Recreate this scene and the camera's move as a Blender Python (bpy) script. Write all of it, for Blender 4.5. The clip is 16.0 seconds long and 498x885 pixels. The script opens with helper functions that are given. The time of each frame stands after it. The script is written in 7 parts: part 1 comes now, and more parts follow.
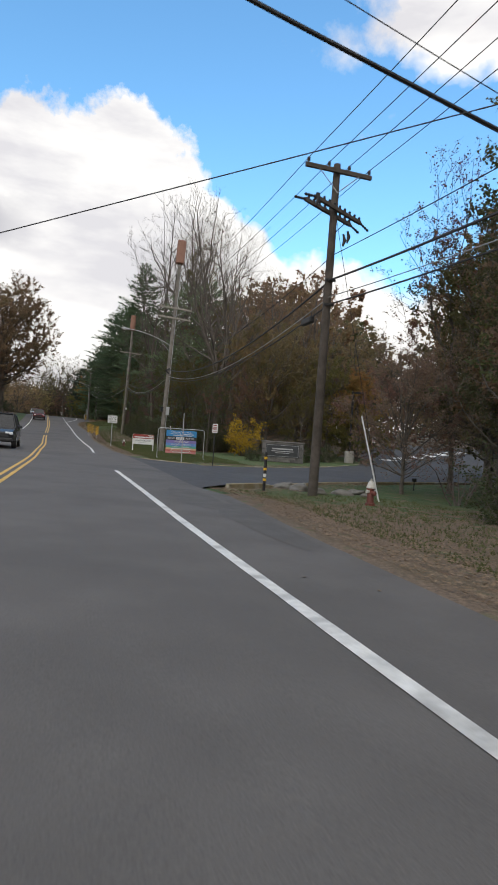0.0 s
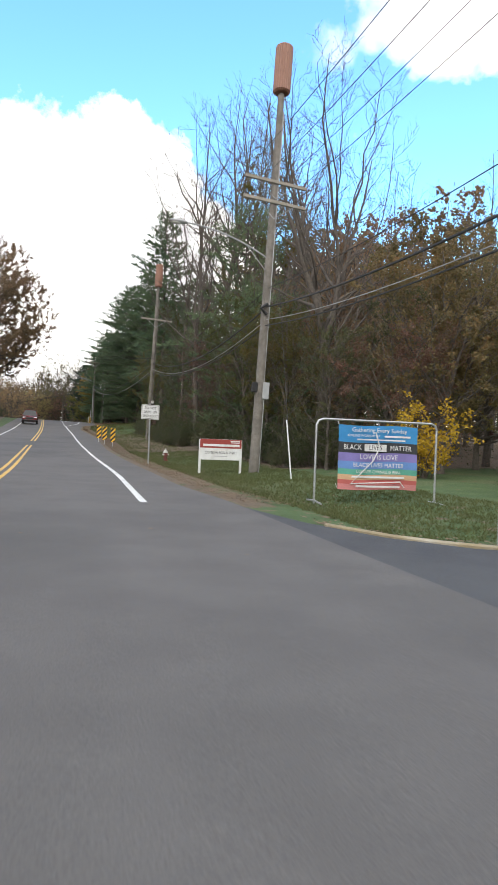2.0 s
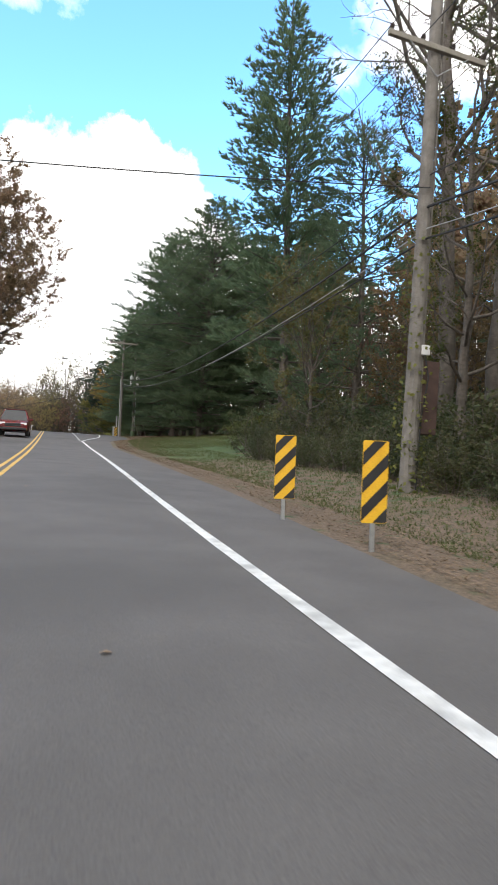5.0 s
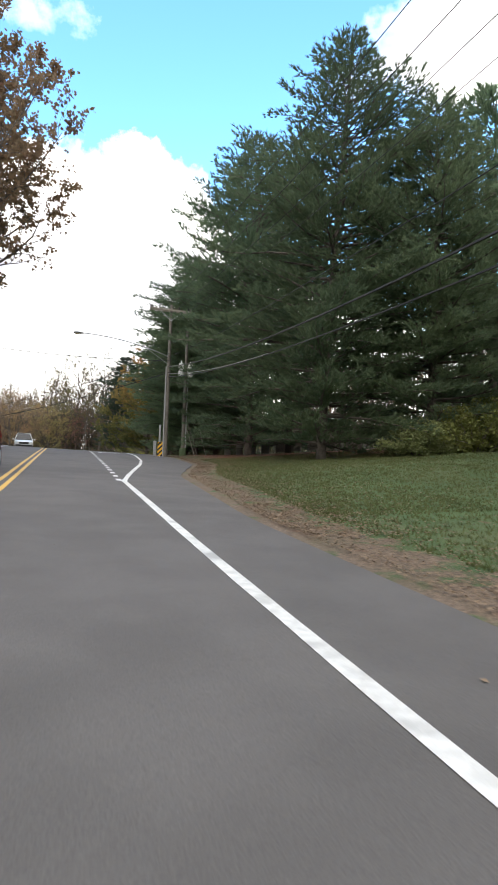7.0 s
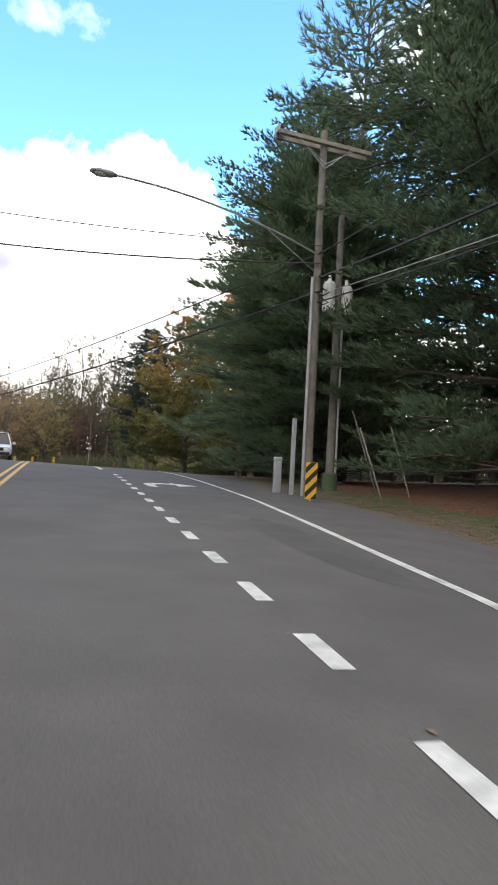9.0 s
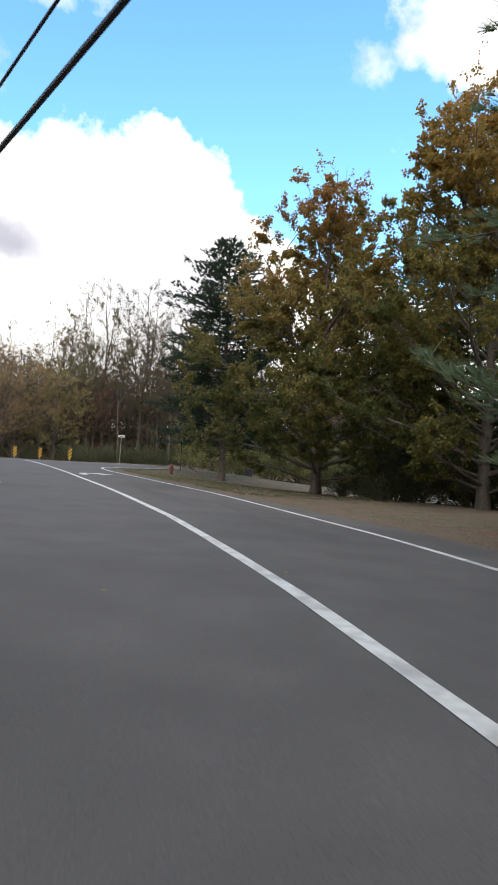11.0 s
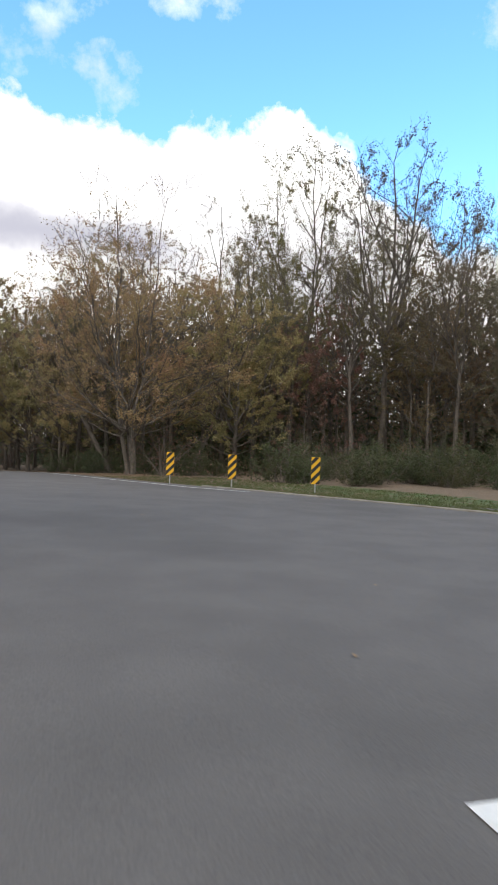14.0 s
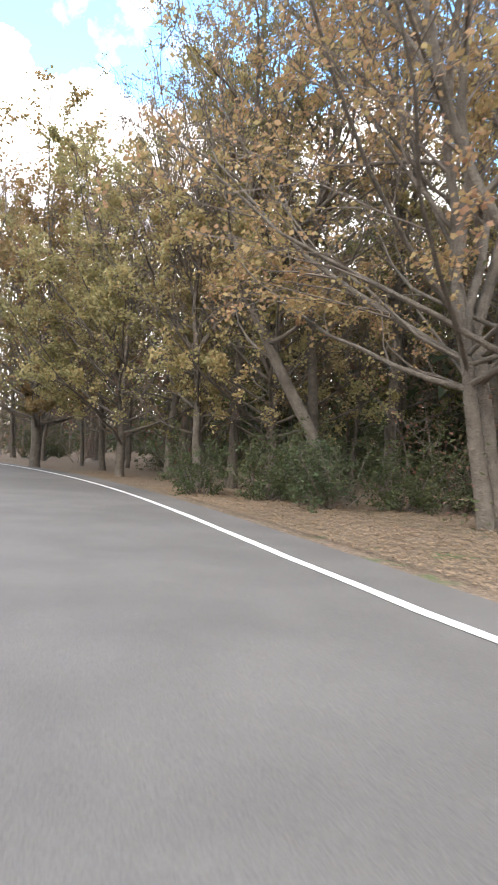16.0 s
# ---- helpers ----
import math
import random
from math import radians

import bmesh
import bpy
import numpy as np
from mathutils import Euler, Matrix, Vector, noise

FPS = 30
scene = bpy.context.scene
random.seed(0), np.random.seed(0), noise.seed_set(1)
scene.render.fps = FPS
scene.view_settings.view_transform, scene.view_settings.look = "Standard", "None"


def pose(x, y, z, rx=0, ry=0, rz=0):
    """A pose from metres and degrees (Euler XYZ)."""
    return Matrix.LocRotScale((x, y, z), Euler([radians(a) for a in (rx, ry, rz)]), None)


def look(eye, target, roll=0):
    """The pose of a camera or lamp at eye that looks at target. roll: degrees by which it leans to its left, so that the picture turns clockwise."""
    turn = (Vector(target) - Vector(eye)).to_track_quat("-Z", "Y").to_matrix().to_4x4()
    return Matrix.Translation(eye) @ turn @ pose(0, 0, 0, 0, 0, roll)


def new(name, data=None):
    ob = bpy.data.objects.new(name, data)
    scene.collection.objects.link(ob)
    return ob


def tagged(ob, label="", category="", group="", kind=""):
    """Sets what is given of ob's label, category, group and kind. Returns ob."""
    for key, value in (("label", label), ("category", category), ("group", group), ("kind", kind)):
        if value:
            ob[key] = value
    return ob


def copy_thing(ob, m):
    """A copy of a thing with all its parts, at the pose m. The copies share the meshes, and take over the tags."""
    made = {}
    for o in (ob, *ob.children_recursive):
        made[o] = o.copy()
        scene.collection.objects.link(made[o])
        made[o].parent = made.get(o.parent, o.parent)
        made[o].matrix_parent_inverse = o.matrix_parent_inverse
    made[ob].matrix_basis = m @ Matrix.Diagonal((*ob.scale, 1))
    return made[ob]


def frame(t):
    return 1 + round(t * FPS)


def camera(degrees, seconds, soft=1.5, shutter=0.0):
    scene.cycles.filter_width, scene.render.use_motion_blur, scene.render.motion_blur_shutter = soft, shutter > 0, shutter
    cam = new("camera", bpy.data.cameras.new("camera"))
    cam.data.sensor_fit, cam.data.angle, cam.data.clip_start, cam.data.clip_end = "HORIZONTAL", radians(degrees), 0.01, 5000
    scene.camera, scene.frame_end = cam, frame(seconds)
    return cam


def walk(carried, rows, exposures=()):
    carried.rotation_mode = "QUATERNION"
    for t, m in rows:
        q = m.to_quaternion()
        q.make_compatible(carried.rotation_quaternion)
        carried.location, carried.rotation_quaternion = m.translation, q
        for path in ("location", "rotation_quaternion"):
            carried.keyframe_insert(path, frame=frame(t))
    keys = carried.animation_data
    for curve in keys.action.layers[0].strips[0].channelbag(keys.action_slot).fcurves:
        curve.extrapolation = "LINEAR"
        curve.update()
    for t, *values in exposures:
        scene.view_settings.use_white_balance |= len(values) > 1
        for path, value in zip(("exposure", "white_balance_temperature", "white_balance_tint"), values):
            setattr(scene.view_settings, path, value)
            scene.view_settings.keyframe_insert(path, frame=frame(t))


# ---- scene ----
# ================= camera and its drive =================
cam = camera(43.7, 16.0, soft=1.6, shutter=0.08)
PATH = [
    (0, (0.001, 0.000, 1.472), (3.420, 9.397, 1.459), 3.77),
    (0.5, (0.389, 5.831, 1.434), (3.836, 15.217, 1.326), 2.82),
    (1, (0.805, 11.837, 1.370), (4.284, 21.212, 1.273), 1.80),
    (1.5, (1.300, 17.985, 1.385), (4.763, 27.366, 1.362), 1.78),
    (2, (1.770, 24.599, 1.388), (5.159, 34.007, 1.405), 2.15),
    (2.5, (2.085, 31.018, 1.432), (5.362, 40.466, 1.409), 2.37),
    (3, (2.394, 37.383, 1.437), (5.596, 46.856, 1.484), 2.66),
    (3.5, (2.730, 43.722, 1.516), (5.901, 53.203, 1.722), 2.33),
    (4, (2.921, 49.890, 1.651), (6.150, 59.352, 1.871), 1.90),
    (4.5, (3.115, 56.277, 1.753), (6.424, 65.710, 2.000), 2.36),
    (7, (4.447, 88.162, 3.016), (7.550, 97.658, 3.468), 2.08),
    (7.5, (4.647, 94.532, 3.247), (7.738, 104.027, 3.791), 2.07),
    (8, (4.855, 100.965, 3.637), (7.939, 110.459, 4.224), 2.15),
    (8.5, (5.033, 107.492, 3.976), (8.113, 116.991, 4.489), 2.00),
    (9, (5.207, 114.168, 4.291), (8.303, 123.664, 4.798), 3.17),
    (11.5, (5.565, 147.568, 5.473), (8.291, 157.188, 5.592), 2.89),
    (12, (5.343, 154.242, 5.411), (7.822, 163.930, 5.472), 2.63),
    (12.5, (4.975, 160.778, 5.299), (7.085, 170.552, 5.352), 2.02),
    (13, (4.408, 167.121, 5.323), (6.064, 176.983, 5.391), 1.07),
    (13.5, (3.521, 173.510, 5.493), (4.727, 183.437, 5.500), 1.36),
    (14, (2.293, 180.055, 5.540), (3.117, 190.021, 5.521), 2.02),
    (14.5, (0.783, 186.834, 5.476), (1.302, 196.820, 5.381), 2.05),
    (15, (-1.042, 193.742, 5.299), (-0.821, 203.738, 5.150), 3.10),
    (15.5, (-2.843, 200.050, 5.137), (-2.958, 210.046, 4.858), 2.80),
    (16, (-4.822, 206.069, 4.848), (-5.274, 216.054, 4.541), 3.19),
]
EXPOSURES = [(0, -1.2), (1, -1.05), (1.6, -0.6), (2.5, -0.35), (3.5, -0.3), (8, -0.2), (9.5, -0.35), (11.5, -0.7), (12.5, -0.8), (13.5, -1.0), (14, -0.65), (14.5, -0.35), (15, 0.1), (15.5, .55), (16, 0.8)]
walk(cam, [(t, look(eye, target, roll)) for t, eye, target, roll in PATH], EXPOSURES)

# ================= sky, sun =================
SUN_ELEV, SUN_AZ = radians(36), radians(-148)     # azimuth from +y, positive to the right (clockwise)


def build_world():
    w = bpy.data.worlds.new("sky")
    scene.world = w
    w.use_nodes = True
    nt = w.node_tree
    nt.nodes.clear()

    def n(kind, **kw):
        node = nt.nodes.new(kind)
        for k, v in kw.items():
            node.inputs[k].default_value = v
        return node

    def m(op, a, b=None, c=None):
        node = nt.nodes.new("ShaderNodeMath")
        node.operation = op
        for i, v in enumerate((a, b, c)):
            if v is None:
                continue
            if isinstance(v, (int, float)):
                node.inputs[i].default_value = v
            else:
                nt.links.new(v, node.inputs[i])
        return node.outputs[0]

    out = n("ShaderNodeOutputWorld")
    sky = n("ShaderNodeTexSky")
    sky.sky_type = "NISHITA"
    sky.sun_disc = False
    sky.sun_elevation, sky.sun_rotation = SUN_ELEV, SUN_AZ
    sky.air_density, sky.dust_density, sky.ozone_density = 1.3, 0.6, 2.0
    tc = n("ShaderNodeTexCoord")
    sep = n("ShaderNodeSeparateXYZ")
    nt.links.new(tc.outputs["Generated"], sep.inputs[0])
    az = m("MULTIPLY", m("ARCTAN2", sep.outputs[0], sep.outputs[1]), 180 / math.pi)   # degrees to the right of +y
    el = m("MULTIPLY", m("ARCSINE", sep.outputs[2]), 180 / math.pi)
    # height of the cloud bank's upper rim by azimuth
    ramp = n("ShaderNodeFloatCurve")
    cv = ramp.mapping.curves[0]
    rim = [(-180, 50), (-60, 38), (-26, 29), (-18, 27), (-11, 26.2), (-6.5, 26), (-2.6, 26.4), (2, 27.4), (5, 28.0), (8, 28.4), (10.4, 27), (12.4, 26), (14.2, 24), (17.4, 20.6), (20, 19.4), (22.5, 17.4), (30, 15.5), (40, 14), (60, 18), (95, 45), (180, 50)]
    pts = cv.points
    while len(pts) < len(rim):
        pts.new(0.5, 0.5)
    for p, (a, e) in zip(pts, rim):
        p.location = ((a + 180) / 360, e / 60)
    ramp.mapping.update()
    nt.links.new(m("DIVIDE", m("ADD", az, 180.0), 360.0), ramp.inputs["Value"])
    top = m("MULTIPLY", ramp.outputs[0], 60.0)
    big = n("ShaderNodeTexNoise", Scale=13.0, Detail=10.0, Roughness=0.6)
    nt.links.new(tc.outputs["Generated"], big.inputs["Vector"])
    puff = n("ShaderNodeTexNoise", Scale=4.2, Detail=8.0, Roughness=0.58)
    nt.links.new(tc.outputs["Generated"], puff.inputs["Vector"])
    wob = m("MULTIPLY", m("SUBTRACT", big.outputs["Fac"], 0.5), 8.0)
    edge = m("DIVIDE", m("ADD", m("SUBTRACT", top, el), wob), 1.0)
    # a second bank higher up, over the right
    d2 = m("ADD", m("POWER", m("DIVIDE", m("SUBTRACT", az, 39.0), 11.0), 2.0), m("POWER", m("DIVIDE", m("SUBTRACT", el, 35.0), 5.5), 2.0))
    edge2 = m("DIVIDE", m("ADD", m("MULTIPLY", m("SUBTRACT", 1.0, d2), 5.0), wob), 2.0)
    # two small puffs above the bank
    for pa, pe, ra, re in ((-9.6, 29.3, 5.2, 2.3), (25.5, 32.4, 2.6, 2.0), (-1.5, 35.6, 5.0, 1.8)):
        d3 = m("ADD", m("POWER", m("DIVIDE", m("SUBTRACT", az, pa), ra), 2.0), m("POWER", m("DIVIDE", m("SUBTRACT", el, pe), re), 2.0))
        edge2 = m("MAXIMUM", edge2, m("DIVIDE", m("ADD", m("MULTIPLY", m("SUBTRACT", .7, d3), 1.5), m("MULTIPLY", wob, 1.3)), 3.5))
    wisp = m("MULTIPLY", m("SUBTRACT", puff.outputs["Fac"], 0.62), 7.0)
    deck = m("DIVIDE", m("ADD", m("SUBTRACT", el, 50.0), m("MULTIPLY", wob, 1.5)), 3.0)
    mask = m("MAXIMUM", m("MAXIMUM", m("MAXIMUM", edge, edge2), wisp), deck)
    clampn = n("ShaderNodeClamp")
    nt.links.new(mask, clampn.inputs[0])
    # cloud tone: bright rim, greyer in places
    tone = n("ShaderNodeTexNoise", Scale=3.0, Detail=6.0, Roughness=0.55)
    mp = n("ShaderNodeMapping")
    mp.inputs["Scale"].default_value = (1.0, 1.0, 3.2)
    nt.links.new(tc.outputs["Generated"], mp.inputs["Vector"])
    nt.links.new(mp.outputs[0], tone.inputs["Vector"])
    cr = n("ShaderNodeValToRGB")
    cr.color_ramp.elements[0].position, cr.color_ramp.elements[0].color = 0.36, (0.72, 0.71, 0.74, 1)
    cr.color_ramp.elements[1].position, cr.color_ramp.elements[1].color = 0.52, (1.0, 0.985, 0.96, 1)
    nt.links.new(tone.outputs["Fac"], cr.inputs[0])
    # the bank's grey underside, off to one side
    low = m("SUBTRACT", 1.0, m("POWER", m("DIVIDE", m("SUBTRACT", m("ADD", el, m("MULTIPLY", wob, .5)), 17.0), 2.6), 2.0))
    low = m("MULTIPLY", m("MAXIMUM", low, 0.0), m("MINIMUM", m("MAXIMUM", m("DIVIDE", m("SUBTRACT", 0.5, az), 5.0), 0.0), 1.0))
    base = n("ShaderNodeMix")
    base.data_type = "RGBA"
    base.inputs[7].default_value = (.40, .40, .46, 1)
    nt.links.new(low, base.inputs[0])
    nt.links.new(cr.outputs[0], base.inputs[6])
    tint = n("ShaderNodeMix")
    tint.data_type, tint.blend_type = "RGBA", "MULTIPLY"
    tint.inputs[0].default_value = 1.0
    tint.inputs[7].default_value = (2.1, 3.2, 3.7, 1)
    nt.links.new(sky.outputs[0], tint.inputs[6])
    b_sky = n("ShaderNodeBackground", Strength=0.16)
    b_cloud = n("ShaderNodeBackground", Strength=2.55)
    nt.links.new(tint.outputs[2], b_sky.inputs[0])
    nt.links.new(base.outputs[2], b_cloud.inputs[0])
    mix = n("ShaderNodeMixShader")
    nt.links.new(clampn.outputs[0], mix.inputs[0])
    nt.links.new(b_sky.outputs[0], mix.inputs[1])
    nt.links.new(b_cloud.outputs[0], mix.inputs[2])
    nt.links.new(mix.outputs[0], out.inputs[0])


build_world()
sun = new("sun", bpy.data.lights.new("sun", "SUN"))
sun.data.energy, sun.data.angle, sun.data.color = 1.7, radians(18), (1.0, 0.93, 0.82)
sun.matrix_world = look((0, 0, 0), (-math.sin(SUN_AZ) * math.cos(SUN_ELEV), -math.cos(SUN_AZ) * math.cos(SUN_ELEV), -math.sin(SUN_ELEV)))
sun.location = (0, 0, 60)

# ================= the road's line =================
# stations along the right-hand lane, about 8.6 m apart: x, y, height of the asphalt
LINE = [
    (0.00, 0.00, 0.32),
    (0.58, 8.59, 0.28),
    (1.24, 17.18, 0.26),
    (1.84, 25.76, 0.27),
    (2.25, 34.36, 0.31),
    (2.70, 42.96, 0.40),
    (2.97, 51.57, 0.54),
    (3.25, 60.17, 0.75),
    (3.62, 68.78, 1.05),
    (4.01, 77.38, 1.42),
    (4.37, 85.98, 1.78),
    (4.65, 94.58, 2.16),
    (4.92, 103.19, 2.60),
    (5.15, 111.80, 3.04),
    (5.36, 120.40, 3.45),
    (5.56, 129.01, 3.84),
    (5.66, 137.62, 4.15),
    (5.60, 146.23, 4.28),
    (5.32, 154.84, 4.26),
    (4.77, 163.43, 4.23),
    (3.76, 171.98, 4.30),
    (2.21, 180.45, 4.36),
    (0.28, 188.84, 4.27),
    (-1.99, 197.14, 4.06),
    (-4.58, 205.35, 3.83),
]
CROSSFALL = -0.02


def make_line():
    p = np.array(LINE)
    m = np.gradient(p, axis=0)
    pts = []
    for i in range(len(p) - 1):
        for u in np.linspace(0, 1, 20, endpoint=False):
            pts.append((2*u**3-3*u*u+1)*p[i] + (u**3-2*u*u+u)*m[i] + (3*u*u-2*u**3)*p[i+1] + (u**3-u*u)*m[i+1])
    pts.append(p[-1])
    pts = np.array(pts)
    back = pts[1] - pts[0]
    back /= np.linalg.norm(back[:2])
    pre = [pts[0] - back * k for k in range(80, 0, -1)]
    h = math.atan2(pts[-1][0] - pts[-8][0], pts[-1][1] - pts[-8][1])
    q, slope, post = pts[-1].copy(), -0.03, []
    for k in range(170):
        h -= radians(0.62 if k < 40 else 0.2)
        slope = max(-0.05, slope - 0.002) if k < 60 else slope * 0.97
        q = q + np.array([math.sin(h), math.cos(h), slope])
        post.append(q)
    pts = np.array(list(pre) + list(pts) + post)
    st = np.r_[0, np.cumsum(np.hypot(np.diff(pts[:, 0]), np.diff(pts[:, 1])))]
    return pts, st - st[80]


PTS, ST = make_line()
TAN = np.gradient(PTS[:, :2], axis=0)
TAN /= np.linalg.norm(TAN, axis=1)[:, None]


def tab(table, s):
    return np.interp(s, [a for a, _ in table], [b for _, b in table])


def smoothed(table, reach=3.0, step=.5):
    """A table of (s, d) with its corners rounded off."""
    s = np.arange(table[0][0], table[-1][0] + step, step)
    d = np.interp(s, [a for a, _ in table], [b for _, b in table])
    w = np.hanning(int(2 * reach / step) + 1)
    return list(zip(s, np.convolve(np.pad(d, len(w) // 2, mode="edge"), w / w.sum(), "valid")))


EDGE_R = smoothed([(-90, 3.1), (0, 3.1), (8, 3.3), (14, 3.6), (16, 3.2), (36, 3.2), (40, 2.8), (62, 2.95), (75, 3.3), (98, 2.85), (108, 3.5), (113, 4.7), (118, 6.0), (127, 6.6),
                   (150, 6.4), (164, 5.4), (168.5, 4.95), (172, 4.6), (174.8, 4.8), (176.2, 5.4), (177.2, 6.6), (178.2, 8.2), (179.4, 10.8), (181.0, 12.6), (186, 12.0), (190, 10.6), (196.5, 8.3), (199.8, 7.0), (202, 6.0),
                   (205, 4.8), (207, 4.1), (211, 3.2), (215, 3.0), (222, 3.0), (400, 3.1)], 1.6)
EDGE_L = -5.2
RISE_R = [(-90, -.03), (10, -.03), (18, -.015), (30, 0), (52, 0.01), (62, .05), (76, .06), (86, .05), (98, .08), (104, .1), (116, .105), (124, .1), (130, .085), (137, .045), (150, 0.0), (164, -.03), (172, -.07), (180, -.08), (188, -.09), (193, -.06), (198, -.012), (205, .01), (400, .02)]


def locate(x, y):
    """s, d of points near the road's line (arrays)."""
    x, y = np.atleast_1d(np.asarray(x, float)), np.atleast_1d(np.asarray(y, float))
    s, d = np.empty(len(x)), np.empty(len(x))
    for k in range(0, len(x), 4000):
        dx = x[k:k+4000, None] - PTS[None, :, 0]
        dy = y[k:k+4000, None] - PTS[None, :, 1]
        i = np.argmin(dx * dx + dy * dy, axis=1)
        r = np.arange(len(i))
        t = TAN[i]
        s[k:k+4000] = ST[i] + dx[r, i] * t[:, 0] + dy[r, i] * t[:, 1]
        d[k:k+4000] = dx[r, i] * t[:, 1] - dy[r, i] * t[:, 0]
    return s, d


def road_z(s, d):
    return np.interp(s, ST, PTS[:, 2]) + CROSSFALL * np.clip(d, -8, 8)


# the driveway's two edges: distance from the line, near s, far s
DRIVE = [(3.15, 15.6, 35.6), (3.6, 16.5, 33.4), (4.2, 17.4, 32.0), (5.0, 18.2, 31.2), (6.0, 19.2, 30.8), (8.0, 21.2, 31.0), (10.0, 22.9, 31.6), (13, 24.6, 33.6),
         (16, 26.0, 36.2), (20, 27.4, 40.5), (25, 28.6, 46.5), (30, 29.5, 60.0), (45, 33.0, 76.0), (75, 38.0, 90.0)]


def in_drive(s, d, grow=0.0):
    near = np.interp(d, [r[0] for r in DRIVE], [r[1] for r in DRIVE])
    far = np.interp(d, [r[0] for r in DRIVE], [r[2] for r in DRIVE])
    return (d > 3.0) & (d < 75) & (s > near - grow) & (s < far + grow)


SIDE_A, SIDE_B = (8.0, 190.5), (95.0, 184.0)      # axis of the side street


def side_axis(x, y):
    ax, ay = SIDE_B[0] - SIDE_A[0], SIDE_B[1] - SIDE_A[1]
    ln = math.hypot(ax, ay)
    u = ((x - SIDE_A[0]) * ax + (y - SIDE_A[1]) * ay) / ln
    v = (-(x - SIDE_A[0]) * ay + (y - SIDE_A[1]) * ax) / ln
    return u, v


SIDE_HALF = [(-5, 7.5), (2, 7.4), (10, 5.0), (20, 3.9), (90, 3.7)]


def verge(s, d):
    """Height of the open ground above the road's plane."""
    e = tab(EDGE_R, s)
    right = tab(RISE_R, s) * np.clip(d - e - 0.5, 0, 21)
    left = 0.03 * np.clip(EDGE_L - 1.0 - d, 0, 30)
    swale = -0.10 * np.exp(-((d - e - 2.2) / 1.3) ** 2) * (s < 90)
    return np.where(d > 0, right + swale, left)


def ground_z(x, y):
    s, d = locate(x, y)
    x, y = np.atleast_1d(np.asarray(x, float)), np.atleast_1d(np.asarray(y, float))
    z = road_z(s, d) + verge(s, d)
    far = np.clip((np.hypot(x - 5, y - 100) - 160) / 500, 0, 1)
    z = z * (1 - far) + 2.0 * far
    rough = np.array([noise.noise(Vector((a * .35, b * .35, 0))) * .05 + noise.noise(Vector((a * .06, b * .06, 3))) * .16 for a, b in zip(x, y)])
    e = tab(EDGE_R, s)
    out = np.clip(np.maximum(d - e, EDGE_L - d) / 3.0, 0, 1)
    z += rough * out
    return z, s, d


def gz(x, y):
    return float(ground_z(x, y)[0][0])


def plan(s, d):
    """World x, y of a place given along and across the road."""
    x, y = np.interp(s, ST, PTS[:, 0]), np.interp(s, ST, PTS[:, 1])
    tx, ty = np.interp(s, ST, TAN[:, 0]), np.interp(s, ST, TAN[:, 1])
    return float(x + ty * d), float(y - tx * d)


def heading(s):
    return math.degrees(math.atan2(-np.interp(s, ST, TAN[:, 0]), np.interp(s, ST, TAN[:, 1])))


def stand(s, d, turn=0.0, dz=0.0, lean=(0, 0)):
    """A pose on the ground at s, d: y ahead along the road, x to the right."""
    x, y = plan(s, d)
    return pose(x, y, gz(x, y) + dz, lean[0], lean[1], heading(s) + turn)


def stand_xy(x, y, turn=0.0, dz=0.0):
    return pose(x, y, gz(x, y) + dz, 0, 0, turn)


def on_road(s, d, dz=0.0):
    x, y = plan(s, d)
    return Vector((x, y, float(road_z(s, d)) + dz))


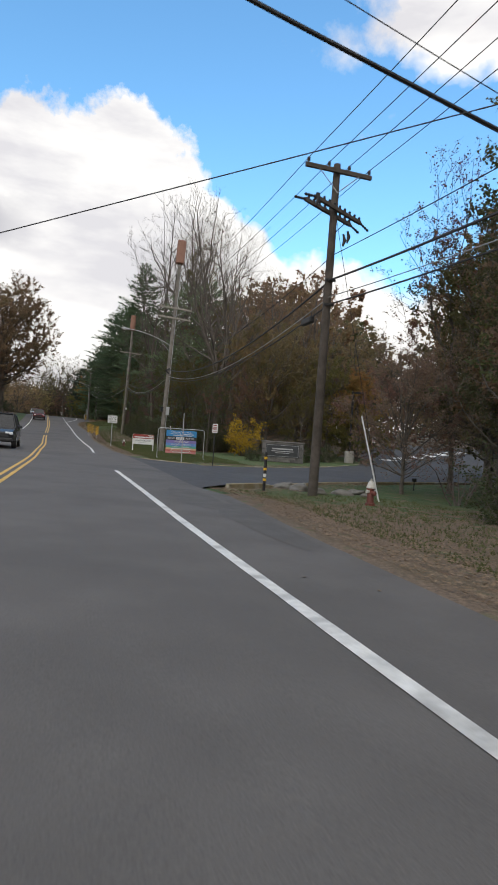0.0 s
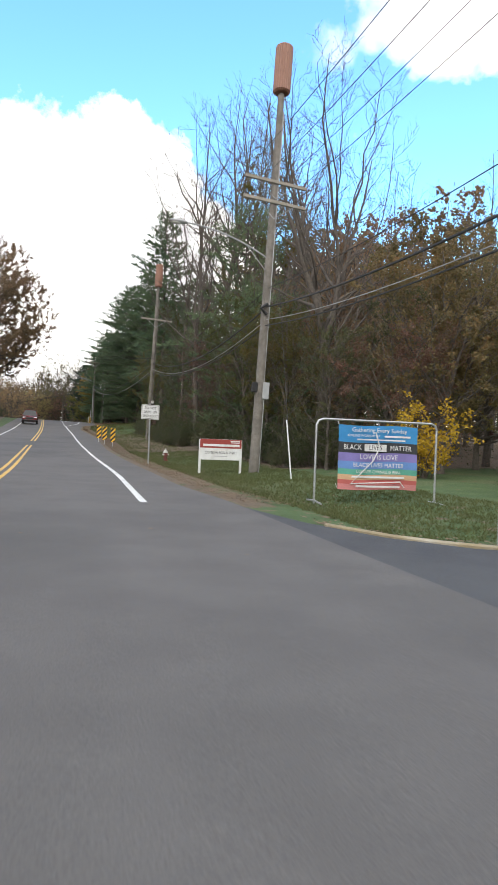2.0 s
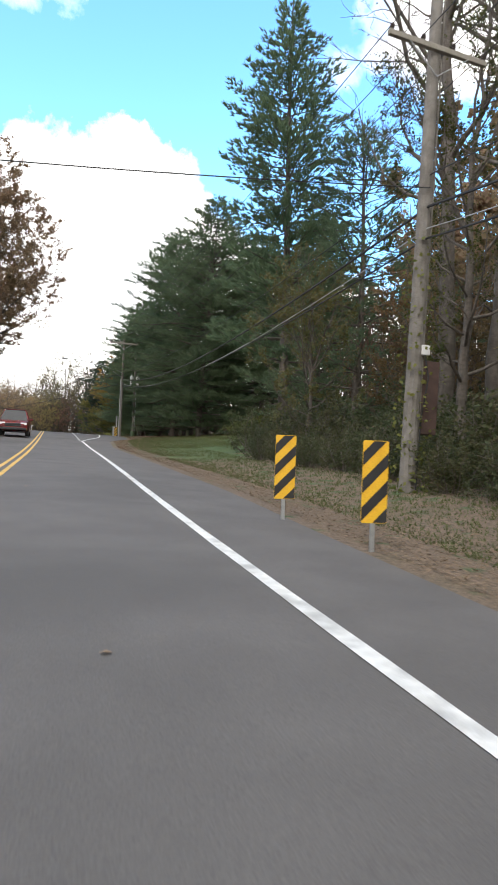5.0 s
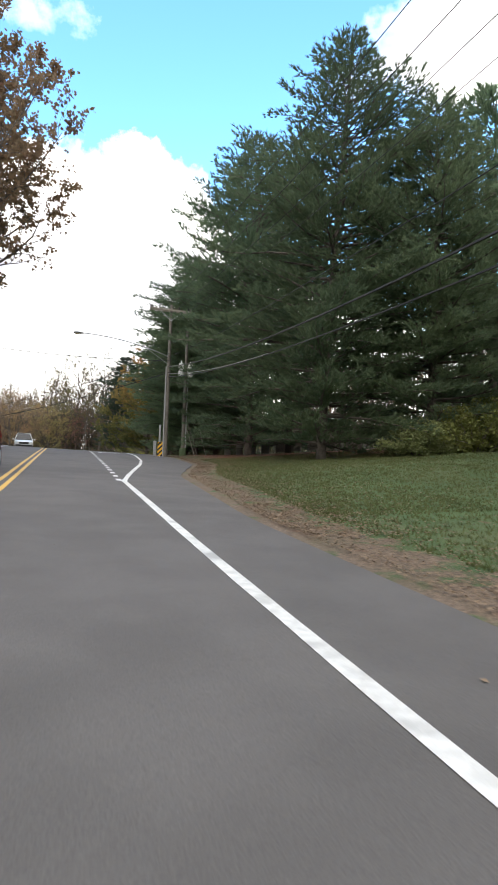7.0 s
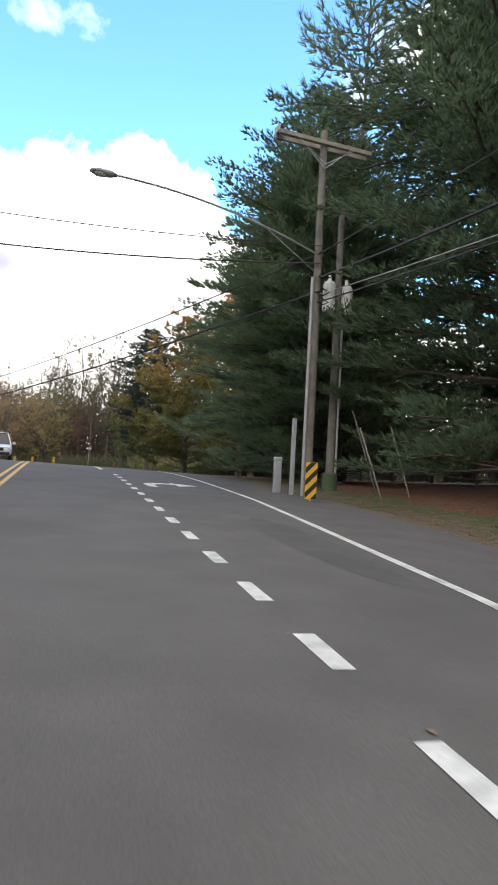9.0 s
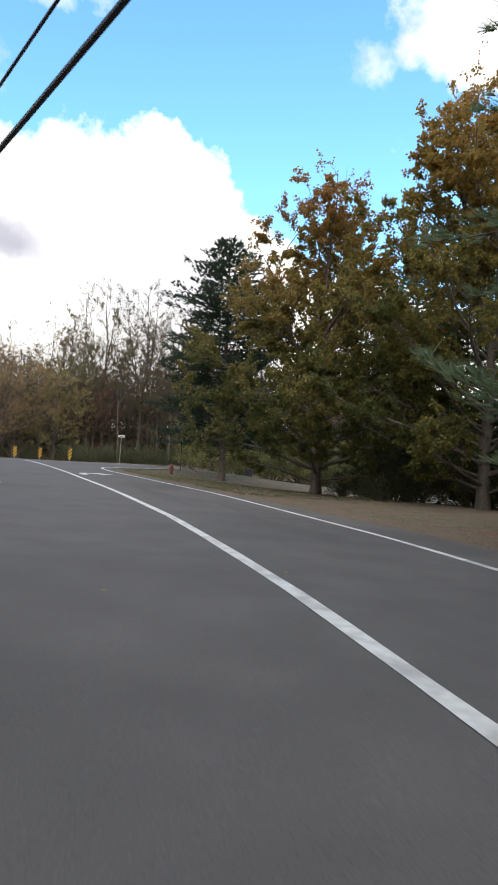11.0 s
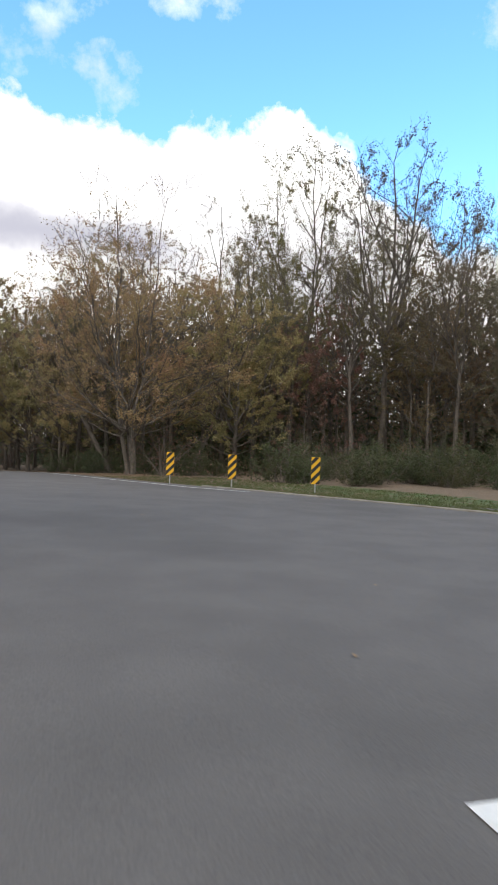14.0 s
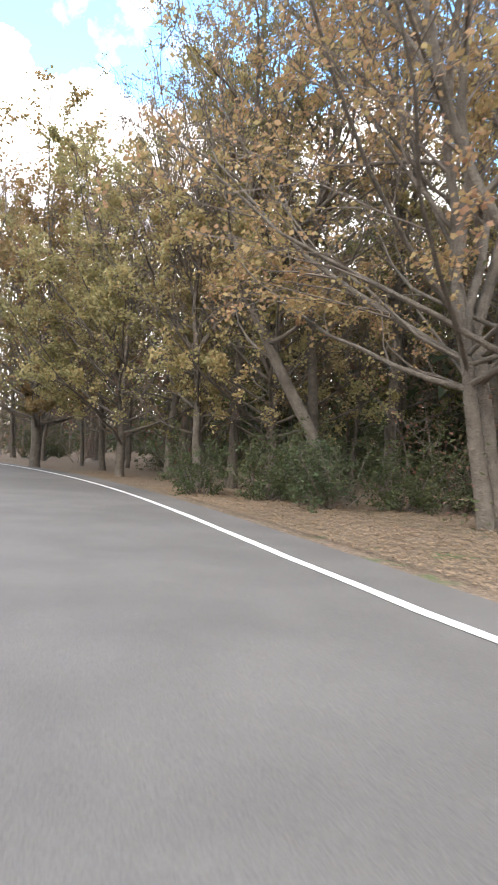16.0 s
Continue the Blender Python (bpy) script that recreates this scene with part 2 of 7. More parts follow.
# ================= materials =================
def material(name, c1, c2, scale=6.0, rough=0.8, bump=0.15, fine=60.0, metal=0.0, c3=None, scale3=0.6, per="", spread=0.0, detail=6.0, coord="Object", bump_dist=0.02, speck=0.12):
    """Two colours by a coarse noise, a fine grain in the relief; c3: stains at scale3; per: 'object' or 'island' varies brightness by spread."""
    mt = bpy.data.materials.new(name)
    mt.use_nodes = True
    nt = mt.node_tree
    b = nt.nodes["Principled BSDF"]
    tc = nt.nodes.new("ShaderNodeTexCoord")

    def nz(sc, det=detail):
        t = nt.nodes.new("ShaderNodeTexNoise")
        t.inputs["Scale"].default_value, t.inputs["Detail"].default_value = sc, det
        nt.links.new(tc.outputs[coord], t.inputs["Vector"])
        return t

    def mixc(fac, a, bcol, blend="MIX"):
        x = nt.nodes.new("ShaderNodeMix")
        x.data_type, x.blend_type = "RGBA", blend
        for sock, v in ((x.inputs[0], fac), (x.inputs[6], a), (x.inputs[7], bcol)):
            if isinstance(v, (int, float)):
                sock.default_value = v
            elif isinstance(v, tuple):
                sock.default_value = (*v, 1)
            else:
                nt.links.new(v, sock)
        return x.outputs[2]

    def spreadr(sock, lo, hi):
        r = nt.nodes.new("ShaderNodeMapRange")
        r.inputs["From Min"].default_value, r.inputs["From Max"].default_value = lo, hi
        nt.links.new(sock, r.inputs["Value"])
        return r.outputs[0]

    col = mixc(spreadr(nz(scale).outputs["Fac"], 0.35, 0.65), c1, c2)
    if c3:
        col = mixc(spreadr(nz(scale3, 5.0).outputs["Fac"], 0.5, 0.68), col, c3)
    if per:
        src = nt.nodes.new("ShaderNodeObjectInfo").outputs["Random"] if per == "object" else nt.nodes.new("ShaderNodeNewGeometry").outputs["Random Per Island"]
        hsv = nt.nodes.new("ShaderNodeHueSaturation")
        r = nt.nodes.new("ShaderNodeMapRange")
        r.inputs["To Min"].default_value, r.inputs["To Max"].default_value = 1 - spread, 1 + spread
        nt.links.new(src, r.inputs["Value"])
        nt.links.new(r.outputs[0], hsv.inputs["Value"])
        nt.links.new(col, hsv.inputs["Color"])
        col = hsv.outputs[0]
    f = nz(fine, 4.0)
    sp = nt.nodes.new("ShaderNodeMapRange")
    sp.inputs["From Min"].default_value, sp.inputs["From Max"].default_value = 0.25, 0.75
    sp.inputs["To Min"].default_value, sp.inputs["To Max"].default_value = 1 - speck, 1 + speck
    nt.links.new(f.outputs["Fac"], sp.inputs["Value"])
    hv = nt.nodes.new("ShaderNodeHueSaturation")
    nt.links.new(sp.outputs[0], hv.inputs["Value"])
    nt.links.new(col, hv.inputs["Color"])
    nt.links.new(hv.outputs[0], b.inputs["Base Color"])
    b.inputs["Metallic"].default_value = metal
    rr = nt.nodes.new("ShaderNodeMapRange")
    rr.inputs["To Min"].default_value, rr.inputs["To Max"].default_value = max(0.05, rough - 0.12), min(1.0, rough + 0.1)
    nt.links.new(f.outputs["Fac"], rr.inputs["Value"])
    nt.links.new(rr.outputs[0], b.inputs["Roughness"])
    if bump:
        bp = nt.nodes.new("ShaderNodeBump")
        bp.inputs["Strength"].default_value, bp.inputs["Distance"].default_value = bump, bump_dist
        nt.links.new(f.outputs["Fac"], bp.inputs["Height"])
        nt.links.new(bp.outputs[0], b.inputs["Normal"])
    return mt


def leafy(name, cols, transl=0.35, rough=0.55, vary=1.0, turning=None):
    """Leaf colours spread over cols, leaf by leaf and tree by tree, letting some light through. turning: heights between which a crown turns."""
    mt = bpy.data.materials.new(name)
    mt.use_nodes = True
    nt = mt.node_tree
    b = nt.nodes["Principled BSDF"]
    out = nt.nodes["Material Output"]
    geo = nt.nodes.new("ShaderNodeNewGeometry")
    oi = nt.nodes.new("ShaderNodeObjectInfo")
    tc = nt.nodes.new("ShaderNodeTexCoord")
    nz = nt.nodes.new("ShaderNodeTexNoise")
    nz.inputs["Scale"].default_value = 0.35
    nt.links.new(tc.outputs["Object"], nz.inputs["Vector"])
    a = nt.nodes.new("ShaderNodeMath")
    a.operation = "MULTIPLY_ADD"
    a.inputs[1].default_value = 0.45
    nt.links.new(geo.outputs["Random Per Island"], a.inputs[0])
    a2 = nt.nodes.new("ShaderNodeMath")
    a2.operation = "MULTIPLY_ADD"
    a2.inputs[1].default_value = 0.9
    a2.inputs[2].default_value = -0.32
    nt.links.new(nz.outputs["Fac"], a2.inputs[0])
    a3 = nt.nodes.new("ShaderNodeMath")
    a3.operation = "MULTIPLY_ADD"
    a3.inputs[1].default_value = 0.35
    nt.links.new(oi.outputs["Random"], a3.inputs[0])
    nt.links.new(a2.outputs[0], a3.inputs[2])
    nt.links.new(a3.outputs[0], a.inputs[2])
    cr = nt.nodes.new("ShaderNodeValToRGB")
    el = cr.color_ramp.elements
    while len(el) < len(cols):
        el.new(0.5)
    for i, c in enumerate(cols):
        el[i].position = i / (len(cols) - 1)
        el[i].color = (*c, 1)
    if turning:
        sp = nt.nodes.new("ShaderNodeSeparateXYZ")
        nt.links.new(tc.outputs["Object"], sp.inputs[0])
        tr_ = nt.nodes.new("ShaderNodeMapRange")
        tr_.inputs[1].default_value, tr_.inputs[2].default_value, tr_.inputs[3].default_value, tr_.inputs[4].default_value = *turning, -.38, .3
        nt.links.new(sp.outputs[2], tr_.inputs[0])
        ad = nt.nodes.new("ShaderNodeMath")
        nt.links.new(a.outputs[0], ad.inputs[0])
        nt.links.new(tr_.outputs[0], ad.inputs[1])
        nt.links.new(ad.outputs[0], cr.inputs[0])
    else:
        nt.links.new(a.outputs[0], cr.inputs[0])
    # each tree has a hue and depth of its own
    hsv = nt.nodes.new("ShaderNodeHueSaturation")
    for key, times, lo, hi in (("Hue", 7.31, .5 - .038 * vary, .5 + .03 * vary), ("Value", 13.7, 1 - .3 * vary, 1 + .3 * vary), ("Saturation", 23.9, 1 - .25 * vary, 1 + .1 * vary)):
        fr = nt.nodes.new("ShaderNodeMath")
        fr.operation = "MULTIPLY"
        fr.inputs[1].default_value = times
        nt.links.new(oi.outputs["Random"], fr.inputs[0])
        f2 = nt.nodes.new("ShaderNodeMath")
        f2.operation = "FRACT"
        nt.links.new(fr.outputs[0], f2.inputs[0])
        mr = nt.nodes.new("ShaderNodeMapRange")
        mr.inputs[3].default_value, mr.inputs[4].default_value = lo, hi
        nt.links.new(f2.outputs[0], mr.inputs[0])
        nt.links.new(mr.outputs[0], hsv.inputs[key])
    nt.links.new(cr.outputs[0], hsv.inputs["Color"])
    cr = hsv
    nt.links.new(cr.outputs[0], b.inputs["Base Color"])
    b.inputs["Roughness"].default_value = rough
    b.inputs["Specular IOR Level"].default_value = 0.25
    tr = nt.nodes.new("ShaderNodeBsdfTranslucent")
    nt.links.new(cr.outputs[0], tr.inputs[0])
    mx = nt.nodes.new("ShaderNodeMixShader")
    mx.inputs[0].default_value = transl
    nt.links.new(b.outputs[0], mx.inputs[1])
    nt.links.new(tr.outputs[0], mx.inputs[2])
    nt.links.new(mx.outputs[0], out.inputs[0])
    return mt


M = dict(
    asphalt=material("asphalt", (.099, .092, .088), (.121, .113, .108), 1.2, .85, .5, 90, c3=(.082, .0765, .073), scale3=.25, bump_dist=.008, speck=.3),
    new_asphalt=material("new_asphalt", (.052, .052, .057), (.066, .066, .071), 1.5, .82, .5, 90, c3=(.08, .08, .082), scale3=.3, bump_dist=.008, speck=.3),
    patch=material("asphalt_patch", (.083, .078, .075), (.104, .098, .094), 2.5, .85, .5, 130, bump_dist=.008),
    white_line=material("white_paint", (.62, .62, .60), (.78, .78, .76), 9, .6, .4, 140, c3=(.42, .42, .41), scale3=3.0, bump_dist=.005),
    yellow_line=material("yellow_paint", (.60, .36, .05), (.70, .44, .08), 9, .6, .4, 140, c3=(.40, .27, .07), scale3=3.0, bump_dist=.005),
    ground=None,
    mulch=material("mulch", (.13, .048, .026), (.18, .075, .04), 5.0, .95, .9, 40, bump_dist=.05),
    litter=material("leaf_litter", (.17, .115, .065), (.24, .165, .09), 5.0, .95, .9, 40, c3=(.10, .075, .04), scale3=.9, bump_dist=.05),
    concrete=material("concrete", (.30, .29, .26), (.38, .37, .34), 5, .85, .3, 80, c3=(.3, .29, .26), scale3=1.5),
    curb_grey=material("old_concrete", (.19, .175, .15), (.26, .24, .2), 5, .85, .3, 80, c3=(.15, .13, .1), scale3=1.5),
    curb_yellow=material("curb_paint", (.24, .2, .13), (.32, .26, .15), 5, .8, .3, 80, c3=(.4, .37, .3), scale3=2.0),
    pole_dark=material("dark_wood", (.06, .05, .042), (.095, .08, .068), 5, .9, .6, 40, c3=(.045, .038, .032), scale3=1.2),
    pole=material("weathered_wood", (.16, .145, .127), (.22, .203, .182), 5, .9, .6, 40, c3=(.12, .108, .094), scale3=1.2),
    post_wood=material("post_wood", (.26, .24, .2), (.33, .3, .26), 5, .9, .6, 40),
    bark=material("bark", (.105, .09, .076), (.155, .133, .113), 7, .95, .9, 30, c3=(.065, .056, .046), scale3=1.2, bump_dist=.04),
    twig=material("twig", (.115, .095, .082), (.16, .134, .117), 4, .9, .3, 30),
    steel=material("galvanised_steel", (.42, .43, .44), (.52, .53, .54), 8, .45, .15, 80, metal=.8),
    grey_metal=material("painted_grey", (.36, .37, .38), (.43, .44, .45), 6, .5, .15, 80, metal=.2, c3=(.3, .3, .3), scale3=1.5),
    dark_metal=material("dark_metal", (.02, .02, .022), (.035, .035, .037), 8, .5, .2, 80, metal=.3),
    can_brown=material("canister_brown", (.25, .125, .085), (.29, .15, .105), 3, .6, .1, 60),
    rust=material("brown_steel", (.06, .036, .03), (.085, .05, .04), 6, .8, .4, 60),
    ceramic=material("porcelain", (.10, .085, .08), (.14, .12, .11), 8, .3, .1, 60),
    wire=material("cable_black", (.018, .018, .02), (.03, .03, .032), 5, .6, .1, 60),
    sign_white=material("sign_white", (.66, .67, .67), (.74, .75, .75), 4, .45, .05, 60, c3=(.58, .58, .56), scale3=2.5),
    black=material("black_paint", (.015, .015, .016), (.028, .028, .028), 6, .6, .1, 60),
    marker_yellow=material("marker_yellow", (.72, .40, .02), (.80, .47, .03), 6, .5, .1, 60),
    dull_red=material("dull_red", (.26, .035, .03), (.31, .05, .04), 4, .6, .1, 60),
    hyd_red=material("hydrant_red", (.13, .042, .034), (.17, .055, .044), 6, .6, .2, 60, c3=(.24, .05, .03), scale3=5),
    hyd_white=material("hydrant_white", (.5, .49, .45), (.6, .59, .55), 6, .6, .2, 60, c3=(.36, .33, .28), scale3=5),
    banner_blue=material("banner_blue", (.03, .22, .50), (.05, .27, .56), 3, .6, .1, 60),
    street_blue=material("street_blue", (.015, .045, .16), (.022, .06, .2), 4, .5, .1, 60),
    stone=material("stone", (.11, .105, .10), (.19, .18, .175), 5, .9, .6, 40, per="object", spread=.35),
    mortar=material("mortar", (.2, .19, .18), (.26, .25, .24), 8, .9, .5, 60),
    slate=material("slate_board", (.03, .033, .038), (.045, .048, .055), 5, .6, .1, 60),
    rock=material("rock", (.13, .125, .11), (.21, .2, .185), 4, .9, .8, 25, c3=(.15, .14, .12), scale3=2),
    glass=material("car_glass", (.012, .014, .016), (.02, .022, .025), 4, .08, 0, 60),
    tyre=material("tyre", (.014, .014, .014), (.022, .022, .022), 8, .85, .2, 60),
    white_car=material("car_white", (.62, .63, .64), (.68, .69, .7), 2, .2, 0, 60),
    red_car=material("car_red", (.14, .022, .022), (.17, .03, .03), 2, .2, 0, 60),
    dark_car=material("car_dark", (.02, .022, .026), (.03, .032, .037), 2, .18, 0, 60),
    lamp_glass=material("lamp_glass", (.6, .6, .58), (.7, .7, .68), 5, .25, 0, 60),
    head_glass=material("headlight", (.7, .72, .75), (.8, .82, .85), 5, .1, 0, 60),
    tail_red=material("tail_light", (.4, .01, .01), (.5, .02, .02), 5, .2, 0, 60),
)


def ground_material():
    """Grass, with leaf litter and mulch laid over it where the ground's own covers say so."""
    mt = bpy.data.materials.new("grass_and_litter")
    mt.use_nodes = True
    nt = mt.node_tree
    bs = nt.nodes["Principled BSDF"]
    tc = nt.nodes.new("ShaderNodeTexCoord")

    def nz(sc, det=6.0):
        t = nt.nodes.new("ShaderNodeTexNoise")
        t.inputs["Scale"].default_value, t.inputs["Detail"].default_value = sc, det
        nt.links.new(tc.outputs["Object"], t.inputs["Vector"])
        return t.outputs["Fac"]

    def rng_(sock, lo, hi, a=0.0, c=1.0):
        r = nt.nodes.new("ShaderNodeMapRange")
        for k, v in zip(("From Min", "From Max", "To Min", "To Max"), (lo, hi, a, c)):
            r.inputs[k].default_value = v
        nt.links.new(sock, r.inputs["Value"])
        return r.outputs[0]

    def mixc(fac, a, c):
        x = nt.nodes.new("ShaderNodeMix")
        x.data_type = "RGBA"
        nt.links.new(fac, x.inputs[0])
        for sock, v in ((x.inputs[6], a), (x.inputs[7], c)):
            if isinstance(v, tuple):
                sock.default_value = (*v, 1)
            else:
                nt.links.new(v, sock)
        return x.outputs[2]

    def cover(name):
        a = nt.nodes.new("ShaderNodeAttribute")
        a.attribute_name = name
        s = nt.nodes.new("ShaderNodeMath")
        s.operation = "ADD"
        nt.links.new(a.outputs["Fac"], s.inputs[0])
        nt.links.new(rng_(nz(2.2), 0.3, 0.7, -0.45, 0.45), s.inputs[1])
        return rng_(s.outputs[0], 0.35, 0.65)

    grass = mixc(rng_(nz(1.1), .35, .65), (.058, .10, .034), (.085, .13, .045))
    grass = mixc(rng_(nz(.3), .5, .7), grass, (.105, .12, .05))
    litter = mixc(rng_(nz(16.0, 3.0), .3, .7), (.105, .078, .055), (.23, .165, .115))
    litter = mixc(rng_(nz(.8), .5, .75), litter, (.13, .105, .065))
    mulch = mixc(rng_(nz(9.0), .35, .65), (.15, .06, .033), (.23, .105, .06))
    col = mixc(cover("litter"), grass, litter)
    col = mixc(cover("mulch"), col, mulch)
    hv = nt.nodes.new("ShaderNodeHueSaturation")
    nt.links.new(rng_(nz(45.0, 3.0), .25, .75, .65, 1.35), hv.inputs["Value"])
    nt.links.new(col, hv.inputs["Color"])
    nt.links.new(hv.outputs[0], bs.inputs["Base Color"])
    bs.inputs["Roughness"].default_value = .95
    bp = nt.nodes.new("ShaderNodeBump")
    bp.inputs["Strength"].default_value, bp.inputs["Distance"].default_value = .8, .05
    nt.links.new(nz(30.0, 4.0), bp.inputs["Height"])
    nt.links.new(bp.outputs[0], bs.inputs["Normal"])
    return mt


M["ground"] = ground_material()
LEAF = dict(
    oak=leafy("oak_leaves", [(.18, .165, .085), (.27, .205, .11), (.32, .215, .12), (.28, .165, .105)], .5, .55, .5),
    orange=leafy("orange_leaves", [(.12, .125, .06), (.2, .17, .078), (.28, .195, .085), (.3, .165, .082)], .45, .55, .6),
    green=leafy("green_leaves", [(.06, .085, .03), (.09, .11, .035), (.14, .14, .04), (.2, .16, .05)], .45),
    russet=leafy("russet_leaves", [(.14, .105, .065), (.21, .14, .085), (.24, .135, .085), (.2, .10, .065)], .45),
    olive=leafy("olive_leaves", [(.125, .12, .065), (.175, .155, .08), (.22, .175, .09), (.24, .155, .09)], .45),
    amber=leafy("amber_leaves", [(.10, .12, .04), (.16, .16, .05), (.27, .21, .06), (.38, .24, .07), (.4, .2, .07)], .5, .55, .15, (3, 14)),
    lime=leafy("lime_leaves", [(.11, .14, .035), (.18, .20, .05), (.26, .25, .07)], .45, .55, .5),
    maple=leafy("maple_leaves", [(.20, .205, .105), (.28, .26, .125), (.36, .295, .14), (.39, .28, .145), (.36, .225, .145)], .45, .55, .35),
    gold=leafy("golden_leaves", [(.3, .2, .02), (.5, .33, .03), (.6, .4, .04)], .35, .55, 0.0),
    pine=leafy("pine_needles", [(.09, .138, .08), (.135, .195, .112), (.18, .245, .135), (.245, .30, .155)], .5, .55, .3),
    # darker copy of the pine needles: the corner tree's shade put into the colour
    shaded_pine=leafy("shaded_needles", [(.034, .056, .04), (.05, .08, .055), (.07, .104, .068), (.092, .124, .076)], .4, .55, .3),
    juniper=leafy("juniper_needles", [(.10, .14, .04), (.15, .20, .055), (.21, .26, .08)], .3),
    under=leafy("undergrowth_leaves", [(.04, .06, .03), (.06, .085, .038), (.09, .10, .045), (.12, .10, .055)], .35, .55, .35),
    fallen=leafy("fallen_leaves", [(.14, .095, .062), (.20, .145, .095), (.28, .205, .14), (.19, .12, .075)], .1, .8, 0.0),
    grass=leafy("grass_blades", [(.072, .095, .035), (.095, .115, .042), (.115, .13, .05), (.13, .14, .06)], .3, .7, 0.0),
)


# ================= builders =================
def mesh_object(name, verts, faces, mat, parent=None, label="", smooth=False, mats=None, idx=None):
    me = bpy.data.meshes.new(name)
    me.from_pydata([tuple(v) for v in verts], [], faces)
    for mm in (mats or [mat]):
        me.materials.append(mm)
    if idx is not None:
        me.polygons.foreach_set("material_index", idx)
    if smooth:
        me.polygons.foreach_set("use_smooth", [True] * len(me.polygons))
    me.update()
    ob = new(name, me)
    ob.parent = parent
    if label:
        tagged(ob, label)
    return ob


def part(name, bm, mat, parent, label="", smooth=False):
    me = bpy.data.meshes.new(name)
    bm.normal_update()
    bm.to_mesh(me)
    bm.free()
    me.materials.append(mat)
    if smooth:
        me.polygons.foreach_set("use_smooth", [True] * len(me.polygons))
    ob = new(name, me)
    ob.parent = parent
    if label:
        tagged(ob, label)
    return ob


def thing(name, m, label, category, group=""):
    e = new(name)
    e.empty_display_size = 0.2
    e.matrix_basis = m
    return tagged(e, label, category, group)


def box(size, at=(0, 0, 0), bevel=0.0, rot=None):
    bm = bmesh.new()
    bmesh.ops.create_cube(bm, size=1.0)
    bmesh.ops.scale(bm, vec=size, verts=bm.verts)
    if bevel:
        bmesh.ops.bevel(bm, geom=bm.edges[:], offset=bevel, segments=2, affect="EDGES", profile=0.5)
    if rot is not None:
        bmesh.ops.transform(bm, matrix=rot, verts=bm.verts)
    bmesh.ops.translate(bm, vec=at, verts=bm.verts)
    return bm


def lathe(profile, segs=16):
    """A turned form from (radius, height) pairs, closed at both ends."""
    bm = bmesh.new()
    rings = [[bm.verts.new((r * math.cos(2 * math.pi * k / segs), r * math.sin(2 * math.pi * k / segs), h)) for k in range(segs)] for r, h in profile]
    for a, b in zip(rings, rings[1:]):
        for k in range(segs):
            bm.faces.new((a[k], a[(k + 1) % segs], b[(k + 1) % segs], b[k]))
    bm.faces.new(rings[0][::-1])
    bm.faces.new(rings[-1])
    return bm


def tube_data(pts, radii, sides, verts, faces, cap=False):
    """Adds a tapered tube along pts to the lists."""
    base = len(verts)
    n = len(pts)
    prev = None
    for i in range(n):
        t = (pts[min(i + 1, n - 1)] - pts[max(i - 1, 0)])
        t = t.normalized() if t.length > 1e-6 else Vector((0, 0, 1))
        ref = prev if prev is not None else (Vector((1, 0, 0)) if abs(t.x) < 0.9 else Vector((0, 1, 0)))
        u = (ref - t * ref.dot(t))
        u = u.normalized() if u.length > 1e-6 else t.orthogonal().normalized()
        prev = u
        w = t.cross(u)
        for k in range(sides):
            a = 2 * math.pi * k / sides
            verts.append(pts[i] + (u * math.cos(a) + w * math.sin(a)) * radii[i])
    for i in range(n - 1):
        for k in range(sides):
            k2 = (k + 1) % sides
            faces.append((base + i * sides + k, base + i * sides + k2, base + (i + 1) * sides + k2, base + (i + 1) * sides + k))
    if cap:
        faces.append(tuple(base + k for k in range(sides))[::-1])
        faces.append(tuple(base + (n - 1) * sides + k for k in range(sides)))


def tube(pts, radius, sides=8, cap=True):
    v, f = [], []
    pts = [Vector(p) for p in pts]
    rad = radius if isinstance(radius, (list, tuple)) else [radius] * len(pts)
    tube_data(pts, rad, sides, v, f, cap)
    bm = bmesh.new()
    vs = [bm.verts.new(p) for p in v]
    for q in f:
        bm.faces.new([vs[i] for i in q])
    return bm


def joined(*bms):
    """Several bmeshes as one."""
    out = bmesh.new()
    for b in bms:
        me = bpy.data.meshes.new("tmp")
        b.to_mesh(me)
        b.free()
        out.from_mesh(me)
        bpy.data.meshes.remove(me)
    return out


def letters(name, text, size, mat, parent, m, label=""):
    """Writing as a thin mesh, centred, in the x-z plane after m."""
    cu = bpy.data.curves.new(name, "FONT")
    cu.body, cu.size, cu.align_x, cu.align_y, cu.extrude = text, size, "CENTER", "CENTER", 0.001
    cu.resolution_u = 2
    tmp = new("tmp_text", cu)
    me = bpy.data.meshes.new_from_object(tmp.evaluated_get(bpy.context.evaluated_depsgraph_get()))
    bpy.data.objects.remove(tmp)
    bpy.data.curves.remove(cu)
    me.name = name
    me.materials.clear()
    me.materials.append(mat)
    ob = new(name, me)
    ob.parent = parent
    ob.matrix_basis = m
    if label:
        tagged(ob, label)
    return ob


# ================= ground and roads =================
def axis_lines(lo, hi, step, far):
    a = list(np.arange(lo, hi + .01, step))
    out, g, x = [], step * 1.6, lo
    while x > -far:
        x -= g
        g *= 1.45
        out.append(x)
    out = out[::-1] + a
    g, x = step * 1.6, hi
    while x < far:
        x += g
        g *= 1.45
        out.append(x)
    return np.array(out)


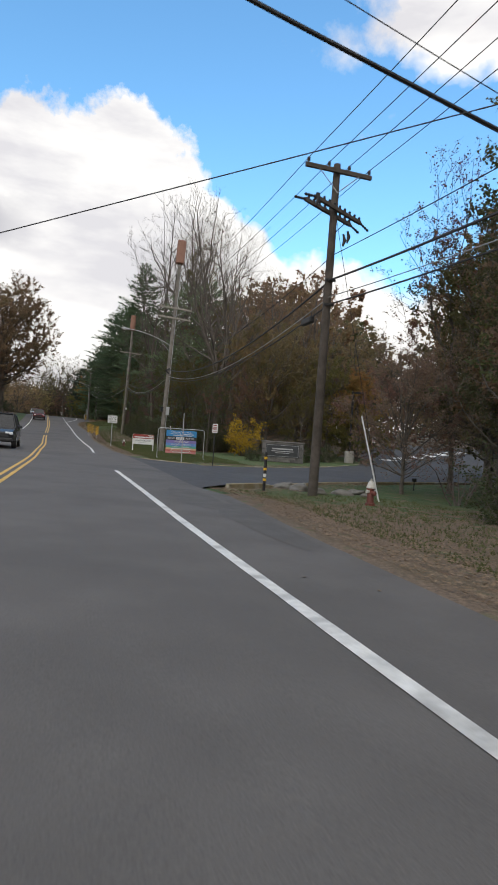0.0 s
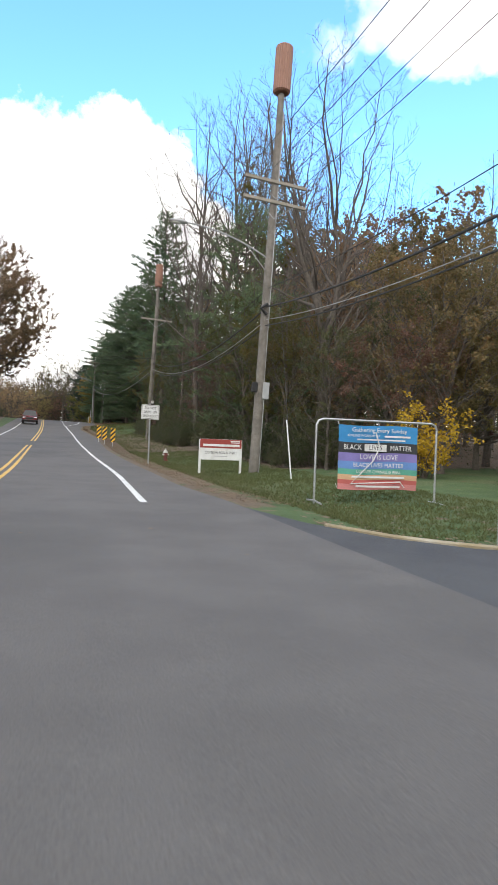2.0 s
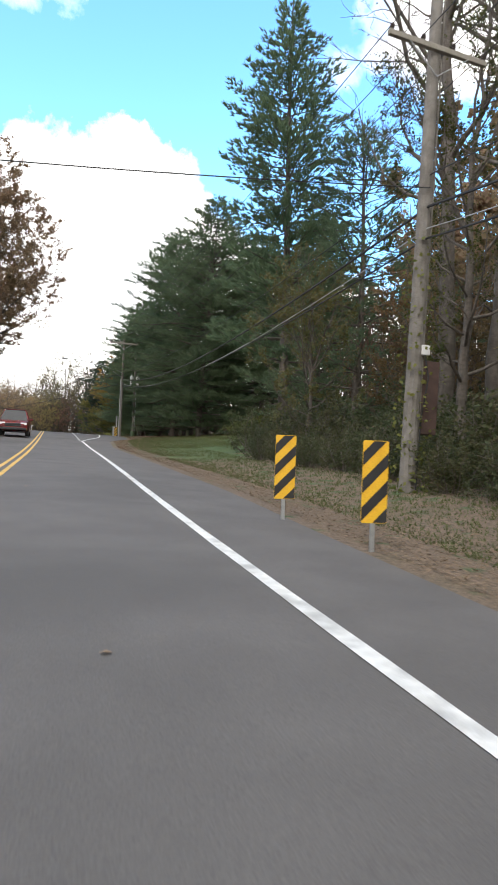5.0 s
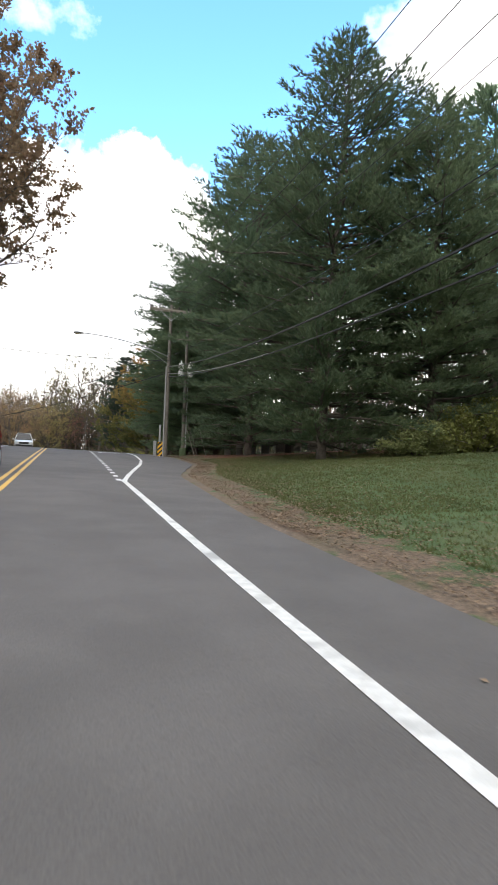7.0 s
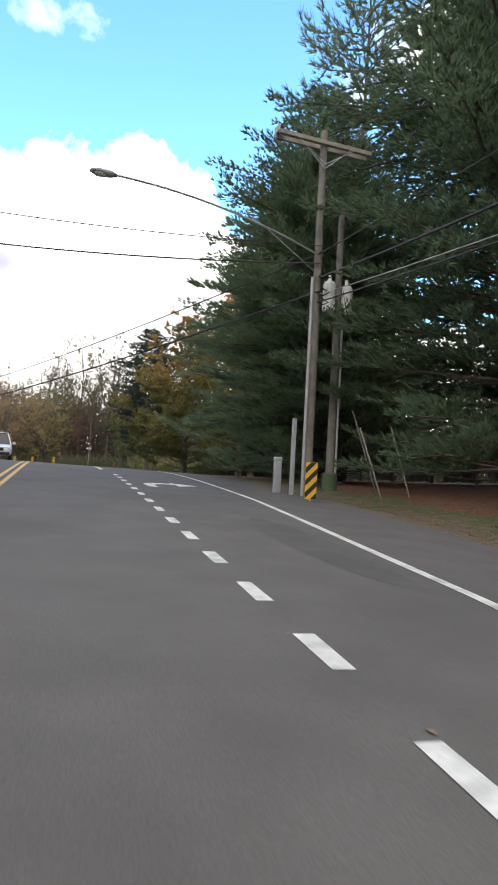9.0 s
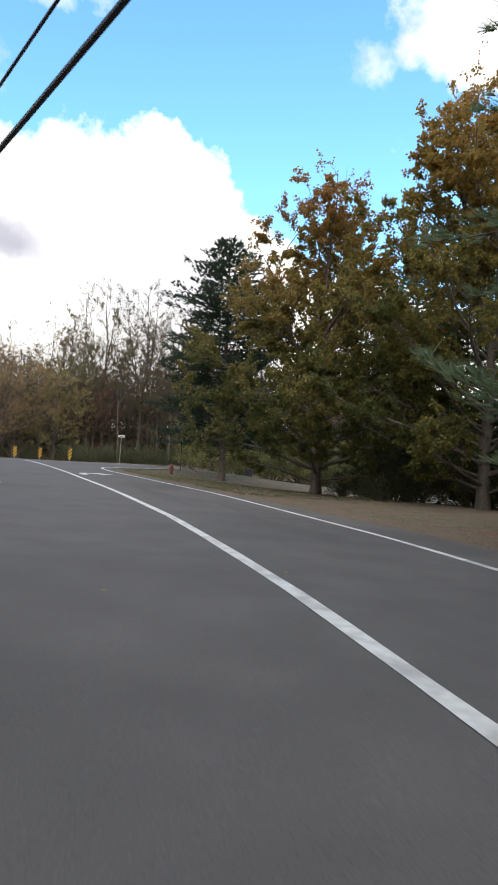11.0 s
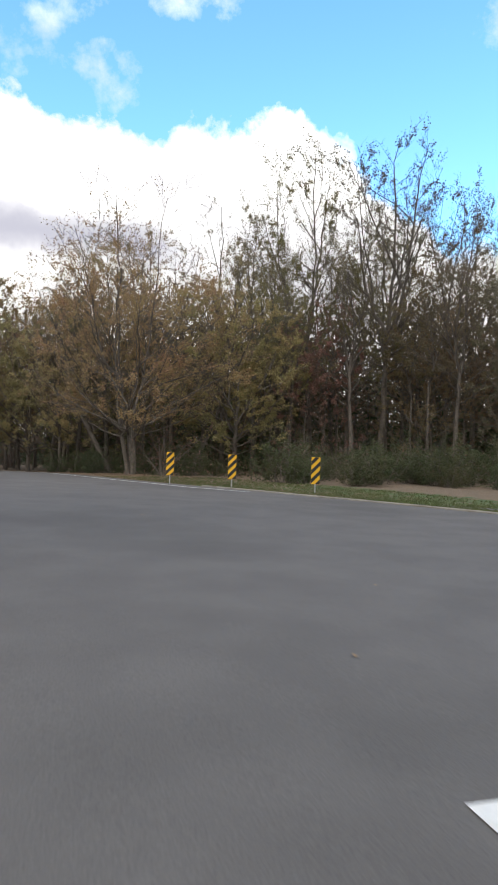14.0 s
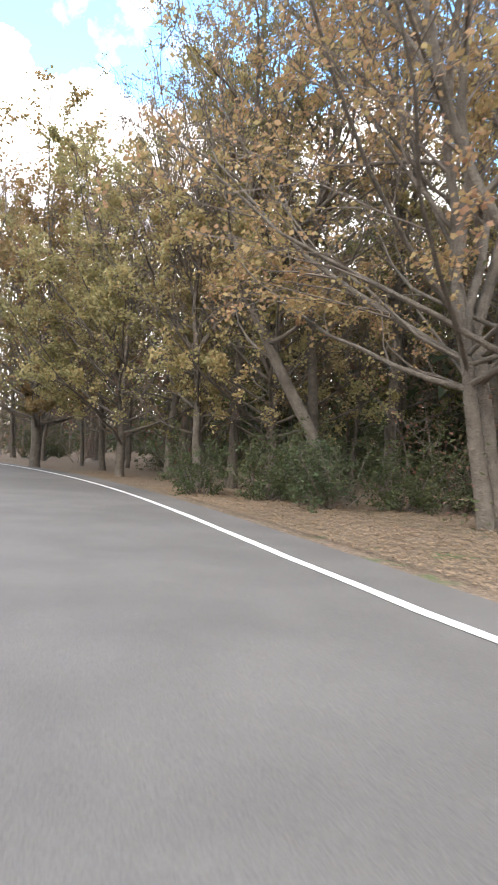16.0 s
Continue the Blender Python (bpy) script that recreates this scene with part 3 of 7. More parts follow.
def build_ground():
    xs, ys = axis_lines(-34, 46, 1.0, 2500), axis_lines(-30, 262, 1.0, 2500)
    X, Y = np.meshgrid(xs, ys)
    z, s, d = ground_z(X.ravel(), Y.ravel())
    e = tab(EDGE_R, s)
    paved = (d < e - 0.2) & (d > EDGE_L + 0.2)
    paved |= in_drive(s, d, 0.0)
    u, v = side_axis(X.ravel(), Y.ravel())
    half = np.interp(u, [a for a, _ in SIDE_HALF], [b for _, b in SIDE_HALF])
    paved |= (u > -4) & (u < 92) & (np.abs(v) < half - 0.1)
    z = np.where(paved, z - 0.09, z - 0.015)
    nx = len(xs)
    faces = []
    for j in range(len(ys) - 1):
        for i in range(nx - 1):
            faces.append((j * nx + i, j * nx + i + 1, (j + 1) * nx + i + 1, (j + 1) * nx + i))
    lit, mul = [], []
    for x, y, sk, dk, ek in zip(X.ravel(), Y.ravel(), s, d, e):
        wob = noise.noise(Vector((x * .25, y * .25, 7)))
        l = 1.0 - abs(dk - ek - .4) / (1.5 + wob)
        if 15 < sk < 36:
            l = .25
        if sk < 15:
            l = max(l, .85 - .03 * abs(dk - ek) + .25 * wob)
        if 50 < sk < 100:
            l = max(l, min((dk - 8 - wob) / 2, (95 - sk) / 4), min(.8, (sk - 54) / 10, (91 - sk) / 5) - .25 * wob)
        if 184 < sk < 204 and dk > 0:
            l = max(.3 + .35 * wob, (dk - ek - 5.5) / 2)
        if sk >= 204 and dk > 0:
            l = max(l, .6 + .4 * wob, (dk - 8.0 + max(0, sk - 207) * .8) / 2)
        if sk > 228 or dk < -7:
            l = 1.0
        if 150 < sk < 180 and dk > 6:
            l = max(l, .75 + .3 * wob)
        if dk > 34 and sk < 150:
            l = 1.0
        q = min((dk - 7.4 - wob * 1.2) / 1.5, (sk - 113) / 3, (153 - sk) / 3, (dk - 7.5 - max(0, 118.5 - sk) * 1.2) / 2, (27 - dk) / 4)
        lit.append(min(1.0, max(0.0, l)))
        mul.append(min(1.0, max(0.0, q)))
    ob = mesh_object("ground", np.stack([X.ravel(), Y.ravel(), z], 1), faces, M["ground"], smooth=True)
    for name, values in (("litter", lit), ("mulch", mul)):
        ob.data.attributes.new(name, "FLOAT", "POINT").data.foreach_set("value", values)
    tagged(ob, "grass verge with fallen leaves and reddish mulch", "ground", kind="structure")


def strip(name, s_list, left, right, dz, mat, cols=10, skirt=True, parent=None, label=""):
    """A ribbon that follows the road between two distances from its line (functions of s)."""
    v, f = [], []
    n = None
    for s in s_list:
        a, b = left(s), right(s)
        row = []
        if skirt:
            row.append((a - .15, -.22))
        row += [(a + (b - a) * k / cols, 0) for k in range(cols + 1)]
        if skirt:
            row.append((b + .15, -.22))
        n = len(row)
        for d, h in row:
            x, y = plan(s, d)
            v.append((x, y, float(road_z(s, d)) + h + dz))
    for j in range(len(s_list) - 1):
        for i in range(n - 1):
            f.append((j * n + i, j * n + i + 1, (j + 1) * n + i + 1, (j + 1) * n + i))
    return mesh_object(name, v, f, mat, parent, label)


build_ground()
road = strip("road", list(np.arange(-78, 368, 1.0)), lambda s: EDGE_L, lambda s: float(tab(EDGE_R, s)), 0.0, M["asphalt"], 12)
tagged(road, "worn grey asphalt road with double yellow line", "road", kind="structure")


def driveway():
    v, f, n = [], [], 17
    ds = []
    for (a, _, _), (b, _, _) in zip(DRIVE, DRIVE[1:]):
        ds += list(np.linspace(a, b, max(2, int((b - a) / 1.5) + 2), endpoint=False))
    ds.append(75.0)
    for d in ds:
        near, far = (np.interp(d, [r[0] for r in DRIVE], [r[k] for r in DRIVE]) for k in (1, 2))
        for k in range(n):
            s = near + (far - near) * k / (n - 1)
            x, y = plan(s, d)
            v.append((x, y, float(road_z(s, d) + verge(np.array([s]), np.array([d]))[0] * (d > 6)) - 0.006))
    for j in range(len(ds) - 1):
        for i in range(n - 1):
            f.append((j * n + i, j * n + i + 1, (j + 1) * n + i + 1, (j + 1) * n + i))
    ob = mesh_object("driveway", v, f, M["new_asphalt"])
    return tagged(ob, "dark fresh asphalt driveway into a car park", "driveway", kind="structure")


drive = driveway()


def side_street():
    v, f = [], []
    us = np.arange(-3, 91, 2.0)
    ax, ay = SIDE_B[0] - SIDE_A[0], SIDE_B[1] - SIDE_A[1]
    ln = math.hypot(ax, ay)
    ax, ay = ax / ln, ay / ln
    for u in us:
        h = np.interp(u, [a for a, _ in SIDE_HALF], [b for _, b in SIDE_HALF])
        for k in range(7):
            w = -h + 2 * h * k / 6
            x, y = SIDE_A[0] + ax * u - ay * w, SIDE_A[1] + ay * u + ax * w
            z, s, d = ground_z(x, y)
            v.append((x, y, float(road_z(s, d)[0] + verge(s, d)[0]) - 0.02))
    for j in range(len(us) - 1):
        for i in range(6):
            f.append((j * 7 + i, (j + 1) * 7 + i, (j + 1) * 7 + i + 1, j * 7 + i + 1))
    ob = mesh_object("side_street", v, f, M["asphalt"])
    return tagged(ob, "pale grey asphalt side street mouth", "road", kind="structure")


side_street()


def along(table, step=1.0):
    """Evenly stepped (s, d) along a table of (s, d)."""
    s0, s1 = table[0][0], table[-1][0]
    n = max(2, int(abs(s1 - s0) / step) + 1)
    return [(s, float(tab(table, s))) for s in np.linspace(s0, s1, n)]


def painted(name, table, width, mat, step=1.0, dz=0.006):
    """A painted line on the road through (s, d) points."""
    pts = along(table, step)
    v, f = [], []
    for k, (s, d) in enumerate(pts):
        w = width / 2 * (1 + .06 * math.sin(s * 2.3))
        a, b = pts[max(k - 1, 0)], pts[min(k + 1, len(pts) - 1)]
        ln = math.hypot(b[0] - a[0], b[1] - a[1])
        for w in (-w, w):
            v.append(on_road(s - (b[1] - a[1]) / ln * w, d + (b[0] - a[0]) / ln * w, dz))
    for k in range(len(pts) - 1):
        f.append((2 * k, 2 * k + 1, 2 * k + 3, 2 * k + 2))
    return mesh_object(name, v, f, mat, road)


W_, Y_ = M["white_line"], M["yellow_line"]
painted("edge_line", [(-70, 1.75), (0, 1.8), (12, 1.62), (20.9, 1.45)], .13, W_)
painted("edge_line", [(35.6, 1.45), (42, 1.58), (50, 1.64), (60, 1.7), (75, 1.55), (98, 1.46), (104.5, 1.44)], .13, W_)
painted("gore_line", [(104.45, 1.44), (107, 1.8), (111, 2.45), (114, 2.95), (119, 3.6), (128, 4.3), (137, 4.6), (150, 5.2), (160, 5.2), (167, 4.65), (172, 4.2), (174.0, 4.32)], .13, W_, .5)
painted("gore_line", [(174.0, 4.32), (175.5, 4.55), (176.5, 4.95), (177.2, 5.5), (177.7, 6.2), (178.3, 7.2), (179.2, 8.8), (180.0, 10.4)], .13, W_, .1)
for k in range(22):
    s = 104.5 + k * 1.43
    painted("dotted_line", [(s, 1.33 + .021 * k), (s + .62, 1.34 + .021 * k)], .14, W_, .3)
painted("lane_line", [(139, 1.65), (146, 1.95), (152, 2.03), (160, 1.86), (165, 1.7), (170, 1.56), (182.2, 1.42)], .15, W_)
painted("edge_line", [(199.0, 6.6), (201.3, 5.1), (203.4, 4.45), (205.2, 3.75), (207.1, 3.15), (209, 2.72), (211, 2.42), (213, 2.27), (215, 2.22), (222, 2.25), (360, 2.2)], .12, W_, .5)
painted("left_edge_line", [(-70, -3.9), (60, -3.9)], .12, W_)
painted("left_edge_line", [(72, -3.85), (360, -3.85)], .12, W_)
for off in (-.11, .11):
    painted("centre_line", [(-70, -1.5 + off), (20, -1.5 + off), (62, -1.32 + off)], .1, Y_)
    painted("centre_line", [(67.5, -1.32 + off), (110, -1.28 + off), (160, -1.25 + off)], .1, Y_)
    painted("centre_line", [(205, -1.35 + off), (360, -1.35 + off)], .1, Y_)


def turn_arrow(s, d):
    """A painted right-turn arrow, its stem along the lane."""
    outer = [(-.42, -.05), (-.44, .45), (-.44, .9), (-.39, 1.15), (-.27, 1.36), (-.08, 1.5), (.15, 1.55), (.44, 1.55)]
    inner = [(-.17, -.05), (-.18, .4), (-.17, .7), (-.13, .9), (-.04, 1.04), (.1, 1.13), (.25, 1.16), (.46, 1.14)]
    v = [on_road(s + b, d + a, .006) for p in zip(outer, inner) for a, b in p]
    f = [(2 * k, 2 * k + 1, 2 * k + 3, 2 * k + 2) for k in range(len(outer) - 1)]
    n = len(v)
    v += [on_road(s + b, d + a, .006) for a, b in ((.5, .6), (1.14, 1.27), (.36, 1.95))]
    return mesh_object("turn_arrow", v, f + [(n - 1, n, n + 1, n + 2, n - 2)], W_, road)


turn_arrow(167.45, 2.48)
turn_arrow(130.2, 2.6)


def lot_bar(s0, d0, s1, d1, w):
    """A white bar painted on the car park's asphalt."""
    (xa, ya), (xb, yb) = plan(s0, d0), plan(s1, d1)
    t = Vector((xb - xa, yb - ya)).normalized()
    v = []
    for x, y, k in ((xa, ya, -1), (xa, ya, 1), (xb, yb, 1), (xb, yb, -1)):
        px, py = x - t.y * w / 2 * k, y + t.x * w / 2 * k
        s, d = locate(px, py)
        v.append((px, py, float(road_z(s, d)[0] + verge(s, d)[0]) + .012))
    return mesh_object("parking_line", v, [(0, 1, 2, 3)], W_, drive)


for k in range(7):
    lot_bar(51 + k * 2.1, 28.5 + k * 2.9, 51.9 + k * 2.1, 30.2 + k * 2.9, 1.6)
for k in range(7):
    lot_bar(62 + k * 2.2, 27.5 + k * 3.0, 67.5 + k * 2.2, 25.5 + k * 3.0, .14)


def curb(name, pts, mat, label, h=.15, w=.16):
    """A kerb swept along world points (x, y)."""
    v, f = [], []
    n = len(pts)
    for i, (x, y) in enumerate(pts):
        t = Vector(pts[min(i + 1, n - 1)]) - Vector(pts[max(i - 1, 0)])
        t.normalize()
        nx_, ny_ = t.y, -t.x
        zz, s, d = ground_z(x, y)
        z = float(road_z(s, d)[0] + verge(s, d)[0] * (abs(d[0]) > 6))
        for a, b in ((-w / 2, -.15), (-w / 2, h - .03), (-w / 2 + .03, h), (w / 2 - .02, h), (w / 2, h - .02), (w / 2, -.15)):
            v.append((x + nx_ * a, y + ny_ * a, z + b))
    for i in range(n - 1):
        for k in range(5):
            f.append((i * 6 + k, i * 6 + k + 1, (i + 1) * 6 + k + 1, (i + 1) * 6 + k))
    f += [tuple(range(6)), tuple((n - 1) * 6 + k for k in range(6))[::-1]]
    return tagged(mesh_object(name, v, f, mat), label, "kerb", kind="structure")


curb("curb", [plan(np.interp(d, [r[0] for r in DRIVE], [r[1] for r in DRIVE]) - .1, d) for d in np.arange(4.4, 27, .5)], M["curb_yellow"], "concrete kerb with faded yellow paint", .045, .11)
curb("curb", [plan(np.interp(d, [r[0] for r in DRIVE], [r[2] for r in DRIVE]) + .1, d) for d in np.arange(3.8, 28, .5)], M["curb_yellow"], "concrete kerb with faded yellow paint", .035, .1)
FARC = [(s, float(tab(EDGE_R, s)) + .1) for s in np.arange(187, 203, .8)]
curb("curb", [(80, 189.2), (50, 191.6), (30, 193.4), (22, 194.4), (17, 195.8)] + [plan(s, d) for s, d in FARC], M["curb_grey"], "low concrete kerb of the side street", .045, .08)


# ================= trees =================
def grow(rng, start, direction, length, r0, r1, steps, wander, up):
    pts, rad = [start.copy()], [r0]
    d = direction.normalized()
    for k in range(1, steps + 1):
        d = (d + Vector((rng.gauss(0, wander), rng.gauss(0, wander), rng.gauss(0, wander) + up))).normalized()
        pts.append(pts[-1] + d * (length / steps))
        rad.append(r0 + (r1 - r0) * k / steps)
    return pts, rad


def sideways(rng, d, angle, roll):
    o = d.orthogonal().normalized()
    o = Matrix.Rotation(roll, 3, d) @ o
    return (d * math.cos(angle) + o * math.sin(angle)).normalized()


def leaf_quad(rng, p, size, verts, faces, d=None):
    a = Vector((rng.gauss(0, 1), rng.gauss(0, 1), rng.gauss(0, .7)))
    a = a.normalized() if a.length > 1e-4 else Vector((1, 0, 0))
    if d is not None:
        a = (a + d * 1.2).normalized()
    b = a.cross(Vector((rng.gauss(0, 1), rng.gauss(0, 1), rng.gauss(0, 1))))
    b = b.normalized() if b.length > 1e-4 else a.orthogonal().normalized()
    l, w = size * rng.uniform(.55, 1.0), size * rng.uniform(.45, .8)
    i = len(verts)
    verts += [p, p + a * l * .5 + b * w * .5, p + a * l, p + a * l * .5 - b * w * .5]
    faces.append((i, i + 1, i + 2, i + 3))


def bowed(rng, p, end, out, sag, steps, wander):
    """A limb from p to end that first leaves outwards and then turns up (out > 0) or droops at its tip (sag > 0)."""
    d = end - p
    flat = Vector((d.x, d.y, 0))
    ctrl = p + d * .45 + flat * out * .35 - Vector((0, 0, d.z * out * .3)) + Vector((0, 0, sag * d.length))
    bend = Vector((rng.gauss(0, 1), rng.gauss(0, 1), rng.gauss(0, .6))) * wander * d.length
    pts = []
    for k in range(steps + 1):
        u = k / steps
        q = p * (1 - u) ** 2 + ctrl * 2 * u * (1 - u) + end * u * u
        q += bend * math.sin(u * math.pi * 1.7) * .5 + Vector((rng.gauss(0, 1), rng.gauss(0, 1), rng.gauss(0, 1))) * wander * d.length * .16 * (u > 0)
        pts.append(q)
    return pts


def along_pts(pts, f):
    n = len(pts) - 1
    i = min(int(f * n), n - 1)
    return pts[i].lerp(pts[i + 1], min(1.0, f * n - i)), (pts[i + 1] - pts[i]).normalized()


def make_tree(seed, H, r0, R, z0, leaves=0, size=.1, mat="russet", bark="bark", fork=.4, leaders=3, lean=.0, limbs=12, fine=1.0, twigs=1.0, peak=.62, bare_top=0.0, stems=1,
              out=.8, name="tree", clump=1.0, subs=5, cone=False, sides=(8, 6, 4), level=0.0, tri=False):
    """A broadleaf tree: stems that fork into leaders, side limbs that reach out to a rounded crown of radius R from z0 to H,
    boughs, twigs, and leaves in uneven clumps on the twigs. peak: how high the crown is widest; level: how flat the boughs lie."""
    rng = random.Random(seed)
    tv, tf, wv, wf, lv, lf = [], [], [], [], [], []
    boughs, big = [], []

    def reach(z):
        h = (z - z0) / (H - z0)
        m = 1 - peak
        if cone and h > m:
            return R * max(.06, 1 - (h - m) / (1 - m)) ** .75
        return R * (max(.05, 1 - ((h - m) / (1 - m)) ** 2) ** .5 if h > m else .62 + .38 * h / m)

    for st in range(stems):
        a0 = rng.uniform(0, 6.28) + st * 6.28 / stems
        foot = Vector((math.cos(a0), math.sin(a0), 0)) * (r0 * 1.1 if stems > 1 else 0) + Vector((0, 0, -.3))
        tilt = (lean if stems == 1 else lean * rng.uniform(.7, 1.3))
        zf = H * fork * rng.uniform(.85, 1.1)
        top = foot + Vector((math.cos(a0) * tilt * zf, math.sin(a0) * tilt * zf, zf))
        trunk = bowed(rng, foot, top, 0, 0, 9, .016)
        rs = r0 * (1 if stems == 1 else rng.uniform(.7, 1.0))
        rad = [rs * (1 - .42 * k / 9) for k in range(10)]
        rad[0] *= 1.45
        rad[1] *= 1.08
        tube_data(trunk, rad, sides[0], tv, tf)
        lead = []
        for k in range(leaders):
            a = a0 + (k + .5) * 6.28 / leaders + rng.uniform(-.45, .45)
            zt = H * (.97 if k == 0 else rng.uniform(.7, .94))
            w = reach(zt) * (rng.uniform(.1, .5) if k == 0 else rng.uniform(.6, .95)) + (.12 * R if stems > 1 else 0)
            end = Vector((top.x * .8 + math.cos(a) * w, top.y * .8 + math.sin(a) * w, zt))
            pts = bowed(rng, trunk[-1], end, out * .35, .03, 10, .04)
            rl = rs * .56 * rng.uniform(.8, 1.05)
            lead.append((pts, rl, a))
            big.append((pts, rl))
        # forks of the leaders, each to its own place on the crown's outside
        for pts, rl, a in lead:
            for j in range(subs):
                f = .08 + .62 * (j + rng.random()) / subs
                p, t = along_pts(pts, f)
                ze = min(H * .97, p.z + (H - p.z) * rng.uniform(.12, .9))
                w = reach(ze) * rng.uniform(.7, 1.02)
                aa = a + rng.uniform(-1.7, 1.7)
                end = Vector((top.x * .7 + math.cos(aa) * w, top.y * .7 + math.sin(aa) * w, ze))
                big.append((bowed(rng, p, end, out * .15, .04, 8, .045), rl * (1 - .7 * f) * rng.uniform(.5, .8)))
        n1 = max(1, int(limbs / stems))
        for k in range(n1):
            u = (k + rng.random()) / n1
            f = max(.12, min(.98, z0 / zf * .8 + (1 - z0 / zf * .8) * u))
            p, t = along_pts(trunk, f)
            a = k * 2.4 + a0 + rng.uniform(-.4, .4)
            ze = z0 + (H * .8 - z0) * (u * .85 + rng.uniform(-.05, .15)) * (1 - .25 * level)
            w = reach(ze) * rng.uniform(.75, 1.05)
            end = Vector((top.x * .4 + math.cos(a) * w, top.y * .4 + math.sin(a) * w, ze))
            pts = bowed(rng, p, end, out * (1 - level), .1 * level, 8, .035)
            big.append((pts, rs * rng.uniform(.2, .36) * (1.1 - .3 * u)))
    for pts, r in big:
        n = len(pts) - 1
        tube_data(pts, [max(.012, r * (1 - .86 * k / n)) for k in range(n + 1)], sides[1], tv, tf)
        L = sum((b - a).length for a, b in zip(pts, pts[1:]))
        n2 = max(5, int(L * 1.75 * fine))
        for k in range(n2):
            f = .16 + .84 * ((k + rng.random()) / n2) ** .8
            q, t = along_pts(pts, min(.995, f))
            d = sideways(rng, t, rng.uniform(.55, 1.1), rng.uniform(0, 6.28))
            if d.z < -.1:
                d.z *= -.4
            d = (d + Vector((0, 0, .14 - .2 * level))).normalized()
            l2 = (min(L, 9) * .22 * (1.1 - .55 * f) + .75) * rng.uniform(.55, 1.15)
            r2 = max(.009, r * (1 - .8 * f) * .42)
            p2 = bowed(rng, q, q + d * l2, out * .2, .03, 4, .07)
            tube_data(p2, [r2, r2 * .8, r2 * .6, r2 * .42, .006], sides[2], wv, wf)
            n3 = max(3, int(l2 * 3.1 * fine))
            rich = rng.gammavariate(1.0 / clump, clump)
            for j in range(n3):
                g = .15 + .85 * (j + rng.random()) / n3
                q2, t2 = along_pts(p2, min(.995, g))
                d3 = sideways(rng, t2, rng.uniform(.45, .9), rng.uniform(0, 6.28))
                d3 = (d3 + Vector((0, 0, .22 - .25 * level))).normalized()
                l3 = (l2 * .38 * (1.1 - .6 * g) + .22) * rng.uniform(.6, 1.15)
                mid = q2 + d3 * l3 * .5 + Vector((rng.gauss(0, .04), rng.gauss(0, .04), rng.gauss(0, .04)))
                tip = q2 + d3 * l3
                tube_data([q2, mid, tip], [max(.007, r2 * .4), .0065, .004], 3, wv, wf)
                boughs.append((q2, tip, rich))
                for h in range(int(max(1, l3 * 3.2) * twigs)):
                    g3 = rng.uniform(.2, 1)
                    b3 = q2.lerp(tip, g3)
                    d4 = (sideways(rng, d3, rng.uniform(.4, .9), rng.uniform(0, 6.28)) + Vector((0, 0, .15))).normalized()
                    l4 = rng.uniform(.18, .5) * (.6 + .25 * l3)
                    tube_data([b3, b3 + d4 * l4], [.006, .003], 3, wv, wf)
                    boughs.append((b3, b3 + d4 * l4, rich))
    if leaves:
        wts = [q[2] * (1.0 if q[1].z < z0 + (H - z0) * (1 - bare_top) else .15) for q in boughs]
        for a, b, _ in rng.choices(boughs, wts, k=leaves):
            p = a.lerp(b, rng.uniform(.1, 1.15)) + Vector((rng.gauss(0, .07), rng.gauss(0, .07), rng.gauss(0, .06)))
            leaf_quad(rng, p, size, lv, lf)
    if tri:
        lf = [q[:3] for q in lf]
    e = new(name)
    e.empty_display_size = .5
    mesh_object("trunk", tv, tf, M[bark], e, smooth=True)
    tagged(mesh_object("twig_mass", wv, wf, M["twig"], e), kind="stuff")
    if leaves:
        tagged(mesh_object("crown", lv, lf, LEAF[mat], e), kind="stuff")
    return e


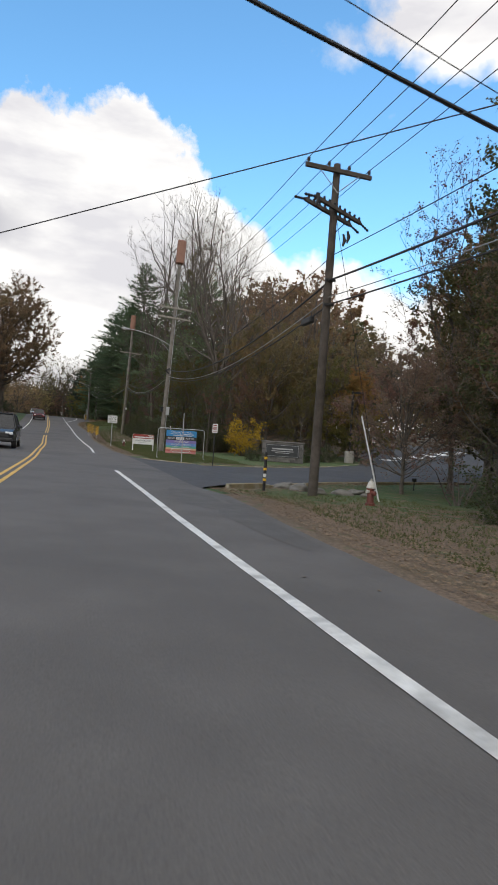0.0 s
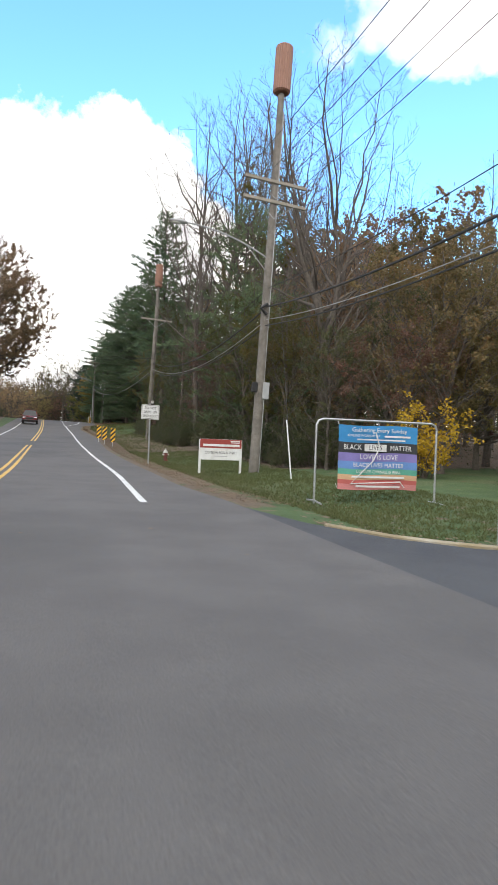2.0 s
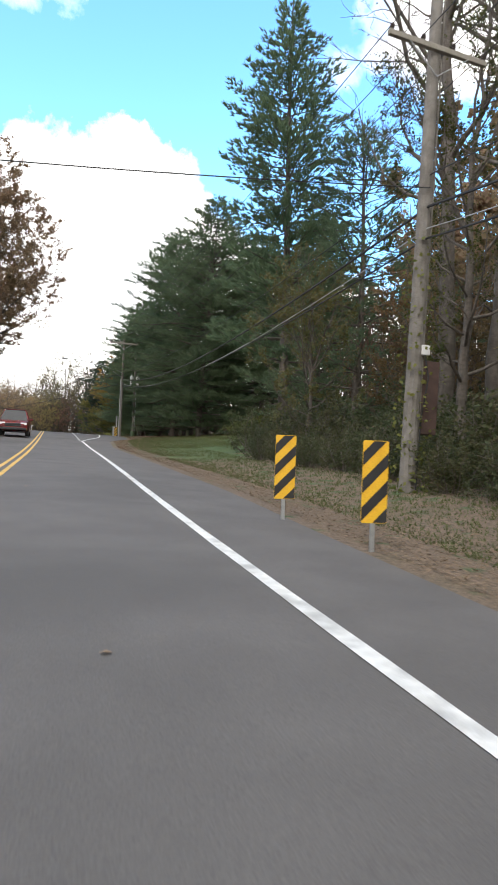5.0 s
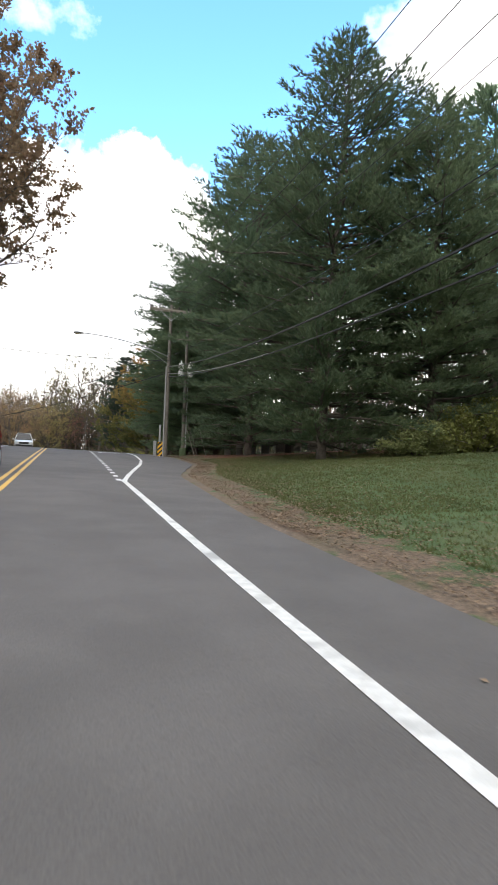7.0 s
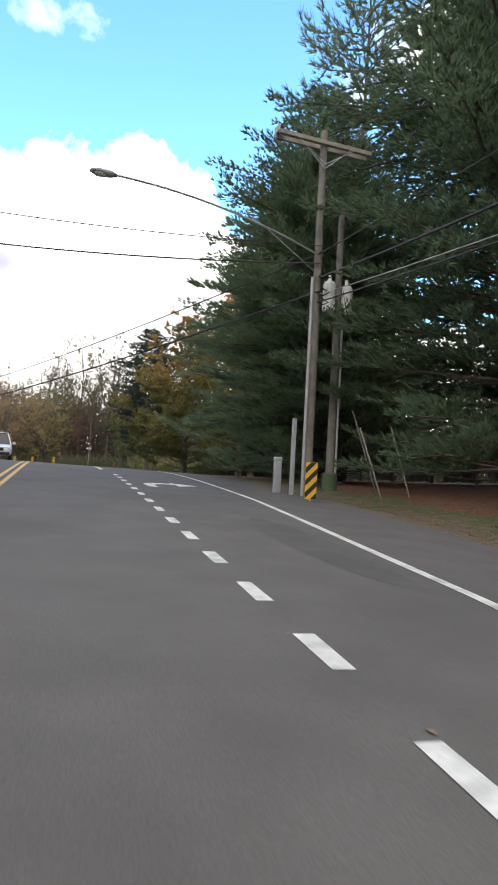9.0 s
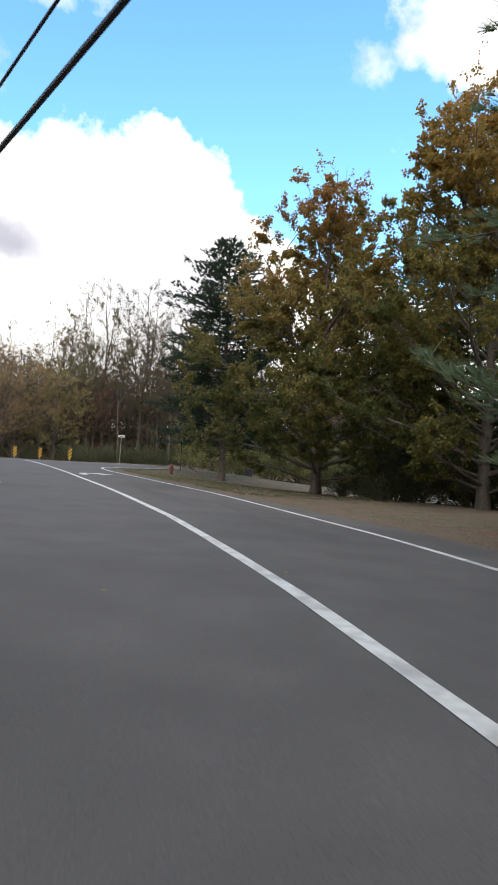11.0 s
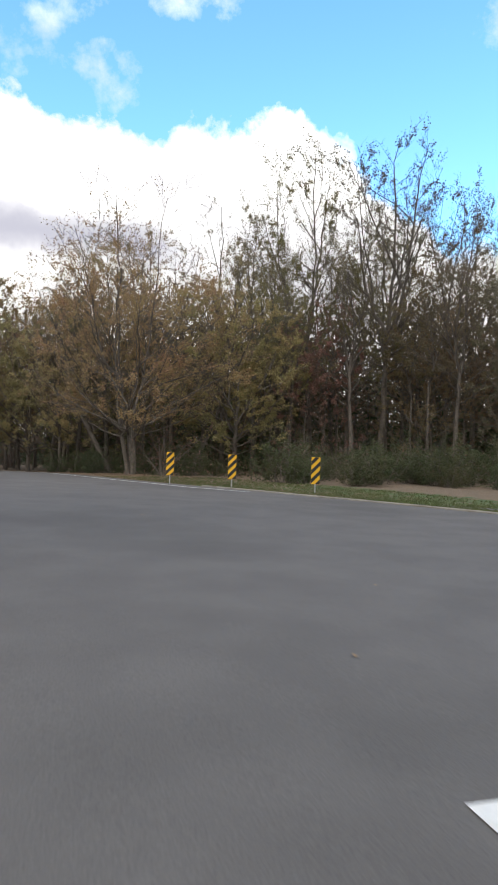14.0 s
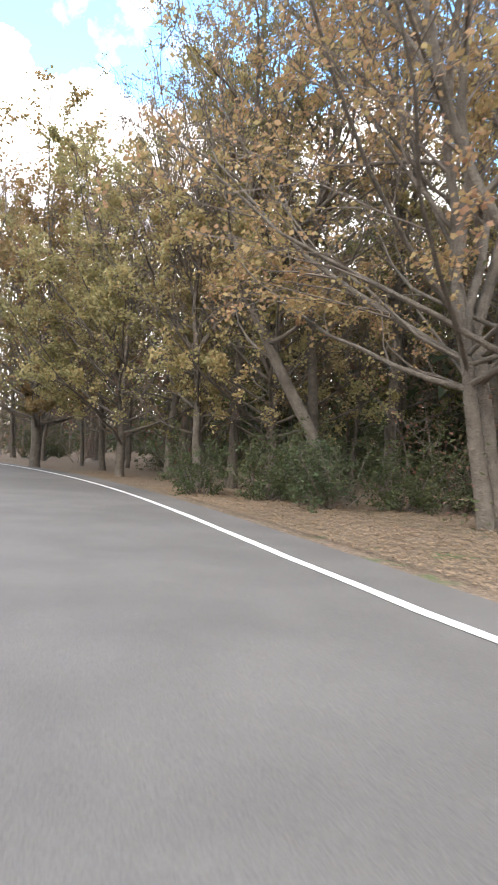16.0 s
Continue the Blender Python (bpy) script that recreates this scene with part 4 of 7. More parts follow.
def make_pine(seed, H, trunk_r, radius, base=.04, name="pine_tree", droop=-.02, mat="pine", tuft=.5, dens=1.0, step=1.0, blades=8, wide=.085, whorl=(4, 6)):
    """A white pine: whorls of near-level boughs, each set with sprays of needles."""
    rng = random.Random(seed)
    tv, tf, wv, wf, lv, lf = [], [], [], [], [], []
    trunk, trad = grow(rng, Vector((0, 0, -.3)), Vector((0, 0, 1)), H, trunk_r, .03, 16, .012, .02)
    tube_data(trunk, trad, 9, tv, tf)
    z = H * base
    while z < H * .985:
        f = z / H
        i = min(int(f * 16), 15)
        c = trunk[i].lerp(trunk[i + 1], f * 16 - i)
        n = rng.randint(*whorl)
        a0 = rng.uniform(0, 6.28)
        prof = math.sin(min(1, (f + .1) / .3) * math.pi / 2) * (1 - ((f - .3) / .7) ** 2.6 if f > .3 else 1)
        for k in range(n):
            L = radius * (prof * rng.uniform(.38, 1.16) * (1 + .22 * math.sin(z * 1.9 + seed) * math.sin(a0 * 2)) + .07)
            if L < .25:
                continue
            a = a0 + k * 6.28 / n + rng.uniform(-.3, .3)
            rise = .05 + .55 * max(0, f - .45)
            pts, rad = grow(rng, c, Vector((math.cos(a), math.sin(a), rise)), L, .02 + .018 * L * .5, .008, 6, .06, .02 + droop)
            tube_data(pts, rad, 4, wv, wf)
            m = max(4, int(L * 4.2 * dens))
            for j in range(m):
                g = .18 + .82 * (j + rng.random()) / m
                i2 = min(int(g * 6), 5)
                q = pts[i2].lerp(pts[i2 + 1], min(1, g * 6 - i2))
                out = (pts[i2 + 1] - pts[i2]).normalized()
                side = sideways(rng, out, rng.uniform(.5, 1.1), rng.uniform(0, 6.28))
                side.z = side.z * .25 + .10
                sub = L * .26 * (1.15 - g) + .25
                for h in range(max(2, int(sub * 3.4))):
                    p = q + side * sub * (h + 1) / max(2, int(sub * 3.4)) + Vector((rng.gauss(0, .05), rng.gauss(0, .05), rng.gauss(0, .04)))
                    for b in range(blades):
                        dn = (side * .75 + out * .5 + Vector((rng.gauss(0, .42), rng.gauss(0, .42), rng.gauss(.42, .3)))).normalized()
                        w = dn.orthogonal().normalized() * tuft * wide
                        w = Matrix.Rotation(rng.uniform(0, 6.28), 3, dn) @ w
                        i3 = len(lv)
                        lv.extend((p - w * .6, p + w * .6, p + dn * tuft * rng.uniform(.7, 1.2)))
                        lf.append((i3, i3 + 1, i3 + 2))
        z += rng.uniform(.6, 1.0) * (1.15 - .5 * f) * step
    for k in range(int(60 * base)):
        zz = H * base * rng.uniform(.35, 1.05)
        a = rng.uniform(0, 6.28)
        pts, rad = grow(rng, Vector((0, 0, zz)), Vector((math.cos(a), math.sin(a), rng.uniform(-.15, .35))), radius * rng.uniform(.25, .55), .03, .006, 6, .12, .0)
        tube_data(pts, rad, 4, wv, wf)
        for j in range(5):
            q = pts[rng.randint(2, 5)]
            p2, r2 = grow(rng, q, Vector((math.cos(a) + rng.gauss(0, .6), math.sin(a) + rng.gauss(0, .6), rng.gauss(0, .3))), rng.uniform(.4, 1.1), .01, .004, 2, .2, 0)
            tube_data(p2, r2, 3, wv, wf)
    e = new(name)
    e.empty_display_size = .5
    mesh_object("trunk", tv, tf, M["bark"], e, smooth=True)
    tagged(mesh_object("bough_mass", wv, wf, M["bark"], e), kind="stuff")
    tagged(mesh_object("foliage", lv, lf, LEAF[mat], e), kind="stuff")
    return e


def make_bush(seed, H, R, leaves, size, mat, stems=14, name="bush", upright=.7):
    rng = random.Random(seed)
    wv, wf, lv, lf = [], [], [], []
    for k in range(stems):
        a = rng.uniform(0, 6.28)
        d = Vector((math.cos(a) * rng.uniform(.1, 1), math.sin(a) * rng.uniform(.1, 1), upright + rng.random() * .6))
        L = H * rng.uniform(.6, 1.05)
        pts, rad = grow(rng, Vector((math.cos(a) * R * .25 * rng.random(), math.sin(a) * R * .25 * rng.random(), -.05)), d, L, .018 + .006 * H, .005, 5, .14, .02)
        tube_data(pts, rad, 4, wv, wf)
        for j in range(7):
            q = pts[rng.randint(1, 5)]
            p3, r3 = grow(rng, q, sideways(rng, d.normalized(), rng.uniform(.5, 1.2), rng.uniform(0, 6.28)), L * rng.uniform(.2, .42), .008, .003, 3, .2, .03)
            tube_data(p3, r3, 3, wv, wf)
            for h in range(leaves // (stems * 7)):
                p = p3[rng.randint(0, 2)].lerp(p3[3], rng.random()) + Vector((rng.gauss(0, .1), rng.gauss(0, .1), rng.gauss(0, .08)))
                leaf_quad(rng, p, size, lv, lf)
    e = new(name)
    e.empty_display_size = .3
    tagged(mesh_object("stem_mass", wv, wf, M["twig"], e), kind="stuff")
    if lf:
        tagged(mesh_object("foliage", lv, lf, LEAF[mat], e), kind="stuff")
    return e
PROTO = dict(
    bare=[make_tree(k, 22, .25, 4.4, 8.5, 700, .08, "olive", fork=.42, leaders=n, limbs=4, fine=.9, twigs=.65, lean=.02, out=.9) for k, n in ((11, 3), (12, 2), (13, 3))],
    spread=[make_tree(k, 21.5, .3, 5.4, 7.0, 900, .08, "olive", fork=.32, leaders=4, limbs=4, fine=.95, twigs=1.0, out=.9) for k in (10,)],
    airy=[make_tree(k, 22, .24, 4.8, 8.0, 15000, .12, "olive", fork=.4, leaders=3, limbs=6, fine=.9, twigs=.7, clump=1.2, lean=.03) for k in (17, 18, 19)],
    haze=[make_tree(k, 15, .13, 3.4, 3.0, 5000, .12, m, fork=.4, leaders=2, limbs=7, fine=.9, twigs=.9, lean=.05) for k, m in ((21, "russet"), (22, "russet"), (23, "olive"))],
    orange=[make_tree(k, 13, .2, 4.4, 2.2, 24000, .16, "orange", fork=.32, leaders=3, limbs=14, fine=.9, twigs=.4, clump=.6) for k in (31, 32)],
    amber=[make_tree(k, 15.5, .26, 7.4, 1.0, 125000, .165, "amber", fork=.34, leaders=4, limbs=36, fine=.85, twigs=.3, peak=.8, bare_top=.06, level=.55, clump=.35, cone=True) for k in (40,)],
    maple=[make_tree(38, 14.6, .2, 6.4, 2.8, 50000, .105, "maple", fork=.22, leaders=2, limbs=22, fine=.9, twigs=.6, stems=3, lean=.16, bare_top=.2, level=.3, clump=.9),
           make_tree(39, 12.5, .18, 4.8, 2.0, 44000, .13, "maple", fork=.3, leaders=3, limbs=16, fine=.9, twigs=.5, level=.3, clump=.7)],
    near=[make_tree(k, 14, .17, 4.4, 2.8, 8000, .09, m, fork=.4, leaders=3, limbs=8, fine=.9, twigs=.9, clump=1.3, lean=.1) for k, m in ((36, "olive"), (37, "russet"))],
    leaning=[make_tree(k, 14, .2, 4.6, 5.0, 6000, .09, "olive", fork=.45, leaders=3, limbs=5, fine=.9, twigs=.8, clump=1.3, lean=.55) for k in (66,)],
    oak=[make_tree(k, 20, .38, 7.5, 4.0, 40000, .28, "oak", fork=.35, leaders=4, limbs=18, fine=.7, twigs=.25, clump=.4) for k in (41,)],
    giant=[make_tree(k, 26, .5, 9.2, 7.0, 115000, .25, "oak", fork=.38, leaders=6, limbs=34, fine=.9, twigs=.3, clump=.4) for k in (43,)],
    green=[make_tree(k, 14, .18, 4.0, 2.0, 15000, .15, "green", fork=.4, leaders=3, limbs=12, fine=.9, twigs=.4, clump=.8) for k in (51,)],
    tallgreen=[make_tree(k, 22, .24, 4.0, 5.0, 14000, .13, "green", fork=.5, leaders=2, limbs=14, fine=.9, twigs=.4, clump=1.5) for k in (52,)],
    russet=[make_tree(k, 9, .13, 4.0, 1.4, 11000, .12, "russet", fork=.3, leaders=3, limbs=10, fine=.9, twigs=.5, level=.5, clump=.8) for k in (61,)],
    bare_far=[make_tree(k, 22, .24, 4.4, 8.5, 1300, .14, "olive", fork=.42, leaders=3, limbs=5, fine=.75, twigs=.5, sides=(5, 4, 3)) for k in (14, 15)],
    haze_far=[make_tree(k, 16, .14, 4.0, 2.2, 5600, .19, m, fork=.4, leaders=2, limbs=8, fine=.75, twigs=.35, sides=(5, 3, 3)) for k, m in ((24, "russet"), (25, "olive"), (26, "russet"))],
    orange_far=[make_tree(k, 13, .2, 4.8, 2.0, 9000, .26, "orange", fork=.32, leaders=3, limbs=12, fine=.7, twigs=.2, sides=(5, 3, 3)) for k in (34, 35)],
    oak_far=[make_tree(k, 20, .38, 7.4, 3.5, 11000, .42, "oak", fork=.35, leaders=4, limbs=16, fine=.5, twigs=.2, sides=(5, 3, 3)) for k in (44,)],
    green_far=[make_tree(k, 14, .18, 4.4, 1.6, 8000, .27, "green", fork=.4, leaders=3, limbs=10, fine=.7, twigs=.2, sides=(5, 3, 3)) for k in (54,)],
    russet_far=[make_tree(k, 9, .13, 4.0, 1.2, 6000, .22, "russet", fork=.3, leaders=3, limbs=10, fine=.7, twigs=.2, level=.4, sides=(5, 3, 3)) for k in (64,)],
    pine=[make_pine(k, 24, .34, 7.4, tuft=.30, dens=1.5, step=.74, wide=.16, base=.05, blades=9, whorl=(6, 8)) for k in (71, 72)],
    tallpine=[make_pine(k, 26, .3, 4.0, base=.2, tuft=.34, dens=1.6, step=.85, wide=.17, blades=8, whorl=(4, 7), droop=.015) for k in (75,)],
    dusky=[make_pine(k, 17, .26, 4.3, base=.15, mat="shaded_pine", tuft=.25, dens=2.6, step=.54, wide=.14, blades=10, whorl=(6, 8), droop=-.012) for k in (76,)],
    pine_far=[make_pine(k, 24, .34, 7.2, tuft=.75, dens=.6, step=1.1, blades=5, wide=.17) for k in (74,)],
    slim=[make_pine(k, 18, .24, 4.6, tuft=.46, step=1.0, blades=7) for k in (81,)],
    under=[make_bush(k, 2.6, 1.8, 3600, .13, "under", 16, upright=.5) for k in (91, 92)],
    lit=[make_bush(k, 3.2, 1.9, 2200, .15, "lime", 14) for k in (93,)],
    scrub=[make_bush(k, 3.4, 1.7, 300, .12, "russet", 8) for k in (95, 96)],
    juniper=[make_bush(k, 1.7, 2.6, 11500, .14, "juniper", 40, "juniper_bush", .3) for k in (97,)],
    gold=[make_bush(k, 3.0, 1.5, 3600, .15, "gold", 22, "golden_bush", .9) for k in (99,)],
)
LABELS = dict(
    maple=("spreading maple tree with golden and orange leaves", "tree"),
    airy=("tall woodland tree with thin grey-green leaves", "tree"), spread=("tall bare tree with wide ascending limbs", "tree"),
    leaning=("leaning woodland tree with sparse olive leaves", "tree"),
    tallgreen=("tall narrow tree with dull green leaves", "tree"), amber=("broad maple tree with dense amber and olive leaves", "tree"),
    giant=("very tall oak tree with dense bronze brown leaves", "tree"),
    near=("woodland tree with thinning olive and brown leaves", "tree"), bare=("tall bare autumn tree with grey branches", "tree"), haze=("thin woodland tree with few brown leaves", "tree"),
    orange=("maple tree with orange and yellow leaves", "tree"), oak=("large oak tree with dull brown leaves", "tree"),
    green=("tree with dull green turning leaves", "tree"), russet=("small tree with russet red leaves", "tree"),
    pine=("tall dark green white pine with level boughs", "pine tree"), slim=("slender dark green pine tree", "pine tree"), tallpine=("tall narrow dark pine beside the wood", "pine tree"), dusky=("broad pine with low boughs on the corner, green needles coloured as in shade", "pine tree"),
    under=("dark green undergrowth bush at the wood's edge", "bush"), scrub=("bare brown scrub at the wood's edge", "bush"),
    lit=("yellow-green leafy bush beside the side street", "bush"),
    juniper=("low spreading bright green juniper bush", "bush"), gold=("upright bush with golden yellow leaves", "bush"))
USED = set()


def clear_of_road(x, y, room):
    s, d = (float(v[0]) for v in locate(x, y))
    u, v = side_axis(x, y)
    if EDGE_L - room < d < float(tab(EDGE_R, s)) + room or (-4 < u < 90 and abs(v) < 4.5 + room):
        return False
    return not bool(in_drive(np.array([s]), np.array([d]), room)[0])


def beyond(x, y, kind):
    """Whether a tree stands well back from the road."""
    s, d = (float(v[0]) for v in locate(x, y))
    room = max(d - float(tab(EDGE_R, s)), EDGE_L - d)
    return kind == "pine" or room > (11 if s > 205 and d > 0 else 14 if d > 0 else 4)


def plant(kind, x, y, scale=1.0, turn=None, variant=None, high=1.0, close=False):
    rng = random.Random(int(x * 37 + y * 91))
    label, cat = LABELS[kind]
    if kind + "_far" in PROTO and not close and beyond(x, y, kind):
        kind += "_far"
    some = PROTO[kind]
    k = rng.randrange(len(some)) if variant is None else variant % len(some)
    m = pose(x, y, gz(x, y) - .05, 0, 0, rng.uniform(0, 360) if turn is None else turn)
    src = some[k]
    if (kind, k) in USED:
        ob = copy_thing(src, m)
    else:
        ob = src
        USED.add((kind, k))
        ob.matrix_basis = m
    ob.scale = (scale, scale, scale * high)
    return tagged(ob, label, cat, "woodland trees" if cat != "bush" else "roadside bushes")


def plant_sd(kind, s, d, scale=1.0, **kw):
    return plant(kind, *plan(s, d), scale, **kw)


# single trees that stand out: beyond the opposite verge
plant("giant", -4.2, 120.5, .98)
plant_sd("giant", 150, -18, .75, turn=70)
plant_sd("oak", 128, -12.5, .62, close=True)
plant_sd("oak", 112, -16, .95)
plant_sd("oak", 97, -14, .8)
# the wood between the driveway and the lawn
plant("spread", 16.0, 53.4, 1.0, turn=30)
for x, y, k, v in ((18.4, 74.5, 1.1, 1), (17.0, 80.9, 1.42, 1), (18.9, 80.6, 1.5, 2), (20.9, 79.8, 1.5, 0), (22.4, 72.0, 1.2, 2),
                   (19.5, 60.0, .85, 1), (21.8, 56.5, .8, 2), (24.5, 51.0, .75, 0), (12.8, 66.5, .85, 2)):
    plant("bare", x, y, k, variant=v, close=True)
plant("tallgreen", 18.4, 66.5, 1.0)
plant("tallgreen", 14.2, 76.5, .7, turn=220)
plant("slim", 15.9, 66.2, .85, high=1.15)
plant("slim", 19.2, 69.5, .8, high=1.3)
plant("slim", 14.8, 61.0, .6)
for x, y, k, sc in ((18.3, 46.5, "orange", .9), (21.8, 48.5, "orange", .85), (14.2, 49.0, "green", .5), (16.2, 46.6, "russet", .75), (14.0, 53.5, "green", .6), (13.6, 58.5, "green", .7), (14.2, 63.5, "russet", .9),
                    (17.8, 57.0, "haze", .75), (20.5, 53.0, "green", .75), (14.0, 56.0, "green", .6), (13.6, 70.0, "green", .75), (16.6, 62.0, "green", .8), (23, 45, "green", .65), (26, 47, "orange", .9), (25, 43.5, "amber", .5), (20.0, 43.4, "green", .45),
                    (19.8, 86.0, "orange", .7), (21.6, 90.5, "russet", .9), (13.4, 84.6, "green", .6), (17.0, 72.5, "russet", .8), (26.5, 56, "oak", .8), (28, 74, "oak", .95), (27, 86, "oak", 1.0), (32, 62, "green", 1.0)):
    plant(k, x, y, sc, close=x < 24)
plant("tallpine", 16.0, 93.7, .98)
plant_sd("slim", 99, 15.5, .8)
plant_sd("slim", 92, 14.5, 1.0)
# the pines behind the lawn and along the turning lane
plant("pine", 17.0, 115.4, .76, variant=0, high=1.18, close=True)
plant("pine", 22.4, 114.4, .74, variant=1, high=1.02, close=True, turn=40)
plant("pine", 17.4, 128.0, .84, variant=1, high=1.1, close=True)
plant("pine", 15.6, 136.0, .56, variant=0, close=True, turn=70)
plant("pine", 29.5, 118.5, .9, variant=0, turn=160)
plant_sd("pine", 137, 10.2, .68, variant=0, close=True)
plant_sd("pine", 143, 10.8, .66, variant=1)
plant_sd("pine", 134, 17, .95, variant=0)
plant_sd("slim", 149, 10.5, .8)
plant_sd("slim", 141, 13, .95, high=1.55)
# the amber maples and the pine at the side street
plant("amber", 16.6, 166.9, .97, turn=20, high=1.0)
for x, y, k in ((19.5, 165.0, .7), (21.5, 162.5, .9), (18.6, 168.5, .6), (23.0, 160.0, .9), (17.8, 163.4, .45), (24.5, 165.5, 1.0), (21.0, 169.5, .8), (25.5, 157.5, 1.0), (22.0, 156.5, .8)):
    plant("under", x, y, k)
plant("amber", 20.6, 160.4, 1.0, turn=150, high=1.12)
plant_sd("pine", 169, 20, .6, close=True, variant=0)
plant_sd("pine", 162, 21, .62, close=True, variant=1)
for k in range(9):
    plant_sd("under", 152 + 2.3 * k, 17.5 + .8 * (k % 3), 1.1 + .15 * (k % 2))
# the corner pine; its shade is in the needle colour
plant("dusky", 15.2, 178.5, .95, high=.95, turn=60)
# the maples and tall trees at the far corner of the side street
plant("maple", -1.25, 215.5, 1.08, variant=0, turn=40)
plant("maple", -5.0, 224.2, 1.0, variant=1)
plant("leaning", -3.0, 220.6, .9, turn=150)
plant("leaning", 1.8, 220.2, .9, turn=20)
plant("maple", 4.6, 218.8, 1.0, variant=1, turn=100)
plant("maple", -10.5, 228.5, 1.0, variant=1, turn=200)
plant("orange", -15.5, 233, 1.25)
for x, y, k, v in ((10.6, 226.3, 1.12, 0), (6.6, 227.5, .95, 1), (4.2, 229.5, 1.0, 2), (14.9, 222.4, 1.1, 1), (17.0, 228.0, 1.08, 2), (12.2, 219.6, .72, 0), (20.5, 225.0, 1.0, 0), (24.5, 229.0, .98, 1), (28.5, 224.0, .9, 2), (33, 227, .9, 0), (38, 222, .75, 1),
                   (18.2, 217.5, .72, 2), (23.5, 216.0, .68, 1), (29.5, 214.0, .66, 0), (8.4, 221.2, .7, 2), (-3.9, 223.0, .75, 0), (-1.6, 224.2, .8, 1), (.6, 221.8, .7, 2), (-6.2, 225.0, .72, 1)):
    plant("airy", x, y, k, variant=v)
for x, y, k, v in ((2.6, 224.5, .62, 0), (9.0, 231.0, .9, 1), (13.5, 232.0, .85, 2), (-8.6, 231.0, .7, 0), (36, 216, .66, 1), (21, 232, .8, 2)):
    plant("bare", x, y, k, variant=v, close=True)
plant("near", -7.4, 226.5, .95, variant=0)
for s, d, k in ((30, 80, 1.4), (42, 84, 1.5), (52, 79, 1.35), (60, 88, 1.6), (70, 80, 1.4), (79, 86, 1.5), (88, 78, 1.3), (97, 84, 1.5), (36, 92, 1.5), (106, 79, 1.4)):
    plant_sd(("oak", "green", "oak", "haze")[s % 4], s, d, k)
plant_sd("near", 224, 5.2, .85, variant=1)
plant_sd("near", 229, 6.2, 1.0, variant=0)
plant_sd("near", 234, 5.4, .9, variant=1)
plant_sd("gold", 44.5, 12.8, .9)
for s, d, k in ((39.6, 15.9, .5), (38.2, 11.6, .4), (40.6, 14.2, .55), (41, 18, .5)):
    plant_sd("under", s, d, k)
plant_sd("juniper", 112.5, 15.2, .95, high=.9)
plant_sd("juniper", 111.8, 17.6, 1.25, turn=40)
plant_sd("juniper", 112.5, 20.5, 1.35, turn=200)
# the corner before the driveway
plant("russet", 12.7, 18.8, .66, close=True)
plant("russet", 13.9, 20.6, .6, close=True, turn=80)
for s, d, k, sc in ((20.5, 15.5, "green", .8), (14, 13, "haze", .8), (11, 11.5, "green", .8), (7, 13, "haze", .9), (18, 18, "green", .85), (3, 11.5, "green", .85), (12, 18, "oak", .7), (24, 19.5, "haze", .75), (0, 16, "oak", .8), (21.5, 14.5, "haze", .9), (17.5, 16.5, "bare", .62), (25.5, 21, "bare", .6), (15, 15.5, "oak", .6), (9.5, 10.4, "haze", .8), (13, 11.2, "green", .7), (19, 17, "oak", .58), (6, 9.8, "haze", .8), (16.5, 11.5, "scrub", .7), (12, 9.8, "under", .6), (22, 17.5, "russet", .8)):
    plant_sd(k, s, d, sc, close=True)
for x, y, k, sc in ((20.0, 22.0, "oak", .6), (18.2, 17.4, "green", .85), (22.6, 25.0, "green", .9), (15.4, 12.6, "green", .8), (24.0, 19.0, "oak", .7), (27.5, 28.5, "green", .9), (30.5, 34.0, "oak", .75), (25.5, 29.5, "haze", .85), (19.4, 19.6, "haze", .9), (23.5, 22.0, "russet", .9),
                    (14.6, 13.6, "under", .6), (16.4, 15.6, "under", .65), (18.4, 17.6, "under", .6), (19.9, 19.2, "under", .6), (13.0, 11.3, "under", .6), (21.6, 20.8, "under", .7), (17.5, 14.0, "under", .9), (20.5, 16.5, "under", 1.0), (24.0, 23.0, "under", .8), (26.5, 25.5, "under", .9)):
    plant(k, x, y, sc, close=True)


def wood(seed, n, area, kinds, scales, gap=2.6):
    """Scatters trees over an area given as a function from two random numbers to s, d or x, y."""
    rng = random.Random(seed)
    put, tries = [], 0
    while len(put) < n and tries < n * 30:
        tries += 1
        x, y = area(rng.random(), rng.random())
        if clear_of_road(x, y, 2.6) and all((x - a) ** 2 + (y - b) ** 2 > gap * gap for a, b in put):
            put.append((x, y))
            plant(rng.choice(kinds), x, y, rng.uniform(*scales))


wood(1, 26, lambda a, b: plan(30 + 200 * a, -10 - 22 * b), ["oak", "orange", "haze", "oak", "green"], (.6, .95), 5)
wood(2, 16, lambda a, b: (-6 + 16 * a, 227 + 16 * b), ["haze", "haze", "green"], (.6, .85), 2.2)
wood(12, 60, lambda a, b: (7 + 50 * a, 214 + 30 * b - 8 * a), ["haze", "haze", "haze", "airy", "haze"], (.62, .9), 2.2)
wood(3, 8, lambda a, b: (-34 + 16 * a, 226 + 24 * b), ["orange", "orange", "haze"], (1.0, 1.35), 4)
for s, d, k in ((92, 31, 1.2), (98, 36, 1.3), (104, 33, 1.15), (110, 40, 1.35), (91, 38, 1.3), (116, 36, 1.2)):
    plant_sd("oak", s, d, k)
wood(4, 24, lambda a, b: plan(46 + 46 * a, 24 + 18 * b), ["green", "haze", "green", "orange", "russet", "oak", "haze"], (.7, 1.0), 4)
wood(17, 22, lambda a, b: plan(82 + 22 * a, 38 + 42 * b), ["haze", "green", "oak", "haze"], (.75, 1.05), 4)
